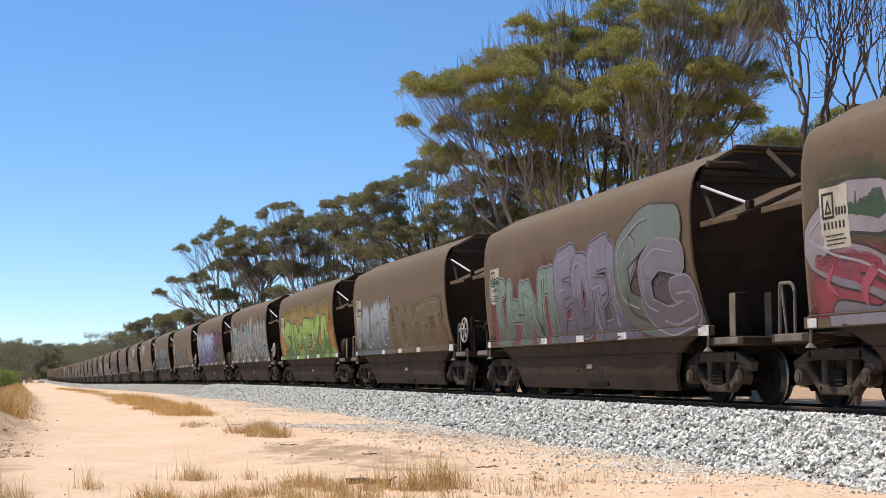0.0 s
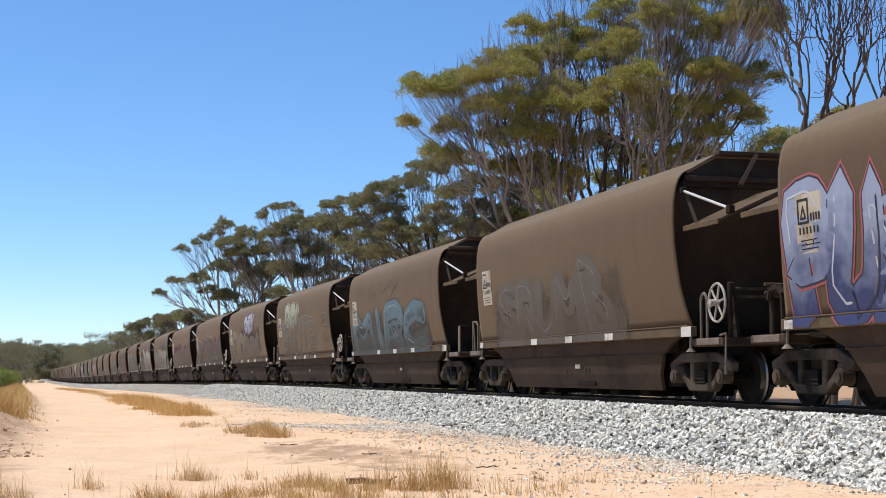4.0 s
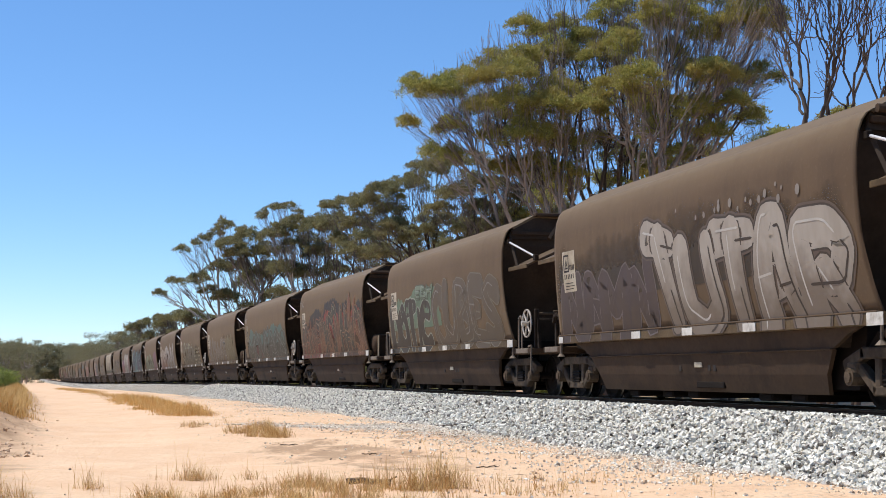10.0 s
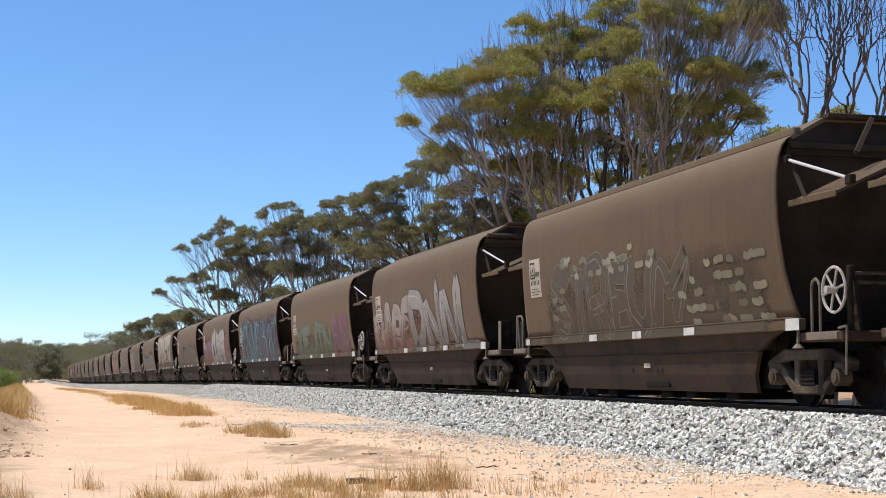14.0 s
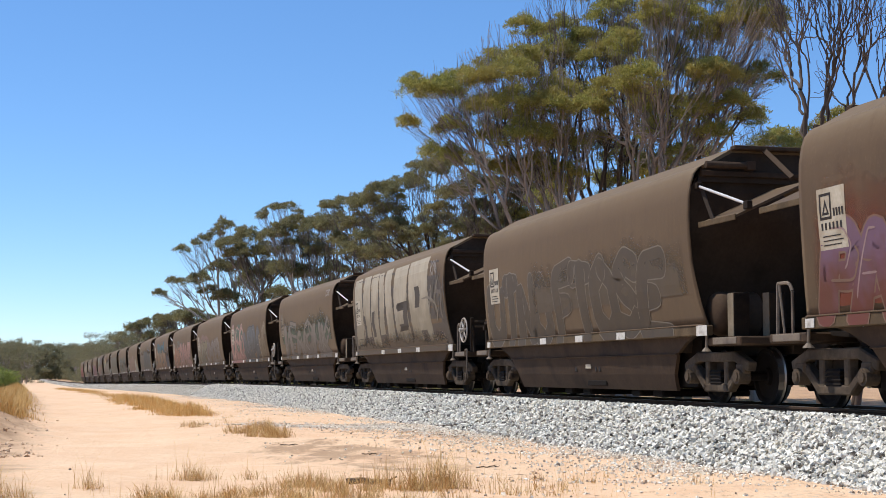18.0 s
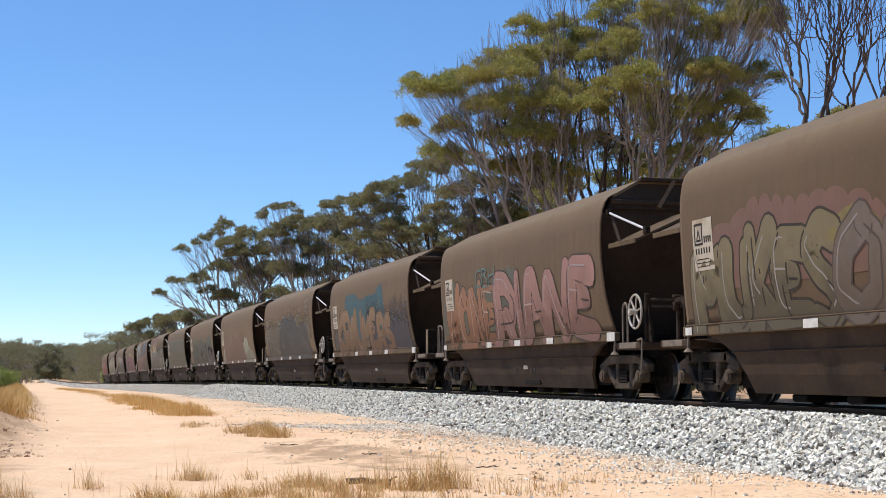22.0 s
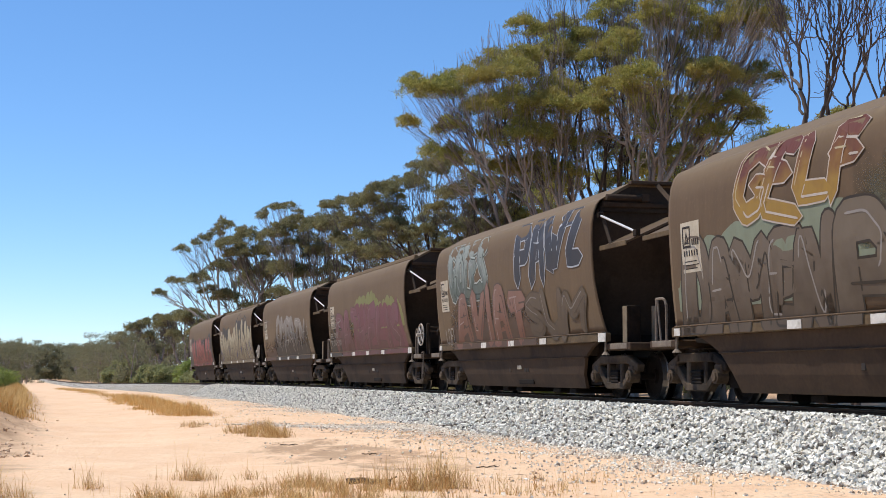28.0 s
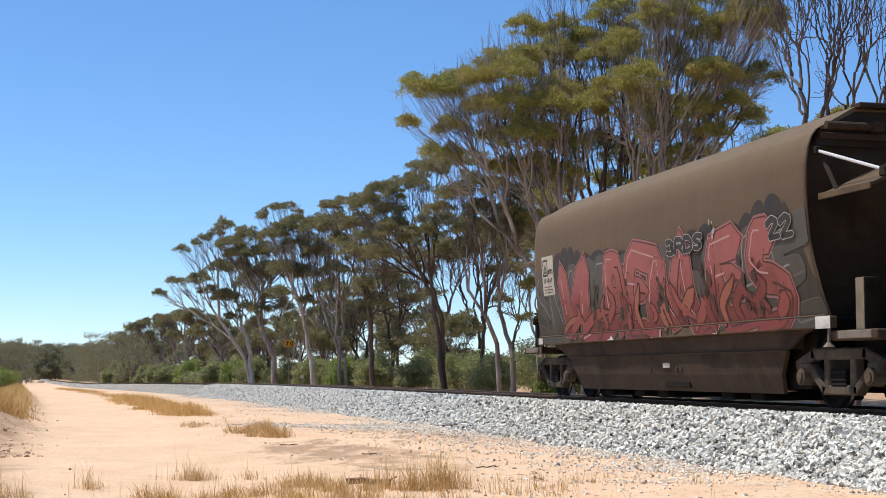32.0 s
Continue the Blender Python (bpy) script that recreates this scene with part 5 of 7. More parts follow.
    g.word("EBH", 0.30, 0.46, 0.52, 0.66, "8aa088", "4a5848", None, 0.2, fat=0.03, tilt=6)
    g = S[15]
    g.cloud(0.14, 0.42, 0.30, 0.60, "26221e", 0.1, thin=False, lump=0.10)
    g.cloud(0.40, 1.0, 0.30, 0.70, "26221e", 0.1, thin=False, lump=0.10)
    g.cloud(0.02, 0.45, 0.0, 0.46, "7c342c", 0.15, lump=0.10)
    g.cloud(0.40, 1.0, 0.25, 0.58, "a03c3c", 0.1, thin=False, lump=0.08)
    g.cloud(0.36, 1.0, 0.0, 0.52, "4f3226", 0.15, lump=0.04)
    g.strokes(0.02, 0.40, 0.0, 0.46, ["3f382c", "5c3a28", "35322a"], "a8674c", 12, 0.12, 0.8, light="b0a084")
    g.strokes(0.36, 1.0, 0.0, 0.58, ["332e26", "3c3a2e", "7c4a2c"], "a5785c", 14, 0.08, 0.8, light="a89a7c")
    g.petals(0.03, 0.08, 0.72, 0.9, ["a39888"], "6b594c", 6, 0.25, 1.0, 0.005, 0.0)
    g = S[16]
    g.cloud(0.05, 1.0, 0.05, 0.50, "3f4a42", 0.25, lump=0.08)
    g.cloud(0.2, 0.5, 0.05, 0.5, "6a2c34", 0.2)
    g.cloud(0.12, 0.96, 0.30, 0.52, "4f7268", 0.15, thin=False, lump=0.10)
    g.word("MONKAOS", 0.10, 0.98, 0.0, 0.46, "35322c", "8f958a", "47463e", 0.15, fat=0.07, rim=0.06, tilt=10, hop=0.25, wild=1.5, light="93a098")
    g.word("ONE", 0.01, 0.08, 0.73, 0.80, "c9c2ba", "6b594c", None, 0.1, fat=0.0, rim=0.0)
    g = S[17]
    g.cloud(0.6, 0.98, 0.1, 0.60, "6d5236", 0.3)
    g.word("SUGHWER", 0.05, 0.70, 0.0, 0.44, "594d42", "a89a8c", "75685a", 0.18, fat=0.06, rim=0.06, tilt=14, hop=0.3, wild=1.6, point=0.8, light="b5a898")
    g.word("SANW", 0.68, 0.97, 0.0, 0.48, "6d6040", "93855c", "7d7048", 0.3, fat=0.05, tilt=14, hop=0.2)
    g = S[18]
    g.cloud(0.12, 0.95, 0.0, 0.50, "544c38", 0.3)
    g.word("STREUM", 0.16, 0.72, 0.02, 0.46, "463e30", "8a8868", "585040", 0.25, fat=0.04, rim=0.07, tilt=14, hop=0.28, wild=1.5, point=0.8)
    g.bricks(0.20, 0.62, 0.46, 0.62, ["a5a286", "8a8870", "b5b096"], 24, 0.15)
    g.bricks(0.70, 0.95, 0.04, 0.46, ["a5a286", "756e58", "8f8a70"], 30, 0.2)
    g.bricks(0.15, 0.24, 0.10, 0.42, ["938e74", "756e58"], 8, 0.25)
    g = S[19]
    g.cloud(0.02, 0.6, 0.05, 0.52, "7c4636", 0.25)
    g.word("NARE", 0.03, 0.42, 0.0, 0.48, "84503e", "3d302a", "bfb2a4", 0.12, tilt=14, hop=0.25, wild=1.5, point=1.0)
    g.word("DNNL", 0.42, 0.98, 0.0, 0.55, "77706a", "2f2a27", "b5aea6", 0.1, tilt=12, hop=0.2, wild=1.5, point=1.5, light="dcd6ce")
    g = S[20]
    g.cloud(0.05, 0.75, 0.0, 0.4, "50604a", 0.35)
    g.word("YEJTN", 0.10, 0.70, 0.0, 0.42, "4c6040", "2c3524", "75896a", 0.2, tilt=8, hop=0.2)
    g.word("AS", 0.72, 0.95, 0.05, 0.48, "74405c", "94607c", "8d4c6c", 0.2)
    g = S[21]
    g.cloud(0.02, 1.0, 0.20, 0.82, "5c3468", 0.04, lump=0.12)
    g.cloud(0.12, 0.92, 0.0, 0.58, "4f8890", 0.08, lump=0.1)
    g.cloud(0.0, 0.3, 0.1, 0.45, "5c2430", 0.1)
    g.strokes(0.08, 0.60, 0.02, 0.68, ["22272b", "35606a", "4a8088"], "2f3a44", 12, 0.06, 0.9, light="a8d0d2")
    g.strokes(0.55, 0.99, 0.0, 0.62, ["35606a", "22272b", "4a3a5c"], "2f3444", 12, 0.08, 1.0, light="9cc8cc")
    g.petals(0.05, 0.95, 0.0, 0.66, ["8fc4c8", "b9d4d4", "6f4a78"], "22272b", 16, 0.05, 1.0, 0.014, 0.0)
    g = S[22]
    g.cloud(0.02, 0.98, 0.10, 0.66, "8f3a26", 0.12, lump=0.1)
    g.cloud(0.4, 0.9, 0.02, 0.45, "3f6a64", 0.15)
    g.word("PACKS", 0.05, 0.40, 0.0, 0.46, "7a3630", "93705f", "846080", 0.15, tilt=12, hop=0.2, wild=1.4)
    g.word("CUTER", 0.38, 0.84, 0.0, 0.59, "9a8f84", "332b28", "cdc4b8", 0.06, fat=0.06, tilt=10, hop=0.25, wild=1.3, glow="6a8a84")
    g.word("NS", 0.84, 0.99, 0.0, 0.53, "6a3028", "a89a90", "84483c", 0.15, tilt=14)
    g = S[23]
    g.word("UTNO", 0.03, 0.40, 0.0, 0.48, "463c32", "9c9384", "51463a", 0.15, fat=0.05, rim=0.07, tilt=8, hop=0.2, shine=False)
    g.cloud(0.30, 0.98, 0.25, 0.62, "6d6256", 0.4)
    g.word("FTOSE", 0.42, 0.90, 0.0, 0.50, "453b31", "968c7c", "504539", 0.18, fat=0.05, rim=0.07, tilt=6, hop=0.2, shine=False)
    g = S[24]
    # tall cream block letters that nearly touch, with narrow dark gaps
    g.cloud(0.0, 1.0, 0.02, 0.93, "4c433c", 0.15, thin=False, lump=0.01)
    for f0, f1, low, top in ((0.03, 0.125, 0.12, 0.93), (0.138, 0.225, 0.20, 0.94), (0.24, 0.325, 0.08, 0.94), (0.34, 0.395, 0.22, 0.93), (0.415, 0.49, 0.05, 0.95),
                             (0.515, 0.655, 0.05, 0.94), (0.675, 0.86, 0.05, 0.96)):
        g.slab(f0, f1, low, top, "a3977e", "cdc0a6", 0.06)
    for f0, f1, low, top in ((0.54, 0.64, 0.46, 0.55), (0.605, 0.65, 0.30, 0.55), (0.555, 0.64, 0.24, 0.31), (0.73, 0.775, 0.46, 0.68), (0.765, 0.82, 0.05, 0.22), (0.14, 0.165, 0.2, 0.46), (0.245, 0.275, 0.2, 0.5)):
        g.slab(f0, f1, low, top, "453d36", None, 0.1)
    g.cloud(0.02, 0.98, 0.0, 0.22, "5a4a38", 0.2)
    g.petals(0.87, 0.99, 0.3, 0.9, ["8f8676", "75695c", "5c5248"], "4b443f", 12, 0.1, 0.6, 0.02, 0.0)
    g.word("KN", 0.88, 0.93, 0.76, 0.90, "bdb6ae", "6b594c", None, 0.1, fat=0.0, rim=0.0, tilt=8)
    g = S[25]
    g.cloud(0.05, 0.97, 0.25, 0.60, "3f5a44", 0.2, lump=0.1)
    g.word("VENONK", 0.08, 0.94, 0.0, 0.44, "62574e", "1f1b18", "8d8276", 0.14, fat=0.13, rim=0.12, tilt=11, hop=0.32, wild=1.6, point=0.3, light="9c9286")
    g.word("CSWK", 0.89, 0.95, 0.85, 0.93, "bdb6ae", "6b594c", None, 0.1, fat=0.0, rim=0.0, tilt=16)
    g.word("KHN", 0.02, 0.09, 0.62, 0.74, "8a8076", "6b594c", None, 0.25, fat=0.0, rim=0.0)
    g = S[26]
    g.cloud(0.0, 0.42, 0.10, 0.66, "4c6a58", 0.1, thin=False, lump=0.08)
    g.word("OSO", 0.03, 0.40, 0.0, 0.57, "9a6a60", "2d2424", "c49a8c", 0.05, tilt=6, fat=0.16, wild=0.8, light="dcb8ac")
    g.word("NEPA", 0.42, 0.84, 0.0, 0.53, "33363a", "1e1c1c", "5f6468", 0.1, fat=0.08, tilt=8, hop=0.2, glow="6a5c50")
    g.strokes(0.82, 0.98, 0.02, 0.6, ["8a6c4c", "77603f", "96805f"], "4c3c30", 6, 0.2, 0.9)
    g = S[27]
    g.cloud(0.04, 0.55, 0.25, 0.62, "8a6458", 0.2, thin=False, lump=0.1)
    g.cloud(0.40, 0.52, 0.40, 0.60, "93854c", 0.2, thin=False, lump=0.02)
    g.word("MUKES", 0.04, 0.42, 0.0, 0.46, "5c5440", "1c1916", "8a7e5c", 0.06, fat=0.05, rim=0.13, tilt=14, hop=0.25, wild=1.6)
    g.word("OMDER", 0.42, 0.90, 0.03, 0.48, "6d6058", "4a4044", "857870", 0.25, tilt=8, hop=0.2)
    g = S[28]
    g.cloud(0.0, 0.6, 0.15, 0.60, "5c6254", 0.2, thin=False, lump=0.1)
    g.word("WONE", 0.04, 0.40, 0.0, 0.48, "8a5634", "1f1814", "a87450", 0.04, fat=0.06, rim=0.12, tilt=9, hop=0.2, wild=1.3)
    g.word("RIANE", 0.40, 0.95, 0.0, 0.53, "8a5e54", "2d2020", "b5867a", 0.08, fat=0.06, tilt=9, hop=0.2, wild=1.2)
    g.word("CBH", 0.28, 0.42, 0.54, 0.70, "5f8a84", "4a5848", None, 0.15, fat=0.0, rim=0.0)
    g = S[29]
    g.cloud(0.20, 0.75, 0.20, 0.74, "1f5a62", 0.05, thin=False, lump=0.12)
    g.cloud(0.50, 1.0, 0.05, 0.66, "2c3448", 0.12, lump=0.1)
    g.cloud(0.02, 0.28, 0.10, 0.45, "4a5054", 0.3)
    g.word("KRAUMERS", 0.12, 0.80, 0.0, 0.46, "7c5230", "5a3e2c", "a07a50", 0.25, fat=0.04, rim=0.05, tilt=14, hop=0.3, wild=1.4, point=0.8)
    g = S[30]
    g.cloud(0.0, 0.97, 0.30, 0.74, "80725a", 0.2, lump=0.08)
    g.word("TEHU", 0.03, 0.34, 0.0, 0.46, "54493e", "2d2723", "6a5e50", 0.2, fat=0.07, tilt=6, hop=0.15)
    g.cloud(0.32, 0.93, 0.0, 0.56, "2b2f32", 0.15, thin=False, lump=0.16)
    g.petals(0.34, 0.92, 0.05, 0.55, ["3a4044", "22262a", "4c5254"], "1f2224", 18, 0.15, 0.8, 0.05, 0.006)
    g.word("CBH", 0.30, 0.42, 0.52, 0.64, "7f9082", "4a5848", None, 0.2, fat=0.0, rim=0.0)
    g.word("DLDE", 0.86, 0.93, 0.76, 0.86, "a39a8e", "6b594c", None, 0.2, fat=0.0, rim=0.0, tilt=14)
    g = S[31]
    g.cloud(0.04, 0.16, 0.0, 0.26, "a8a890", 0.1, thin=False, lump=0.06)
    g.cloud(0.62, 0.88, 0.0, 0.42, "a8a890", 0.1, thin=False, lump=0.12)
    g.cloud(0.72, 0.99, 0.0, 0.20, "94937c", 0.2, thin=False, lump=0.06)
    g.cloud(0.10, 0.74, 0.0, 0.46, "7a5240", 0.1, thin=False, lump=0.05)
    g.word("HAVEN", 0.14, 0.70, 0.0, 0.46, "7d5a48", "8f6e5c", "84614e", 0.2, tilt=5, fat=0.09, rim=0.04, hop=0.15, shine=False)
    g = S[32]
    g.cloud(0.08, 0.94, 0.0, 0.48, "2f3628", 0.15, lump=0.1)
    g.cloud(0.65, 1.0, 0.0, 0.50, "54343f", 0.25)
    g.word("HRKING", 0.10, 0.90, 0.0, 0.52, "262c22", "4c5440", "3a4432", 0.12, fat=0.06, rim=0.05, tilt=13, hop=0.25, wild=1.4)
    g = S[33]
    g.cloud(0.0, 1.0, 0.02, 0.92, "585c44", 0.35, thin=False, lump=0.01)
    g.word("SNOVE", 0.15, 0.9, 0.08, 0.48, "4c503c", "44483a", "565a46", 0.45, tilt=8, fat=0.06, shine=False)
    g = S[34]
    g.cloud(0.02, 0.98, 0.15, 0.58, "8f9c84", 0.08, thin=False, lump=0.10)
    g.cloud(0.5, 0.99, 0.35, 0.80, "5f6452", 0.25)
    g.word("DAMEN", 0.05, 0.44, 0.0, 0.48, "57493c", "1e1a18", "77695a", 0.06, fat=0.07, rim=0.12, tilt=9, hop=0.2, wild=1.2)
    g.word("PHUE", 0.46, 0.93, 0.0, 0.50, "5c4f42", "1e1a18", "7d7060", 0.06, fat=0.07, rim=0.12, tilt=7, hop=0.15)
    g.word("GELF", 0.22, 0.54, 0.58, 0.94, "b08a34", "d8cabc", "6a2a20", 0.04, fat=0.05, rim=0.08, tilt=12, hop=0.25, wild=1.4, point=1.2)
    g = S[35]
    g.word("GOLES", 0.12, 0.40, 0.46, 0.90, "5f6c64", "20382c", "a8b2aa", 0.03, fat=0.06, rim=0.10, tilt=8, hop=0.2, glow="c4ccc4", wild=1.2, point=0.8)
    g.word("PAWZ", 0.60, 0.95, 0.52, 0.95, "262c38", "ccd0d6", "3a4250", 0.03, fat=0.04, tilt=10, hop=0.2, wild=1.4, point=1.2, shine=False)
    g.cloud(0.10, 0.70, 0.0, 0.46, "5c4038", 0.25)
    g.word("AVIAT", 0.16, 0.64, 0.0, 0.44, "84503f", "4c3832", "9a7062", 0.12, fat=0.06, tilt=12, hop=0.3, wild=1.4, point=0.8)
    g.word("SUM", 0.64, 0.95, 0.05, 0.36, "54463c", "42362f", "665648", 0.3)
    g.word("LDEL", 0.06, 0.14, 0.06, 0.20, "b0a89e", "6b594c", None, 0.15, fat=0.0, rim=0.0, tilt=16)
    g = S[36]
    g.cloud(0.10, 0.40, 0.25, 0.52, "6c6c40", 0.2, lump=0.1)
    g.cloud(0.36, 0.98, 0.30, 0.66, "8a8c48", 0.1, thin=False, lump=0.12)
    g.cloud(0.14, 0.40, 0.0, 0.44, "6c3a3c", 0.2, lump=0.04)
    g.cloud(0.36, 0.97, 0.0, 0.58, "7c3c48", 0.1, thin=False, lump=0.08)
    g.cloud(0.0, 0.20, 0.0, 0.48, "2f2c28", 0.15)
    g.word("RATHELIS", 0.12, 0.94, 0.0, 0.48, "673039", "4a2529", "85465a", 0.2, fat=0.06, rim=0.05, tilt=12, hop=0.25, wild=1.6, point=0.6, light="a07478")
    g.word("HERE", 0.02, 0.07, 0.25, 0.31, "a8a298", "4a443c", None, 0.2, fat=0.0, rim=0.0)
    g.word("COMES", 0.08, 0.14, 0.26, 0.32, "a8a298", "4a443c", None, 0.2, fat=0.0, rim=0.0)
    g.word("THE", 0.02, 0.05, 0.15, 0.21, "a8a298", "4a443c", None, 0.2, fat=0.0, rim=0.0)
    g.word("CHOO-CHOO!", 0.06, 0.18, 0.15, 0.22, "a8a298", "4a443c", None, 0.2, fat=0.0, rim=0.0)
    g.petals(0.10, 0.18, 0.36, 0.52, ["a8a49c"], "4a443c", 6, 0.15, 1.0, 0.006, 0.0)
    g = S[37]
    g.cloud(0.02, 0.36, 0.0, 0.36, "5c3c30", 0.2)
    g.cloud(0.26, 0.95, 0.0, 0.50, "332b26", 0.15)
    g.word("OMRATN", 0.32, 0.88, 0.22, 0.62, "5a5048", "8d857c", "a39a90", 0.12, fat=0.04, rim=0.04, tilt=14, hop=0.35, wild=1.6, point=1.0, light="cfc8be")
    g.petals(0.33, 0.95, 0.05, 0.58, ["a8a096", "5b4f46"], "6a5c52", 18, 0.2, 1.0, 0.012, 0.0)
    g.petals(0.02, 0.10, 0.55, 0.8, ["8d8076"], "6b594c", 5, 0.4, 1.0, 0.008, 0.0)
    g = S[38]
    g.cloud(0.0, 0.40, 0.20, 0.64, "232221", 0.06, thin=False, lump=0.14)
    g.cloud(0.50, 1.0, 0.25, 0.80, "232221", 0.06, thin=False, lump=0.18)
    g.cloud(0.03, 1.0, 0.0, 0.40, "8f8064", 0.05, thin=False, lump=0.12)
    g.word("WAVNUMA", 0.03, 0.52, 0.0, 0.52, "8a7856", "38322a", "c6b998", 0.02, fat=0.06, rim=0.06, tilt=14, hop=0.35, wild=1.6, light="ddd4ba")
    g.word("NUJAWN", 0.50, 1.0, 0.0, 0.61, "8f7a5a", "38322a", "c2b594", 0.02, fat=0.06, rim=0.06, tilt=14, hop=0.35, wild=1.6, light="ddd4ba")
    g.petals(0.04, 0.99, 0.0, 0.50, ["b4a787", "a5957a", "5a4f72", "8d8068"], "3f382e", 24, 0.0, 0.8, 0.026, 0.005)
    g.dots(0.1, 0.95, 0.1, 0.5, "3a342e", 18, 0.004)
    g = S[39]
    g.cloud(0.0, 1.0, 0.06, 0.60, "232220", 0.08, thin=False, lump=0.09)
    g.word("SNATREKA", 0.0, 0.62, 0.04, 0.50, "3a3934", "66645d", "57554f", 0.1, fat=0.05, rim=0.04, tilt=14, hop=0.2, wild=1.5)
    g.word("WRAE", 0.62, 1.0, 0.04, 0.50, "3a3934", "66645d", "57554f", 0.1, fat=0.05, rim=0.04, tilt=14, hop=0.2, wild=1.5)
    g.word("VLAENUES", 0.13, 0.94, 0.0, 0.49, "8a2e2c", "4a1818", "b5605a", 0.05, fat=0.05, rim=0.07, tilt=18, hop=0.16, wild=2.0, glow="b0716c", point=1.3, light="d8a49c")
    g.petals(0.14, 0.92, 0.0, 0.36, ["a84a44", "8a2c2c", "b5624a"], "4a1818", 22, 0.05, 0.9, 0.035, 0.006)
    for f in (0.30, 0.42, 0.56, 0.72, 0.84):
        g.dots(f - 0.02, f + 0.02, 0.06, 0.40, "3a1c1c", 12, 0.0045)
    g.dots(0.735, 0.765, 0.55, 0.66, "cfcac4", 7, 0.0025)
    g.word("3RDS", 0.60, 0.72, 0.46, 0.58, "26251f", "c4bfb8", "32302a", 0.03, fat=0.02, rim=0.04, shine=False, wild=0.5)
    g.word("22", 0.905, 0.97, 0.44, 0.58, "26251f", "c4bfb8", "32302a", 0.03, fat=0.02, rim=0.04, shine=False, wild=0.5)


build_graffiti()

# what sets each wagon apart, from the first on
LOOKS = ("grey and pink", "green and purple", "pale blue and brown", "bright green", "pale grey spiky", "blue and pink", "faded grey", "teal", "faded brown and pale green", "faded brown and white",
         "black and red", "faded pink", "grey and yellow", "mauve and white", "dark pale-edged", "red and black", "grey-green", "tan", "pale cream", "reddish and grey",
         "green and pink", "turquoise and purple", "red and teal", "pale outlined", "tall cream", "grey and dull green", "pink and grey", "yellow-brown", "orange and pink", "teal and brown",
         "dark grey", "faded red-brown", "dark green", "faint olive", "brown and orange", "pale green and navy", "dull red", "brown and white", "cream and black", "red and grey")
for wagon, looks in zip(wagons, LOOKS):
    tagged(wagon, "dusty brown grain hopper wagon with " + looks + " graffiti", "wagon", "wagons of the train")


# ---- trees ----
def make_leaf(name, a, b, c, glow=0.3, rough=0.5, spec=0.3):
    """Leaves: three tones, some light coming through."""
    g = Nodes(name)
    isl = g.add("NewGeometry").outputs["Random Per Island"]
    p = g.add("TexCoord").outputs["Object"]
    col = g.mix(g.ramp(isl, 0.0, 1.0), a, b)
    col = g.mix(g.ramp(g.noise(p, 0.45, 3), 0.42, 0.62), col, c)
    g.done(col, rough, 0.0, spec=spec)
    t = g.add("BsdfTranslucent", Color=col)
    m = g.add("MixShader")
    m.inputs[0].default_value = glow
    g.t.links.new(g.b.outputs[0], m.inputs[1])
    g.t.links.new(t.outputs[0], m.inputs[2])
    g.t.links.new(m.outputs[0], g.n["Material Output"].inputs["Surface"])
    return g.m


LEAF = make_leaf("olive gum leaves", srgb("787840"), srgb("b4b162"), srgb("9d9152"), 0.5)
LEAF_DARK = make_leaf("dark olive gum leaves", srgb("6a6848"), srgb("9a966e"), srgb("867e58"), 0.5)
LEAF_BUSH = make_leaf("green bush leaves", srgb("7c8152"), srgb("a8a878"), srgb("949264"), 0.5)
LEAF_GREEN = make_leaf("fresh green bush leaves", srgb("738040"), srgb("9ba660"), srgb("88934e"), 0.5)
# the haze of distance is put into these paler leaf tones
LEAF_FAR = make_leaf("far foliage paled for haze", srgb("706f55"), srgb("8f8c6e"), srgb("807d62"), 0.45, 0.9, 0.1)


def make_bark(name, a, b, c):
    g = Nodes(name)
    p = g.coords(stretch=(1, 1, 0.25))
    col = g.mix(g.ramp(g.noise(p, 3.0, 5), 0.35, 0.65), a, b)
    col = g.mix(g.ramp(g.noise(p, 0.8, 4), 0.5, 0.65), col, c)
    return g.done(col, 0.9, 0.0, g.noise(p, 8.0, 5), 0.5, 0.03, 0.2)


BARK = make_bark("smooth grey-brown gum bark", srgb("80736a"), srgb("aa9e92"), srgb("5c5046"))
BARK_PALE = make_bark("pale peeling gum bark", srgb("a89c8e"), srgb("cabfb0"), srgb("83756a"))
BARK_TWIG = make_bark("thin grey-brown twig bark", srgb("65584d"), srgb("887b6f"), srgb("483e36"))
BARK_DARK = make_bark("dark rough bark", srgb("52463d"), srgb("6c5f54"), srgb("403630"))


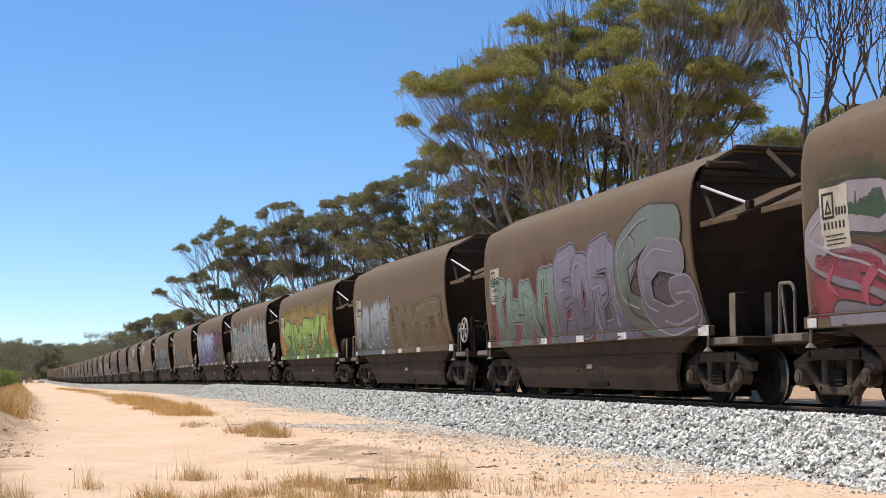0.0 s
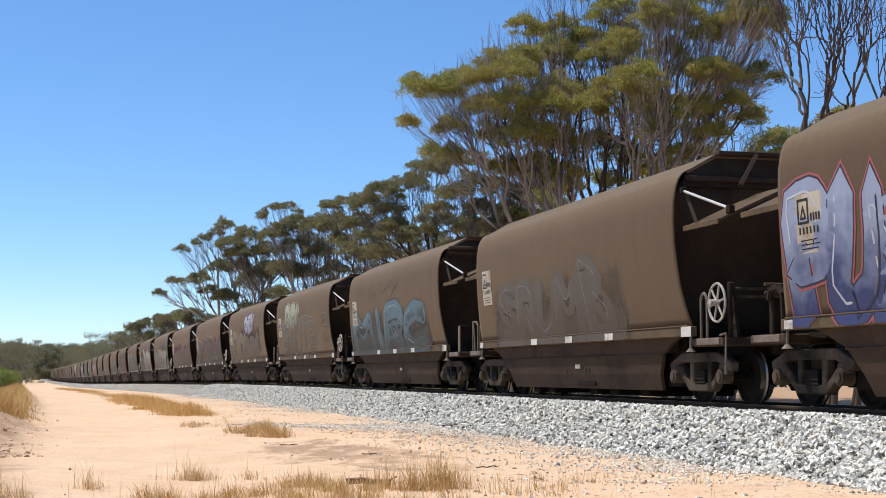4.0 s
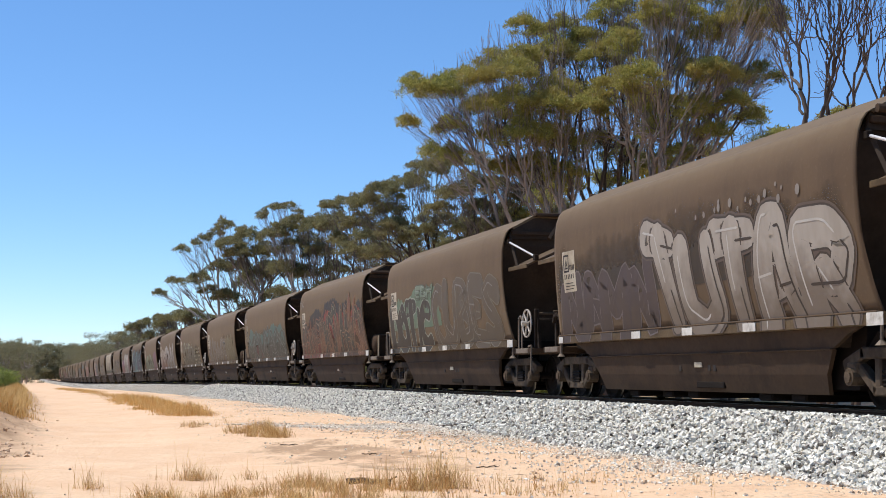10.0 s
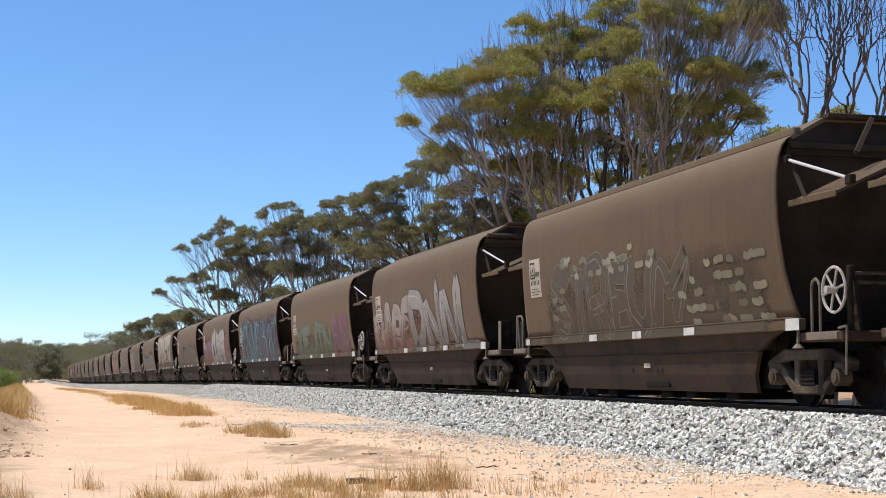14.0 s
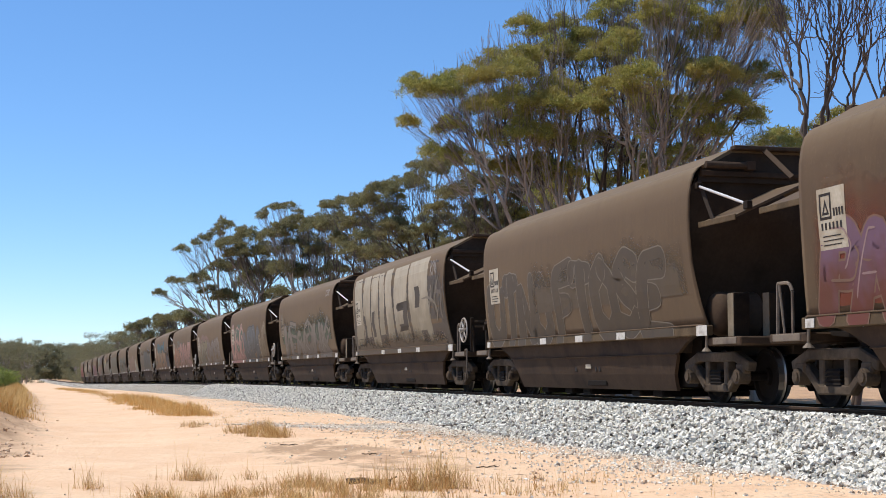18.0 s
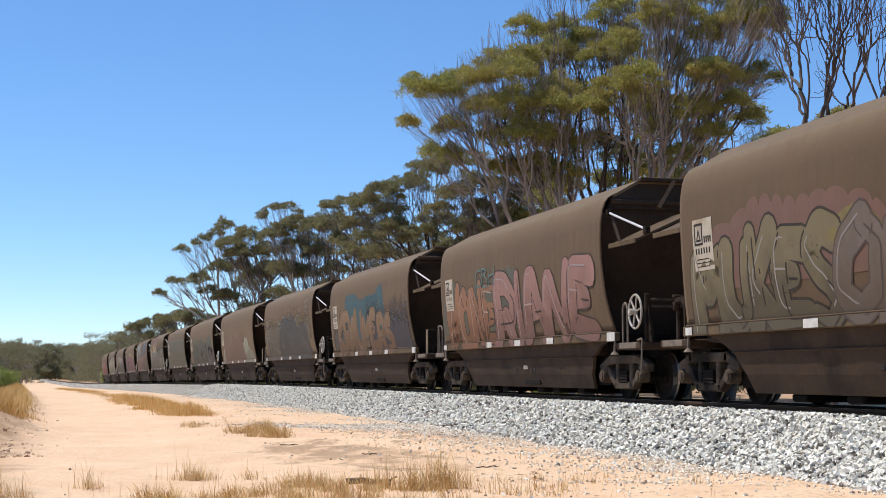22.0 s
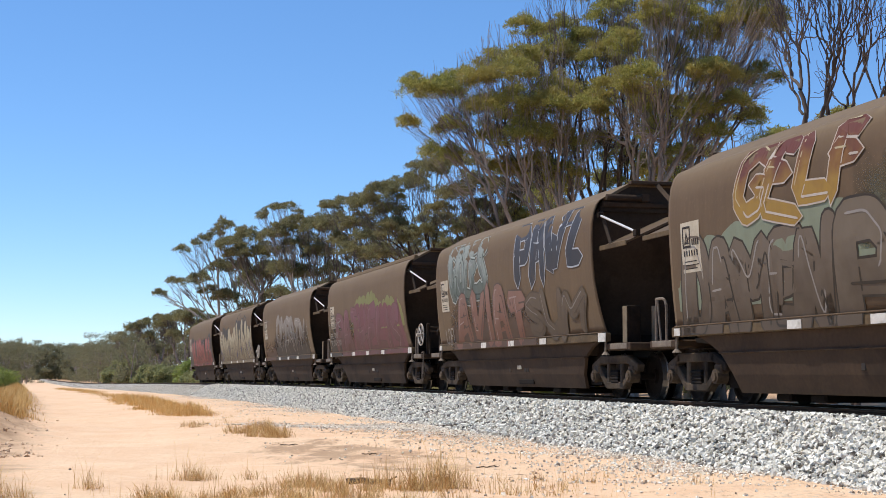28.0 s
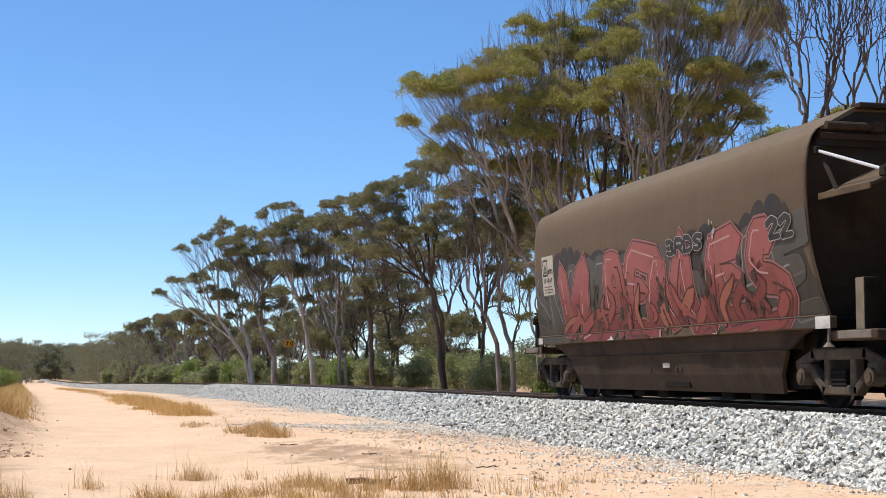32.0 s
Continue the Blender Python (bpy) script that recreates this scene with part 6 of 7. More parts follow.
def tubes(paths, sides=5):
    """Tapered tubes: each path is an array of rows x, y, z, radius. Returns vertices and triangles."""
    V, T, base = [], [], 0
    ang = np.arange(sides) * 2 * np.pi / sides
    ca, sa = np.cos(ang), np.sin(ang)
    for p in paths:
        p = np.asarray(p, float)
        d = np.gradient(p[:, :3], axis=0)
        d /= np.linalg.norm(d, axis=1)[:, None] + 1e-9
        ref = np.eye(3)[int(np.argmin(abs(p[-1, :3] - p[0, :3])))][None]
        e1 = np.cross(d, ref)
        e1 /= np.linalg.norm(e1, axis=1)[:, None]
        e2 = np.cross(d, e1)
        ring = p[:, None, :3] + p[:, None, 3:4] * (ca[None, :, None] * e1[:, None] + sa[None, :, None] * e2[:, None])
        n = len(p)
        V.append(ring.reshape(-1, 3))
        i, j = np.meshgrid(np.arange(n - 1), np.arange(sides), indexing="ij")
        a = base + i * sides + j
        b = base + i * sides + (j + 1) % sides
        T.append(np.stack([a, b, b + sides], -1).reshape(-1, 3))
        T.append(np.stack([a, b + sides, a + sides], -1).reshape(-1, 3))
        base += n * sides
    return np.concatenate(V), np.concatenate(T)


def limb(rng, a, b, r0, r1, n=7, wander=0.05, sag=0.0):
    """A wandering path from a to b; a negative sag leaves it hollow, so that it rises late."""
    a, b = np.asarray(a, float), np.asarray(b, float)
    t = np.linspace(0, 1, n)[:, None]
    p = a + (b - a) * t
    length = np.linalg.norm(b - a)
    off = np.cumsum(rng.normal(0, wander * length / n ** 0.5, (n, 3)), axis=0)
    off -= off[-1] * t
    p = p + off
    p[:, 2] += sag * length * (t[:, 0] * (1 - t[:, 0]))
    return np.concatenate([p, r0 + (r1 - r0) * t ** 0.8], 1)


def leaves(rng, centres, sizes, counts, length=0.16, flat=0.5, width=0.17, comb=0.3):
    """Small pointed leaves in flattened clumps, thicker towards each clump's upper skin."""
    n = int(np.sum(counts))
    c = np.repeat(np.asarray(centres), counts, 0)
    r = np.repeat(np.asarray(sizes), counts, 0)
    d = rng.normal(size=(n, 3))
    d /= np.linalg.norm(d, axis=1)[:, None]
    d[:, 2] = np.where(rng.random(n) < 0.8, abs(d[:, 2]), d[:, 2] * 0.5)
    rad = rng.random(n) ** 0.4
    pos = c + d * (rad * r)[:, None] * np.array([1, 1, flat])
    a = rng.normal(size=(n, 3)) * 0.75 + d * comb + np.array([0, 0, 0.35 * comb - 0.2])
    a /= np.linalg.norm(a, axis=1)[:, None]
    w = np.cross(a, rng.normal(size=(n, 3)))
    w /= np.linalg.norm(w, axis=1)[:, None] + 1e-9
    L = (np.repeat(np.broadcast_to(length, len(counts)), counts) * rng.uniform(0.6, 1.3, n))[:, None]
    v = np.stack([pos - w * L * width, pos + w * L * width, pos + a * L], 1).reshape(-1, 3)
    t = np.arange(3 * n).reshape(-1, 3)
    return v, t


def spread(rng, rows, start, tips, r, reach=0.24, wander=0.05):
    """Branches from start to all the tips: the bundle of paths splits in two again and again."""
    n = len(tips)
    if n == 1:
        rows.append(limb(rng, start, tips[0], r, r * 0.55, 5, wander, -0.10))
        return
    mean = tips.mean(0)
    k = reach * rng.uniform(0.7, 1.35)
    gap = np.linalg.norm(mean - start)
    end = start + (mean - start) * k + rng.normal(0, 0.035, 3) * gap
    rows.append(limb(rng, start, end, r, r * 0.92, 5, wander * 0.8))
    way = tips - end
    way = way / (np.linalg.norm(way, axis=1)[:, None] + 1e-6)
    way = way - way.mean(0)
    axis = np.linalg.svd(way, full_matrices=False)[2][0]
    order = np.argsort(way @ axis)
    cut = int(np.clip(round(n * rng.uniform(0.3, 0.7)), 1, n - 1))
    for half in (order[:cut], order[cut:]):
        spread(rng, rows, end, tips[half], max(0.0045, r * (len(half) / n) ** 0.44), reach, wander)


def crown_tips(rng, caps, deep, per, dome):
    """Branch ends under each domed cap (x, height, radius), and the radius of each end's tuft."""
    P, R, K = [], [], []
    for k, (x, z, r) in enumerate(caps):
        n = int(7 + per * r * r)
        an, ro = rng.uniform(0, 2 * np.pi, n), rng.random(n) ** 0.5
        back = rng.normal(0, deep) * (0.5 + r)
        h = dome * (1 - ro ** 2) - 0.36 + rng.normal(0, 0.15, n)
        P.append(np.stack([x + r * ro * np.cos(an), back + 1.3 * r * ro * np.sin(an), z + r * h], 1))
        R.append((0.14 + 0.17 * r) * rng.uniform(0.7, 1.3, n))
        K.append(np.full(n, k))
    return np.concatenate(P), np.concatenate(R), np.concatenate(K)


def put_tree(s, u, label, parts):
    x, y, _zz = on_track(s, u)
    tree = thing("gum_tree", label, "tree", "gum trees along the line")
    tree.location = (float(x), float(y), float(ground_height(np.array(s), np.array(u))))
    for name, rows, sides, material, text in parts:
        me = fast_mesh(name, *tubes(rows, sides))
        me.shade_smooth()
        part(name, me, material, tree, text)
    return tree


def dead_tree(s, u, bare, seed):
    rng = np.random.default_rng(seed)
    tips, _r, _k = crown_tips(rng, bare, 1.2, 42, 1.6)
    tips[:, 2] += rng.uniform(0.0, 0.7, len(tips))
    rows = []
    for g in np.array_split(np.argsort(tips[:, 0] + 0.4 * tips[:, 1]), 6):
        root = np.array([tips[g, 0].mean() * 0.35, rng.normal(0, 0.4), -0.15])
        top = root + np.array([tips[g, 0].mean() * 0.25, rng.normal(0, 0.3), 6.8 + rng.normal(0, 1.2)])
        rows.append(limb(rng, root, top, 0.10, 0.06, 7, 0.05))
        spread(rng, rows, top, tips[g], 0.065, 0.24, 0.13)
    thick = [p for p in rows if p[0, 3] > 0.04]
    thin = [p for p in rows if p[0, 3] <= 0.04]
    for p in thin:
        p[:, 3] = np.maximum(p[:, 3], 0.008)
    return put_tree(s, u, "dark dead gum tree with bare forking branches", (("trunk", thick, 7, BARK_DARK, "bare dark stems"), ("branchwork", thin, 4, BARK_DARK, "bare dark forking branches")))


def gum_tree(s, u, caps, bare=(), seed=0, bark=None, leaf=0.12, count=70, per=15, stems=4, fork=0.16, deep=0.9, foliage=None, dome=0.55, label="", twigs=0.0, thin=0.007, reach=0.25, hollow=0.5):
    """A gum: stems fan out from the foot and fork towards domed caps of leaves; bare caps hold dry branches only."""
    rng = np.random.default_rng(seed)
    tips, tuft_r, _k = crown_tips(rng, caps, deep, per, dome)
    m = len(tips)
    every = tips - np.array([0, 0, 0.12])
    # dry branches hang on under the caps
    under = [(x * 0.9, z - rng.uniform(0.8, 2.2), r) for x, z, r in caps if rng.random() < hollow]
    if len(bare) + len(under):
        dry, _r, _k = crown_tips(rng, list(bare) + under, deep, per * 0.9, 1.2)
        every = np.concatenate([every, dry])
    rows = []
    high = every[:, 2].max()
    if stems == 1:
        groups = [np.arange(len(every))]
    else:
        groups = np.array_split(np.argsort(every[:, 0] + 0.6 * every[:, 1]), stems)
    for g in groups:
        mean = every[g].mean(0)
        root = np.array([mean[0] * 0.12 + rng.normal(0, 0.25), rng.normal(0, 0.35), -0.15]) if len(groups) > 1 else np.array([0.0, 0.0, -0.15])
        top = np.array([root[0] + (mean[0] - root[0]) * fork * 0.5, root[1] + (mean[1] - root[1]) * fork * 0.5, high * fork * rng.uniform(0.8, 1.25)])
        r = thin * len(g) ** 0.45 * 1.1
        rows.append(limb(rng, root, top, r * 1.25, r, 7, 0.04))
        spread(rng, rows, top, every[g], r, reach, 0.075)
    for p in rows:
        p[:, 3] = np.maximum(p[:, 3], thin * 0.85)
    if twigs:
        for i in np.flatnonzero(rng.random(m) < twigs):
            d = np.array([rng.normal(0, 0.3), rng.normal(0, 0.3), 1.0]) * rng.uniform(0.3, 0.75)
            rows.append(limb(rng, tips[i], tips[i] + d, thin * 1.1, thin * 0.6, 4, 0.08))
            rows.append(limb(rng, tips[i] + d * 0.3, tips[i] + d * 0.9 + rng.normal(0, 0.14, 3), thin, thin * 0.6, 3, 0.05))
    thick = [p for p in rows if p[0, 3] > thin * 4.0]
    fine = [p for p in rows if p[0, 3] <= thin * 4.0]
    parts = [("trunk", thick, 7, bark, "bare stems and limbs"), ("branchwork", fine, 4, BARK if bark is BARK_PALE or s < 46 and seed % 2 == 0 else BARK_TWIG, "fine grey branches under the leaf caps")]
    tree = put_tree(s, u, label or "tall many-stemmed gum tree with an umbrella-shaped olive crown", parts)
    counts = (count * (tuft_r / 0.32) ** 2 * (0.12 / leaf) ** 2 * rng.uniform(0.5, 1.4, m)).astype(int) + 4
    lv, lt = leaves(rng, tips, tuft_r, counts, leaf, 0.75, 0.15, 0.9)
    part("crown", fast_mesh("crown", lv, lt), foliage or LEAF, tree, "flat olive leaf caps with gaps of sky")
    return tree


def near_gum(k, bark, s, u, caps, bare):
    gum_tree(s, u, caps, bare, 40 + k, bark, 0.12, 150, 44, 4, 0.24, 0.9, LEAF, 0.62, twigs=0.22, thin=0.0066, reach=0.25, hollow=1.0)


def line_gum(k, bark, s, u, caps, bare=(), fork=0.19):
    """One gum of the first row further along the line."""
    far = max(1.0, s / 60.0)
    gum_tree(s, u, caps, bare, 40 + k, bark, 0.14 * far ** 0.8, 220, 24, 1 + k % 2, fork + 0.03 * (k % 3), 0.8, LEAF_DARK, 0.55, twigs=0.06, thin=0.0085 * far ** 0.6, hollow=0.7)


def low_tree(k, s, u, h, n, wide, label, low=0.5):
    rng = np.random.default_rng(300 + k)
    caps = [(rng.uniform(-wide, wide), h * rng.uniform(low, 1.0), rng.uniform(0.7, 1.25)) for _ in range(n)]
    far = max(1.0, s / 60.0)
    gum_tree(s, u, caps, (), 70 + k, (BARK_DARK, BARK, BARK_DARK, BARK_PALE)[k % 4], 0.16 * far ** 0.7, 190, 13, 2, 0.22, 0.7, LEAF if s < 46 else LEAF_DARK, 0.5, label=label, thin=0.008 * far ** 0.6, hollow=0.9)


def build_trees():
    dead_tree(16, -9.5, [(-0.9, 10.6, 0.54), (-1.1, 11.3, 0.47), (-0.6, 11.3, 0.62), (-0, 11.4, 0.54), (-0.7, 12.4, 0.78), (0.1, 12.5, 0.78), (0.9, 11.1, 0.62), (1.2, 11.9, 0.7), (1.6, 10.9, 0.62), (0.6, 10.1, 0.47), (0.9, 12.7, 0.7), (2, 12.2, 0.86), (2.3, 10.9, 0.7), (2.8, 11.6, 0.93), (-0.7, 9.8, 0.28), (3.1, 10.1, 0.62), (0.4, 9.2, 0.25)], 31)
    near_gum(0, BARK, 32.8, -9,
             [(-6.9, 11, 0.52), (-6.5, 12.1, 0.74), (-5.8, 12.4, 0.87), (-4.9, 12.8, 0.91), (-5.2, 10.9, 0.74), (-6, 9.6, 0.52), (-5.2, 9.8, 0.61), (-4.3, 12.4, 0.74), (-3.4, 13.5, 0.83), (-2.4, 13.6, 0.78), (-4, 11.6, 0.91), (-3, 11.4, 1.04), (-2.3, 10.3, 1), (-3.7, 10.4, 0.7), (-1.6, 11.4, 0.96), (-1.9, 9.3, 0.87), (-1, 12.4, 0.91), (-1, 10.3, 0.96), (-2.9, 12.6, 0.87), (-0.8, 9, 0.78), (-3, 9.3, 0.74), (0.1, 11.3, 0.78)],
             [(-4.6, 13.6, 0.48), (-4.1, 13.9, 0.52), (-3.6, 14.2, 0.52), (-3, 14.4, 0.57), (-1.2, 13.1, 0.87), (-2.5, 11.9, 0.87), (-4.5, 10.2, 0.74), (-3.6, 9.3, 0.74), (-2.5, 9, 0.78), (-1.7, 10.2, 0.87), (-0.8, 11, 0.87), (-1.7, 8.4, 0.74), (-0.6, 9.3, 0.78), (-3.9, 11, 0.74)])
    near_gum(1, BARK_DARK, 36.5, -11,
             [(-3.2, 15.4, 0.7), (-2.2, 15.8, 0.65), (-1.3, 15.9, 0.75), (-1.7, 14.7, 0.98), (-0.4, 15.3, 0.84), (0.1, 14.3, 0.93), (-0.9, 13.2, 0.89), (0.6, 16.4, 0.98), (0.3, 17.6, 0.84), (1.6, 17.8, 0.93), (-2.5, 14.4, 0.84), (1.1, 15.4, 0.75), (0.1, 10.9, 0.84), (1.2, 10.6, 0.84), (-1.4, 8.8, 0.65), (0.6, 9.5, 0.75), (2.2, 9.9, 0.75), (-2.3, 8.6, 0.65), (1.7, 12, 0.79)],
             [(-2.7, 16.4, 0.61), (-2.1, 17, 0.7), (-1.1, 17.8, 0.84), (0.6, 15.4, 0.93), (1.5, 14.4, 0.93), (-0.4, 11.6, 0.93), (0.6, 12.3, 0.93), (0.8, 10.9, 0.93), (-0.2, 9.9, 0.89), (1.2, 9.7, 0.89), (2.2, 10.9, 0.93), (-1.1, 10.9, 0.84), (1.7, 12.5, 0.84)])
    near_gum(2, BARK, 31.8, -10,
             [(-0.9, 11.8, 0.77), (-0.2, 12.1, 0.9), (0.5, 12.1, 0.9), (1.4, 12, 0.77), (1.9, 13.6, 0.69), (3.8, 12.8, 0.86), (4.6, 12.9, 0.95), (5.5, 12.6, 0.73), (3.2, 12.2, 0.86), (5.2, 11, 0.52), (5.4, 15.1, 1.12), (4.5, 14.9, 0.99), (2.3, 15.2, 1.12), (3.4, 14.4, 0.77), (1.1, 14.6, 0.77), (0.2, 13.9, 0.77), (6, 14.8, 0.73), (1.9, 14.9, 0.86), (4.2, 11.4, 0.73), (2.7, 11, 0.77), (3.7, 16.5, 1.07), (5.2, 16.5, 1.07), (1.9, 16.5, 1.07), (1.4, 10.5, 0.73), (3.4, 10.3, 0.6), (2.3, 9.5, 0.6), (1.8, 11.6, 0.69), (2.8, 13.1, 0.64)],
             [(0.8, 15.1, 0.86), (1.4, 14, 0.86), (2.8, 14.2, 0.95), (4.1, 14.2, 1.07), (5.2, 14, 0.99), (6, 14, 0.77), (3.2, 13.3, 0.77), (6.5, 13.4, 0.52), (2.3, 12.9, 0.64), (4.7, 15.6, 1.07), (1.8, 10.7, 0.86), (2.7, 10, 0.77), (3.6, 10.9, 0.86), (4.2, 10.3, 0.73), (2.3, 9.2, 0.64), (1.4, 9.2, 0.73), (4.7, 11.6, 0.77), (3.2, 11.6, 0.77), (5.3, 11.8, 0.64), (1.2, 10.9, 0.77)])
    line_gum(3, BARK, 45.2, -9.5, [(-2.2, 9.7, 0.85), (-1.2, 10.2, 0.9), (-0, 9.9, 0.9), (1.2, 9.5, 0.9), (-1.3, 8.1, 0.79), (-0.8, 9.1, 0.85), (2, 10.6, 0.85), (-2.8, 9.1, 0.74), (0.6, 10.8, 0.79), (0.2, 8.2, 0.74), (1.3, 8.1, 0.74), (-2.2, 11, 0.69), (-1, 11.3, 0.79)], [(-0.6, 10, 1.06), (0.5, 7.5, 0.79)])
    line_gum(4, BARK_DARK, 56, -12, [(-0.7, 8.3, 0.8), (0.6, 8.6, 0.8), (0.9, 6.8, 0.68), (-1.1, 9.2, 0.8), (1.7, 7.7, 0.74), (2.6, 4.3, 0.55)], [(-0.3, 7.1, 0.92)])
    line_gum(5, BARK_DARK, 57, -10.5, [(-3.5, 11.2, 1.05), (-4.5, 10.8, 0.93), (-2.2, 11.7, 1.11), (-1.2, 12.2, 1.05), (-2.9, 9, 1.11), (-4.7, 8.9, 0.87), (-0.2, 9.5, 0.87), (-1.5, 8.7, 0.99), (-3.2, 10.2, 0.93), (-5.4, 8, 0.8), (1.4, 8, 0.62), (-4, 7.7, 0.74)], [(-2.9, 7.4, 0.93), (-1.1, 7.7, 0.93), (-4.8, 6.8, 0.74)], fork=0.36)
    line_gum(6, BARK_DARK, 59, -15, [(-0.3, 7.3, 0.77), (0.6, 8.3, 0.84), (1.1, 6.4, 0.71), (-0.7, 5.4, 0.58)])
    line_gum(7, BARK, 46.5, -12, [(0.2, 7.7, 0.71), (0.8, 8.8, 0.82), (-0.4, 6.4, 0.65), (1.5, 7.7, 0.71), (0.4, 10.2, 0.82)])
    line_gum(8, BARK_DARK, 71, -9.5, [(-2.8, 12.1, 0.65), (-1.9, 12.3, 0.79), (-0.8, 12.2, 0.79), (-0.7, 11, 1.08), (0.1, 9.3, 1.15), (-2.1, 9.8, 0.94), (1.1, 7.7, 0.94), (-0.6, 7, 0.79), (2.8, 6.1, 0.54), (2.9, 4.9, 0.47), (0.4, 6, 0.72)], [(-0.3, 8.2, 0.94), (-1.4, 7.8, 0.79), (1.5, 6.3, 0.58)])
    line_gum(9, BARK, 85.5, -11, [(-0.6, 12.2, 1.25), (-1.9, 12.8, 1.08), (-2.7, 12.3, 1), (-2.2, 10.5, 1.16), (-0.9, 9.2, 1.08), (-1.6, 7.7, 0.83), (0.7, 10.2, 1)], [(-1, 10.6, 1.08)])
    line_gum(10, BARK_PALE, 87.5, -9, [(-1.2, 12.8, 1.01), (-2.2, 12.4, 0.84), (-2.9, 11.9, 0.92), (-1.6, 11.1, 1.09), (-0.7, 9, 1.09), (-2, 9.3, 1.01), (-3.7, 11.9, 0.84), (-2.4, 7.3, 0.84), (-0.5, 6.9, 0.76)], [(-1.6, 10.2, 0.92)])
    line_gum(11, BARK_PALE, 104, -14, [(-6.1, 15.3, 0.49), (-6.4, 15, 0.39), (-5.1, 15.7, 0.73), (-4, 15.9, 0.68), (-3.4, 15.6, 0.44), (-2.1, 13.2, 0.97), (-0.4, 14.2, 0.88)])
    line_gum(12, BARK, 110.2, -10, [(-2.6, 13.9, 1.31), (-4, 13.2, 1.21), (-1, 12.7, 1.31), (-1.9, 10.6, 1.31), (-0.4, 8.6, 1.11), (-3.3, 12.2, 1.21), (0.5, 10.7, 1.11), (-1.5, 7.4, 0.91)], [(-2, 11.7, 1.11)])
    line_gum(13, BARK_PALE, 116.2, -9, [(-6.7, 13.1, 0.63), (-5.7, 13.7, 0.68), (-4.8, 14.2, 0.63), (-3.9, 14.8, 0.79), (-2.5, 15.2, 0.9), (-1.4, 15.1, 0.58), (-8.9, 9, 0.63), (-7.6, 10.2, 0.58), (-7.1, 10.2, 0.47), (-6, 10.3, 0.79), (-4.8, 10.5, 0.84), (-3.3, 11.6, 1.16), (-4.3, 9.4, 0.95), (-2.7, 8.8, 1.16), (-1.7, 11.7, 1.16), (-0.9, 7.8, 0.95), (-2.2, 6.8, 0.74)])
    line_gum(14, BARK_DARK, 138.8, -14, [(-0.4, 13.5, 1.48), (-2.3, 11.6, 1.35), (1.4, 9.2, 1.23), (-1.3, 7.3, 1.11), (2.7, 7.9, 1.11)])
    line_gum(15, BARK_DARK, 101, -15, [(-0.3, 8.2, 0.95), (-1.2, 6.2, 0.86), (-3.1, 6.7, 0.86), (1.1, 6.2, 0.76), (-2.2, 4.8, 0.67)])
    line_gum(16, BARK, 158, -12, [(-4.2, 9.1, 1.37), (-2.1, 8.3, 1.37), (-0.1, 7.7, 1.23), (-5.6, 8.7, 1.09), (-3.5, 7, 1.09), (1.3, 6.7, 1.09)])
    line_gum(17, BARK, 195.5, -12, [(-3.3, 10.2, 1.32), (-1.2, 10.7, 1.32), (-4.9, 9.4, 1.15), (0.4, 9.4, 1.15), (-2.4, 7.9, 1.15)])
    line_gum(18, BARK, 248, -13, [(-3.7, 11.7, 1.32), (-1.2, 12.5, 1.22), (-5.7, 10.9, 1.12), (0.8, 11.2, 1.22), (-2.7, 9.4, 1.22)])
    line_gum(19, BARK, 309.5, -13, [(-3.7, 11.2, 1.12), (-1.6, 12.4, 1.12), (0.6, 12.9, 1.12), (-4.9, 10.2, 1.12)])
    # a thinner second row behind, and young trees between the trunks
    second = ((33, -15, 10, 0.3), (36, -18, 13, 0.35), (38, -15, 10.5, 0.3), (41, -17, 12, 0.35), (44, -15, 9.5, 0.4), (49, -18, 10, 0.62), (56, -18, 11.5, 0.72), (64, -19, 12, 0.76), (76, -18, 12.5, 0.76), (85, -18, 13, 0.7), (91, -16, 13, 0.5), (98, -20, 12, 0.45), (106, -17, 12.5, 0.4),
              (112, -19, 10, 0.4), (122, -17, 10, 0.4), (134, -20, 9, 0.4), (148, -18, 8, 0.4), (160, -17, 9, 0.4), (176, -18, 8, 0.4), (196, -17, 9, 0.4), (216, -18, 9, 0.4), (240, -18, 10, 0.4), (270, -18, 10, 0.4))
    for k, (s, u, h, low) in enumerate(second):
        low_tree(k, s, u, h, 20 if s < 46 else 11, 4.2 if s < 46 else 3.0, "slender gum tree with thin olive foliage behind the first row", low)
    young = ((52, -19, 5), (63, -22, 5), (74, -16, 5.5), (84, -17, 6), (92, -16, 6), (100, -13, 5.5), (108, -15, 6.5), (118, -13, 6.5), (128, -12, 6), (140, -12, 6.5), (155, -14, 7), (170, -13, 7))
    for k, (s, u, h) in enumerate(young, 40):
        low_tree(k, s, u, h, 6, 1.6, "low young gum tree with thin grey-green foliage")


build_trees()


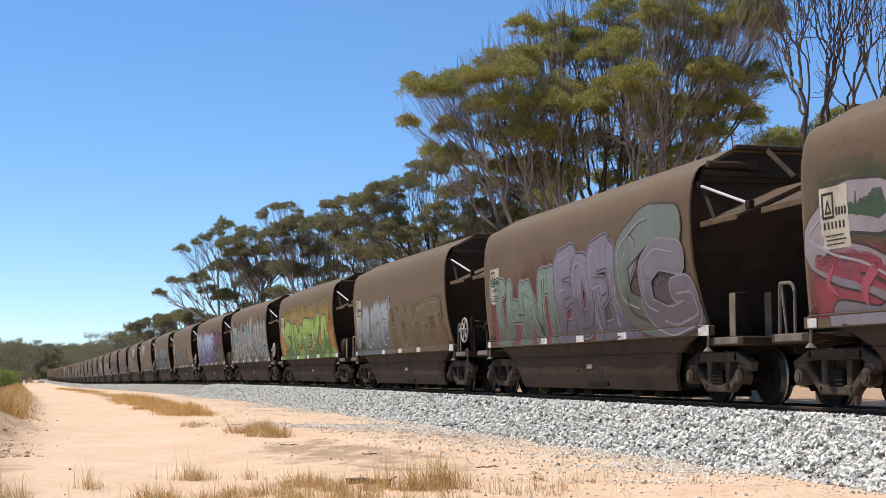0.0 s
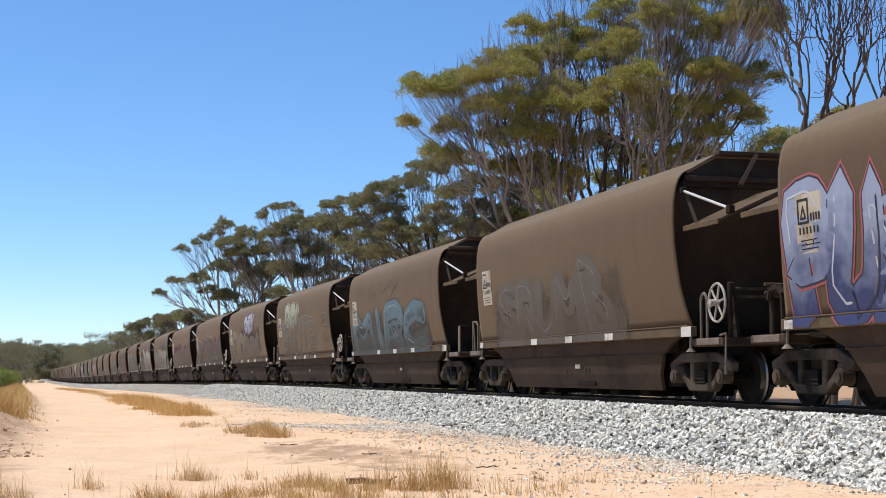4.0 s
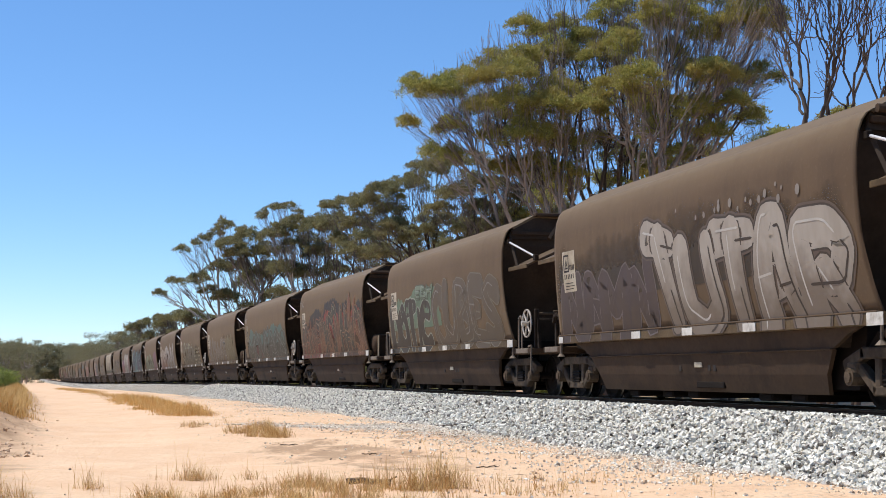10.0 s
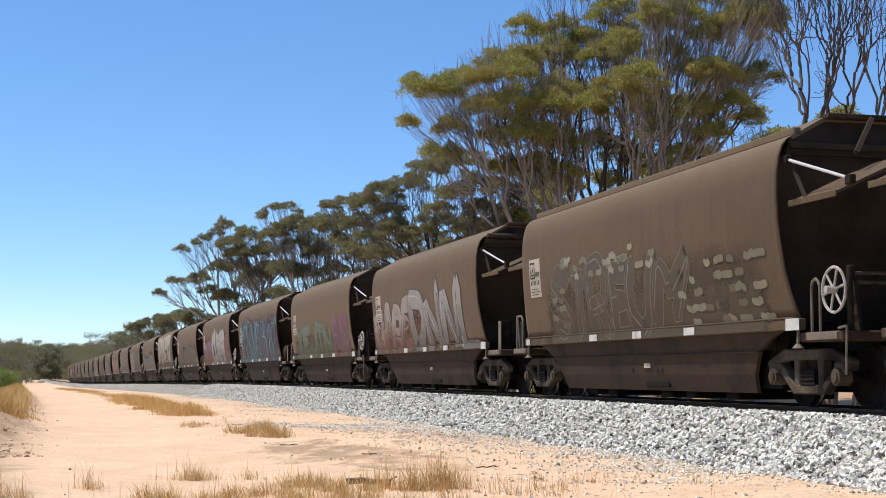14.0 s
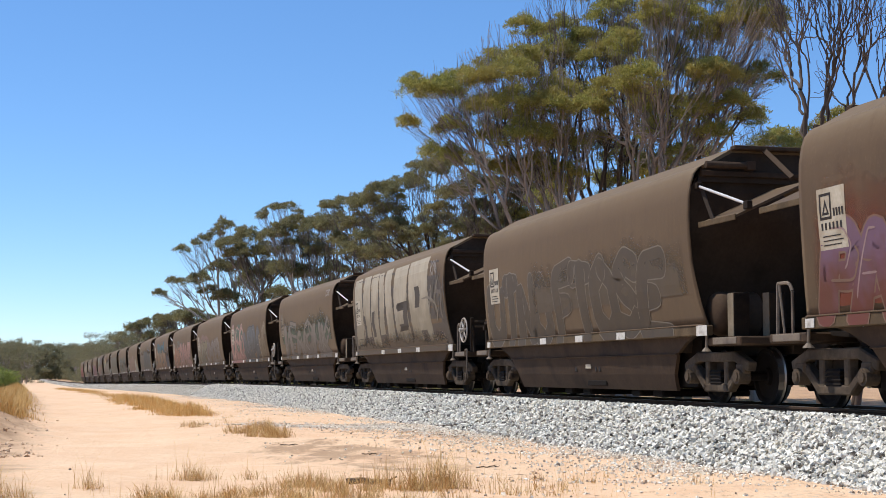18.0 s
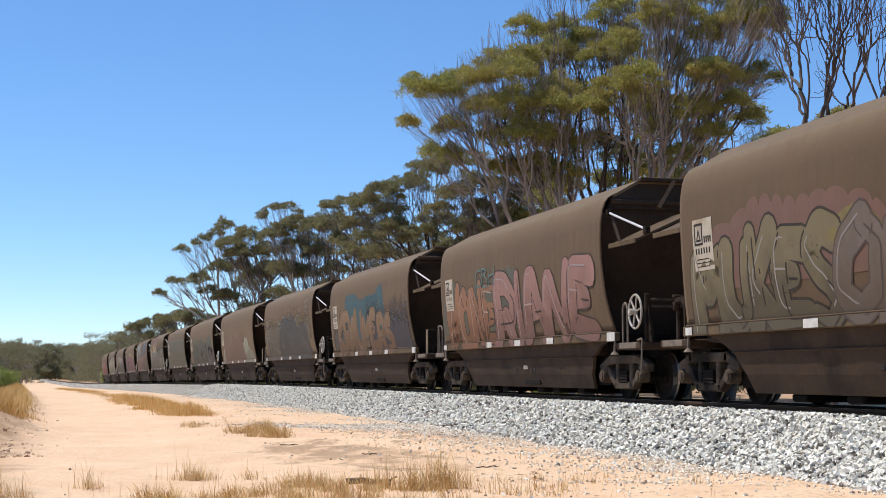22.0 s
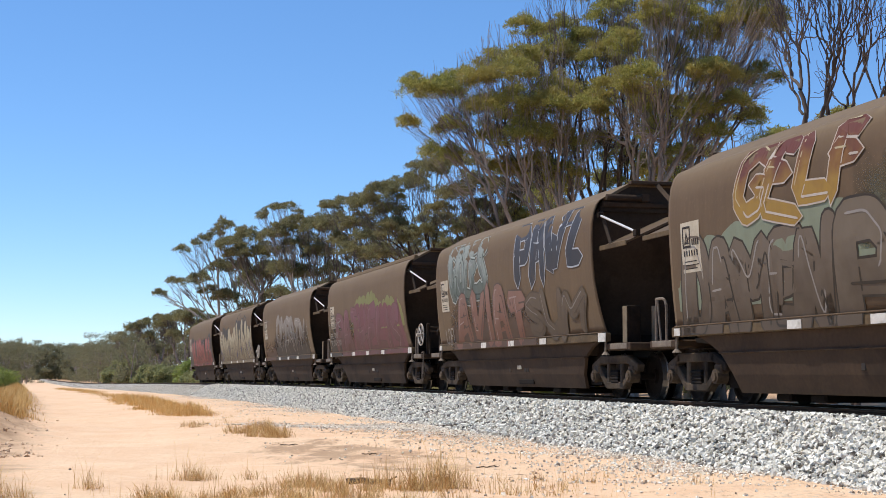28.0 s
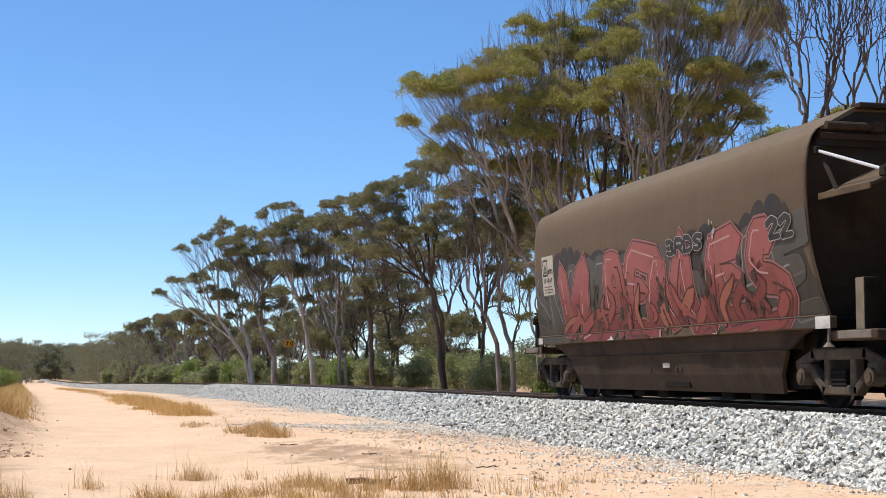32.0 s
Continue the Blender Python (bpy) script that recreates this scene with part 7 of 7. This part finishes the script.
def bush(s, u, width, height, seed, material=None, label=""):
    """A dense shrub: short stems under rounded tufts."""
    rng = np.random.default_rng(seed)
    x, y, _zz = on_track(s, u)
    z = float(ground_height(np.array(s), np.array(u)))
    n = 14
    a = rng.uniform(0, 2 * np.pi, n)
    r = width / 2 * rng.random(n) ** 0.6
    h = height * (1 - 0.55 * (r / (width / 2)) ** 2) * rng.uniform(0.55, 0.95, n)
    c = np.stack([r * np.cos(a), r * np.sin(a), h], 1)
    sz = height * rng.uniform(0.22, 0.36, n)
    v, t = tubes([limb(rng, (rng.normal(0, 0.12), rng.normal(0, 0.12), -0.05), p, 0.035, 0.012, 6, 0.08) for p in c], 4)
    ob = thing("bush", label or "dense grey-green shrub under the gum trees", "bush", "shrubs beside the line")
    ob.location = (float(x), float(y), z)
    part("stems", fast_mesh("stems", v, t), BARK, ob)
    leaf = 0.14 * max(1.0, s / 60.0) ** 0.7
    low = c * np.array([1, 1, 0.45])
    lv, lt = leaves(rng, np.concatenate([c, low]), np.concatenate([sz, sz]), np.full(2 * n, int(125 * min(height, 2.4))), leaf, 0.9, 0.24)
    lv[:, 2] = np.maximum(lv[:, 2], 0.02)
    part("foliage", fast_mesh("foliage", lv, lt), material or LEAF_BUSH, ob)


def bush_row(first, rows):
    for k, (s, u, w, h) in enumerate(rows, first):
        bush(s, u, w, h * (1.15 if u < 0 else 1.0), 200 + k, LEAF_GREEN if u > 0 or k % 5 == 1 else LEAF_BUSH)


def build_bushes():
    bush_row(0, [(43, -14, 2.4, 1.5), (46, -12.5, 2.0, 1.3), (50, -15, 3.0, 2.0), (54, -12, 2.6, 1.7), (57, -15.5, 3.4, 2.4), (61, -12.5, 3.0, 2.2), (65, -14.5, 3.2, 2.4), (69, -12, 2.6, 1.8), (74, -14, 3.2, 2.4), (79, -11.5, 3.0, 2.2), (84, -13.5, 3.4, 2.3), (90, -12, 3.0, 2.1), (96, -11, 3.8, 2.6), (103, -13, 3.4, 2.4)])
    bush_row(14, [(112, -11, 3.0, 2.2), (124, -10.5, 3.6, 2.6), (132, -9.5, 3.4, 2.4), (140, -11, 4.0, 2.8), (150, -9.5, 3.6, 2.4), (162, -11, 4.4, 3.0), (174, -9.5, 3.0, 2.0), (188, -11, 4.6, 3.2), (215, -10, 5.0, 3.4), (240, -9, 4.0, 3.0), (275, -9, 6.0, 4.4), (320, -9, 6.0, 4.4), (92, 14.6, 4.6, 2.2), (99, 15.6, 4.6, 2.4)])
    bush_row(28, [(106, 14.4, 3.6, 2.0), (122, 15.5, 5.0, 2.4), (140, 17, 5.0, 2.6), (48, -19, 4.0, 2.6), (56, -21, 4.4, 2.8), (64, -19.5, 4.2, 2.6), (72, -21, 4.6, 3.0), (82, -18.5, 4.4, 2.8), (94, -20, 4.6, 3.0), (108, -18, 4.6, 3.0), (122, -20, 5.0, 3.2), (40, -18, 3.4, 2.2)])


build_bushes()


def build_far_woods():
    """The distant belt of trees that closes the view, as one mass of trunks and one of leaves."""
    rng = np.random.default_rng(9)
    spots = []
    for s in np.arange(235, 700, 12.0):
        for u0 in (-14, -24):
            spots.append((s + rng.normal(0, 3), u0 + rng.normal(0, 2.5), rng.uniform(9, 11.5) + 3.0 * (s > 380)))
    # the belt that closes the view, rank behind rank
    for y in (400, 430, 460, 490, 520):
        for x in np.arange(-0.345 * y, -0.25 * y, 3.2):
            s, u = to_track(np.array(x + rng.normal(0, 1.0)), np.array(y + rng.normal(0, 8)))
            if u > 9:
                spots.append((float(s), float(u), 0.0240 * y * rng.uniform(0.84, 1.08) + 2.2))
    for y in (745, 770, 795):
        for x in np.arange(-250, -150, 4.5):
            s, u = to_track(np.array(x), np.array(y + rng.normal(0, 6)))
            spots.append((float(s), float(u), 0.0200 * y * rng.uniform(0.86, 1.08) + 2.2))
    # open bush far behind the trees by the line
    for s in np.arange(20, 260, 7.0):
        for u0 in (-75, -95):
            spots.append((s + rng.normal(0, 2), u0 + rng.normal(0, 6), rng.uniform(4.5, 7.5)))
    C, R, big, P = [], [], [], []
    for s, u, h in spots:
        x, y, _zz = on_track(s, u)
        z = float(ground_height(np.array(s), np.array(u)))
        base = np.array([float(x), float(y), z])
        wall = s > 650
        k = 14 if wall else 9
        off = rng.normal(0, 1, (k, 3)) * np.array([0.20, 0.20, 0.17]) * h + np.array([0, 0, 0.72 * h])
        off[:, 2] = np.minimum(off[:, 2], h * 0.95)
        C.append(base + off)
        R.append(np.full(k, 0.15 * h) * rng.uniform(0.7, 1.25, k))
        low = 12 if wall else 6
        C.append(base + rng.normal(0, 1, (low, 3)) * np.array([0.22, 0.22, 0.10]) * h + np.array([0, 0, 0.20 * h]))
        R.append(np.full(low, 0.13 * h))
        big.append(np.full(k + low, 0.85 if wall else 0.46))
        P.append(limb(rng, base, base + np.array([rng.normal(0, 0.5), rng.normal(0, 0.5), h * 0.7]), 0.16, 0.07, 4, 0.04))
        for q in range(3):
            P.append(limb(rng, base + np.array([0, 0, h * 0.35]), base + off[q], 0.09, 0.03, 4, 0.05))
    c, r = np.concatenate(C), np.concatenate(R)
    lv, lt = leaves(rng, c, r, np.full(len(c), 90), np.concatenate(big), 0.75, 0.30)
    tagged(part("far_foliage", fast_mesh("far_foliage", lv, lt), LEAF_FAR, None), "olive foliage of the distant tree belt, paled for haze", "trees", kind="stuff")
    v, t = tubes(P, 4)
    tagged(part("far_trunks", fast_mesh("far_trunks", v, t), BARK, None), "grey trunks of the distant tree belt", "trunks", kind="stuff")


build_far_woods()


# ---- dry grass, litter and the sign ----
def make_grass(name, a, b):
    g = Nodes(name)
    isl = g.add("NewGeometry").outputs["Random Per Island"]
    col = g.mix(g.ramp(isl, 0.0, 1.0), a, b)
    return g.done(col, 0.7, 0.0, spec=0.2)


STRAW = make_grass("dry straw grass", srgb("b48a52"), srgb("e0c38a"))
STRAW_RED = make_grass("red-brown dry grass", srgb("c69854"), srgb("ecca88"))
STRAW_PALE = make_grass("bleached dry grass", srgb("c8ab74"), srgb("e2cc9a"))


def blades(rng, x, y, z, height, spread=0.35, width=0.006):
    """Bent grass blades, two segments each."""
    n = len(x)
    a = rng.uniform(0, 2 * np.pi, n)
    d = np.stack([np.cos(a), np.sin(a), np.zeros(n)], 1)
    side = np.stack([-np.sin(a + 0.6), np.cos(a + 0.6), np.zeros(n)], 1) * width
    h = (height * rng.uniform(0.45, 1.15, n))[:, None]
    lean = (spread * rng.random(n) ** 0.8)[:, None]
    up = np.array([[0, 0, 1.0]])
    p0 = np.stack([x, y, z - 0.01], 1)
    p1 = p0 + h * 0.55 * (up * np.cos(lean * 0.6) + d * np.sin(lean * 0.6))
    p2 = p1 + h * 0.45 * (up * np.cos(lean * 1.4) + d * np.sin(lean * 1.4))
    v = np.stack([p0 - side, p0 + side, p1 - side * 0.7, p1 + side * 0.7, p2], 1).reshape(-1, 3)
    k = np.arange(n)[:, None] * 5
    t = np.concatenate([k + np.array([[0, 1, 3]]), k + np.array([[0, 3, 2]]), k + np.array([[2, 3, 4]])], 1).reshape(-1, 3)
    return v, t


def grass(name, rng, s, u, height, material, label, spread=0.35, width=0.006):
    x, y, _zz = on_track(s, u)
    v, t = blades(rng, x, y, ground_height(s, u), height, spread, width)
    tagged(part(name, fast_mesh(name, v, t), material, None), label, "grass", kind="stuff")


def tuft(rng, s0, u0, n, height, radius):
    """Plan places and heights of one tuft's blades."""
    a, r = rng.uniform(0, 2 * np.pi, n), radius * np.abs(rng.normal(0, 0.6, n))
    return s0 + r * np.cos(a), u0 + r * np.sin(a), np.full(n, height) * np.clip(1.1 - r / radius * 0.5, 0.4, 1.1)


def tufts(rng, spots):
    parts = [tuft(rng, *p) for p in spots]
    return [np.concatenate(v) for v in zip(*parts)]


def build_grass():
    rng = np.random.default_rng(21)
    # tufts in the foreground: s, u, blades, height, radius
    near = [(-3.5, 9.3, 90, 0.34, 0.30), (-3.3, 9.1, 60, 0.25, 0.35), (-4.5, 10.4, 40, 0.26, 0.18), (-6.0, 11.25, 130, 0.30, 0.35), (-6.6, 11.0, 90, 0.26, 0.3),
            (-5.6, 6.85, 260, 0.50, 0.30), (-6.4, 7.3, 260, 0.42, 0.42), (-6.0, 7.55, 120, 0.34, 0.3), (-5.4, 8.3, 110, 0.22, 0.4), (-3.6, 8.6, 70, 0.2, 0.22), (-6.9, 6.5, 90, 0.26, 0.4), (-6.2, 6.0, 50, 0.2, 0.4), (-5.7, 6.8, 240, 0.34, 0.34), (-3.5, 9.2, 120, 0.24, 0.34), (-4.4, 10.35, 60, 0.2, 0.26), (-5.2, 8.2, 120, 0.24, 0.34)]
    for _ in range(80):
        near.append((rng.uniform(-8.2, -5.3), rng.uniform(7.2, 9.9), int(rng.integers(40, 110)), rng.uniform(0.12, 0.30), rng.uniform(0.12, 0.35)))
    for _ in range(26):
        near.append((rng.uniform(-7.5, -4.5), rng.uniform(4.2, 7.2), int(rng.integers(8, 26)), rng.uniform(0.08, 0.2), rng.uniform(0.1, 0.3)))
    s, u, h = tufts(rng, near)
    grass("foreground_grass", rng, s, u, h, STRAW, "dry straw-coloured grass tufts on the sand", 1.25, 0.0026)
    tall = []
    for q in near[:11]:
        tall.append((q[0], q[1], 14, q[3] * 1.9, q[4] * 1.3))
    for _ in range(60):
        tall.append((rng.uniform(-8.0, -4.6), rng.uniform(4.5, 10.5), int(rng.integers(2, 5)), rng.uniform(0.22, 0.42), 0.3))
    s, u, h = tufts(rng, tall)
    grass("tall_stalks", rng, s, u, h, STRAW_RED, "sparse thin tall dry stalks over the tufts", 0.7, 0.0018)
    # a belt of red-brown grass between road and ballast
    belt = []
    for _ in range(240):
        q = rng.uniform(21, 50)
        belt.append((q, 7.25 + rng.normal(0, 0.36), 75, rng.uniform(0.16, 0.42), 0.4))
    for _ in range(170):
        q = rng.uniform(48, 170)
        belt.append((q, 7.0 + rng.normal(0, 0.3), 60, rng.uniform(0.15, 0.32), 0.7))
    s, u, h = tufts(rng, belt)
    grass("verge_grass", rng, s, u, h, STRAW_RED, "golden dry grass belt beside the sand road", 1.1, 0.006)
    some = []
    for _ in range(40):
        some.append((8.6 + rng.normal(0, 0.9), 6.9 + rng.normal(0, 0.28), 60, rng.uniform(0.12, 0.30), 0.22))
    for _ in range(14):
        some.append((13 + rng.normal(0, 0.8), 7.7 + rng.normal(0, 0.25), 20, rng.uniform(0.1, 0.24), 0.2))
    for _ in range(40):
        some.append((rng.uniform(-3, 24), rng.uniform(4.0, 7.4), 8, rng.uniform(0.06, 0.16), 0.2))
    s, u, h = tufts(rng, some)
    grass("scattered_grass", rng, s, u, h, STRAW, "small dry grass tufts at the edge of the gravel", 1.0, 0.004)
    # the bank on the other side of the road
    bank = []
    for _ in range(900):
        q = 15 + 150 * rng.random() ** 1.8
        bank.append((q, 11.75 + rng.exponential(1.3), 34, rng.uniform(0.25, 0.5), 0.5))
    s, u, h = tufts(rng, bank)
    grass("bank_grass", rng, s, u, h, STRAW_RED, "tall dry brown grass on the bank of the road", 0.7, 0.008)
    pale = []
    for _ in range(200):
        pale.append((rng.uniform(60, 160), 14.5 + rng.exponential(2.0), 26, rng.uniform(0.35, 0.6), 0.6))
    s, u, h = tufts(rng, pale)
    grass("pale_grass", rng, s, u, h, STRAW_PALE, "bleached pale grass behind the bank", 0.4, 0.014)
    # low growth under the trees
    low = []
    for _ in range(420):
        low.append((rng.uniform(10, 130), -4.6 - rng.exponential(3.0), 16, rng.uniform(0.12, 0.35), 0.5))
    s, u, h = tufts(rng, low)
    grass("undergrowth", rng, s, u, h, STRAW, "dry undergrowth under the gum trees", 0.6, 0.010)


build_grass()

TWIG = surface("dark weathered wood", srgb("4a3d34"), srgb("6a5b4d"), 6.0, 0.9)


def build_litter():
    rng = np.random.default_rng(33)
    # a broken branch lying in the foreground
    x, y, _zz = (float(v) for v in on_track(-5.5, 7.6))
    z = float(ground_height(np.array(-5.5), np.array(7.6)))
    log = thing("fallen_branch", "short dark broken branch lying on the sand", "branch")
    log.location = (x, y, z)
    v, t = tubes([limb(rng, (-0.22, 0.05, 0.05), (0.24, -0.03, 0.04), 0.035, 0.028, 7, 0.05)], 8)
    part("wood", fast_mesh("wood", v, t), TWIG, log)
    v, t = tubes([limb(rng, (0.05, 0, 0.05), (0.3, 0.1, 0.10), 0.015, 0.008, 5, 0.06)], 5)
    part("side_twig", fast_mesh("side_twig", v, t), TWIG, log)
    for k, (s, u, n) in enumerate([(8.2, 3.2, 0.5), (-0.5, 6.6, 0.25), (3.0, 7.2, 0.3), (14.5, 7.5, 0.35), (-3.0, 5.6, 0.3)]):
        x, y, _zz = (float(q) for q in on_track(s, u))
        ob = thing("twig", "thin dry twig lying on the ground", "twig", "twigs on the sand")
        ob.location = (x, y, float(ground_height(np.array(s), np.array(u))) + (0.10 if u < 3.4 else 0.0))
        a = rng.uniform(-0.5, 0.5)
        e = np.array([math.cos(a) * n, math.sin(a) * n, 0.05])
        v, t = tubes([limb(rng, (-e[0] / 2, -e[1] / 2, 0.015), e / 2, 0.008, 0.004, 6, 0.14)], 5)
        part("stick", fast_mesh("stick", v, t), TWIG, ob)
        v, t = tubes([limb(rng, (0, 0, 0.015), (e[0] * 0.35, e[1] * 0.3 + 0.06, 0.03), 0.008, 0.004, 5, 0.08)], 4)
        part("side_twig", fast_mesh("side_twig", v, t), TWIG, ob)


build_litter()


def build_sign():
    x, y, z = (float(v) for v in on_track(69.9, -4.0))
    ob = thing("speed_sign", "small yellow speed board on a grey post", "sign")
    ob.location = (x, y, z + 0.1)
    ob.rotation_euler = (0, 0, radians(14))
    part("post", bar(bmesh.new(), (0, 0, -0.2), (0, 0, 3.15), 0.035, 8), STEEL, ob, "grey steel post")
    yellow = surface("yellow sign enamel", srgb("c08c1c"), srgb("ae7d18"), 4.0, 0.5, bump=0.03)
    part("board", box(bmesh.new(), -0.31, 0.31, -0.06, -0.035, 2.82, 3.22, 0.01), yellow, ob, "yellow enamel board")
    for k, ch in enumerate("70"):
        p, t = glyph(ch, 0.035)
        p = (p - p.mean(0)) * 0.27
        v = np.stack([p[:, 0] + (k - 0.5) * 0.28, np.full(len(p), -0.064), p[:, 1] + 3.02], 1)
        part("numeral", fast_mesh("numeral", v, t), INK, ob, "black numeral")
    x, y, z = (float(v) for v in on_track(88.0, -8.2))
    ob = thing("marker_disc", "small white round marker on a thin post", "marker")
    ob.location = (x, y, z)
    part("post", bar(bmesh.new(), (0, 0, -0.1), (0, 0, 1.1), 0.03, 6), STEEL, ob)
    part("disc", bar(bmesh.new(), (0, -0.03, 1.12), (0, -0.05, 1.12), 0.13, 14), REFLECT, ob, "white disc")


build_sign()


# ---- movement ----
def motions():
    times = [float(t) for t in range(33)]
    for n, w in enumerate(wagons):
        turn = Matrix.Rotation(math.pi, 4, "Z") if n % 2 == 0 else Matrix.Identity(4)
        walk(w, [(t, track_pose(middle(n, t)) @ turn) for t in times])
    # the wheels of all wagons that face one way roll alike, and share one set of keys
    for side, sign in ((1, 1), (0, -1)):
        sets = [o for w in wagons[side::2] for o in w.children_recursive if o.name.startswith("wheelset")]
        rows = [(k / FPS, Matrix.Rotation(sign * (middle(0, k / FPS) - middle(0, 0.0)) / R_WHEEL, 4, "Y")) for k in range(32 * FPS + 1)]
        walk(sets[0], rows)
        keys = sets[0].animation_data
        for o in sets[1:]:
            o.rotation_mode = "QUATERNION"
            own = o.animation_data_create()
            own.action = keys.action
            own.action_slot = keys.action_slot


motions()
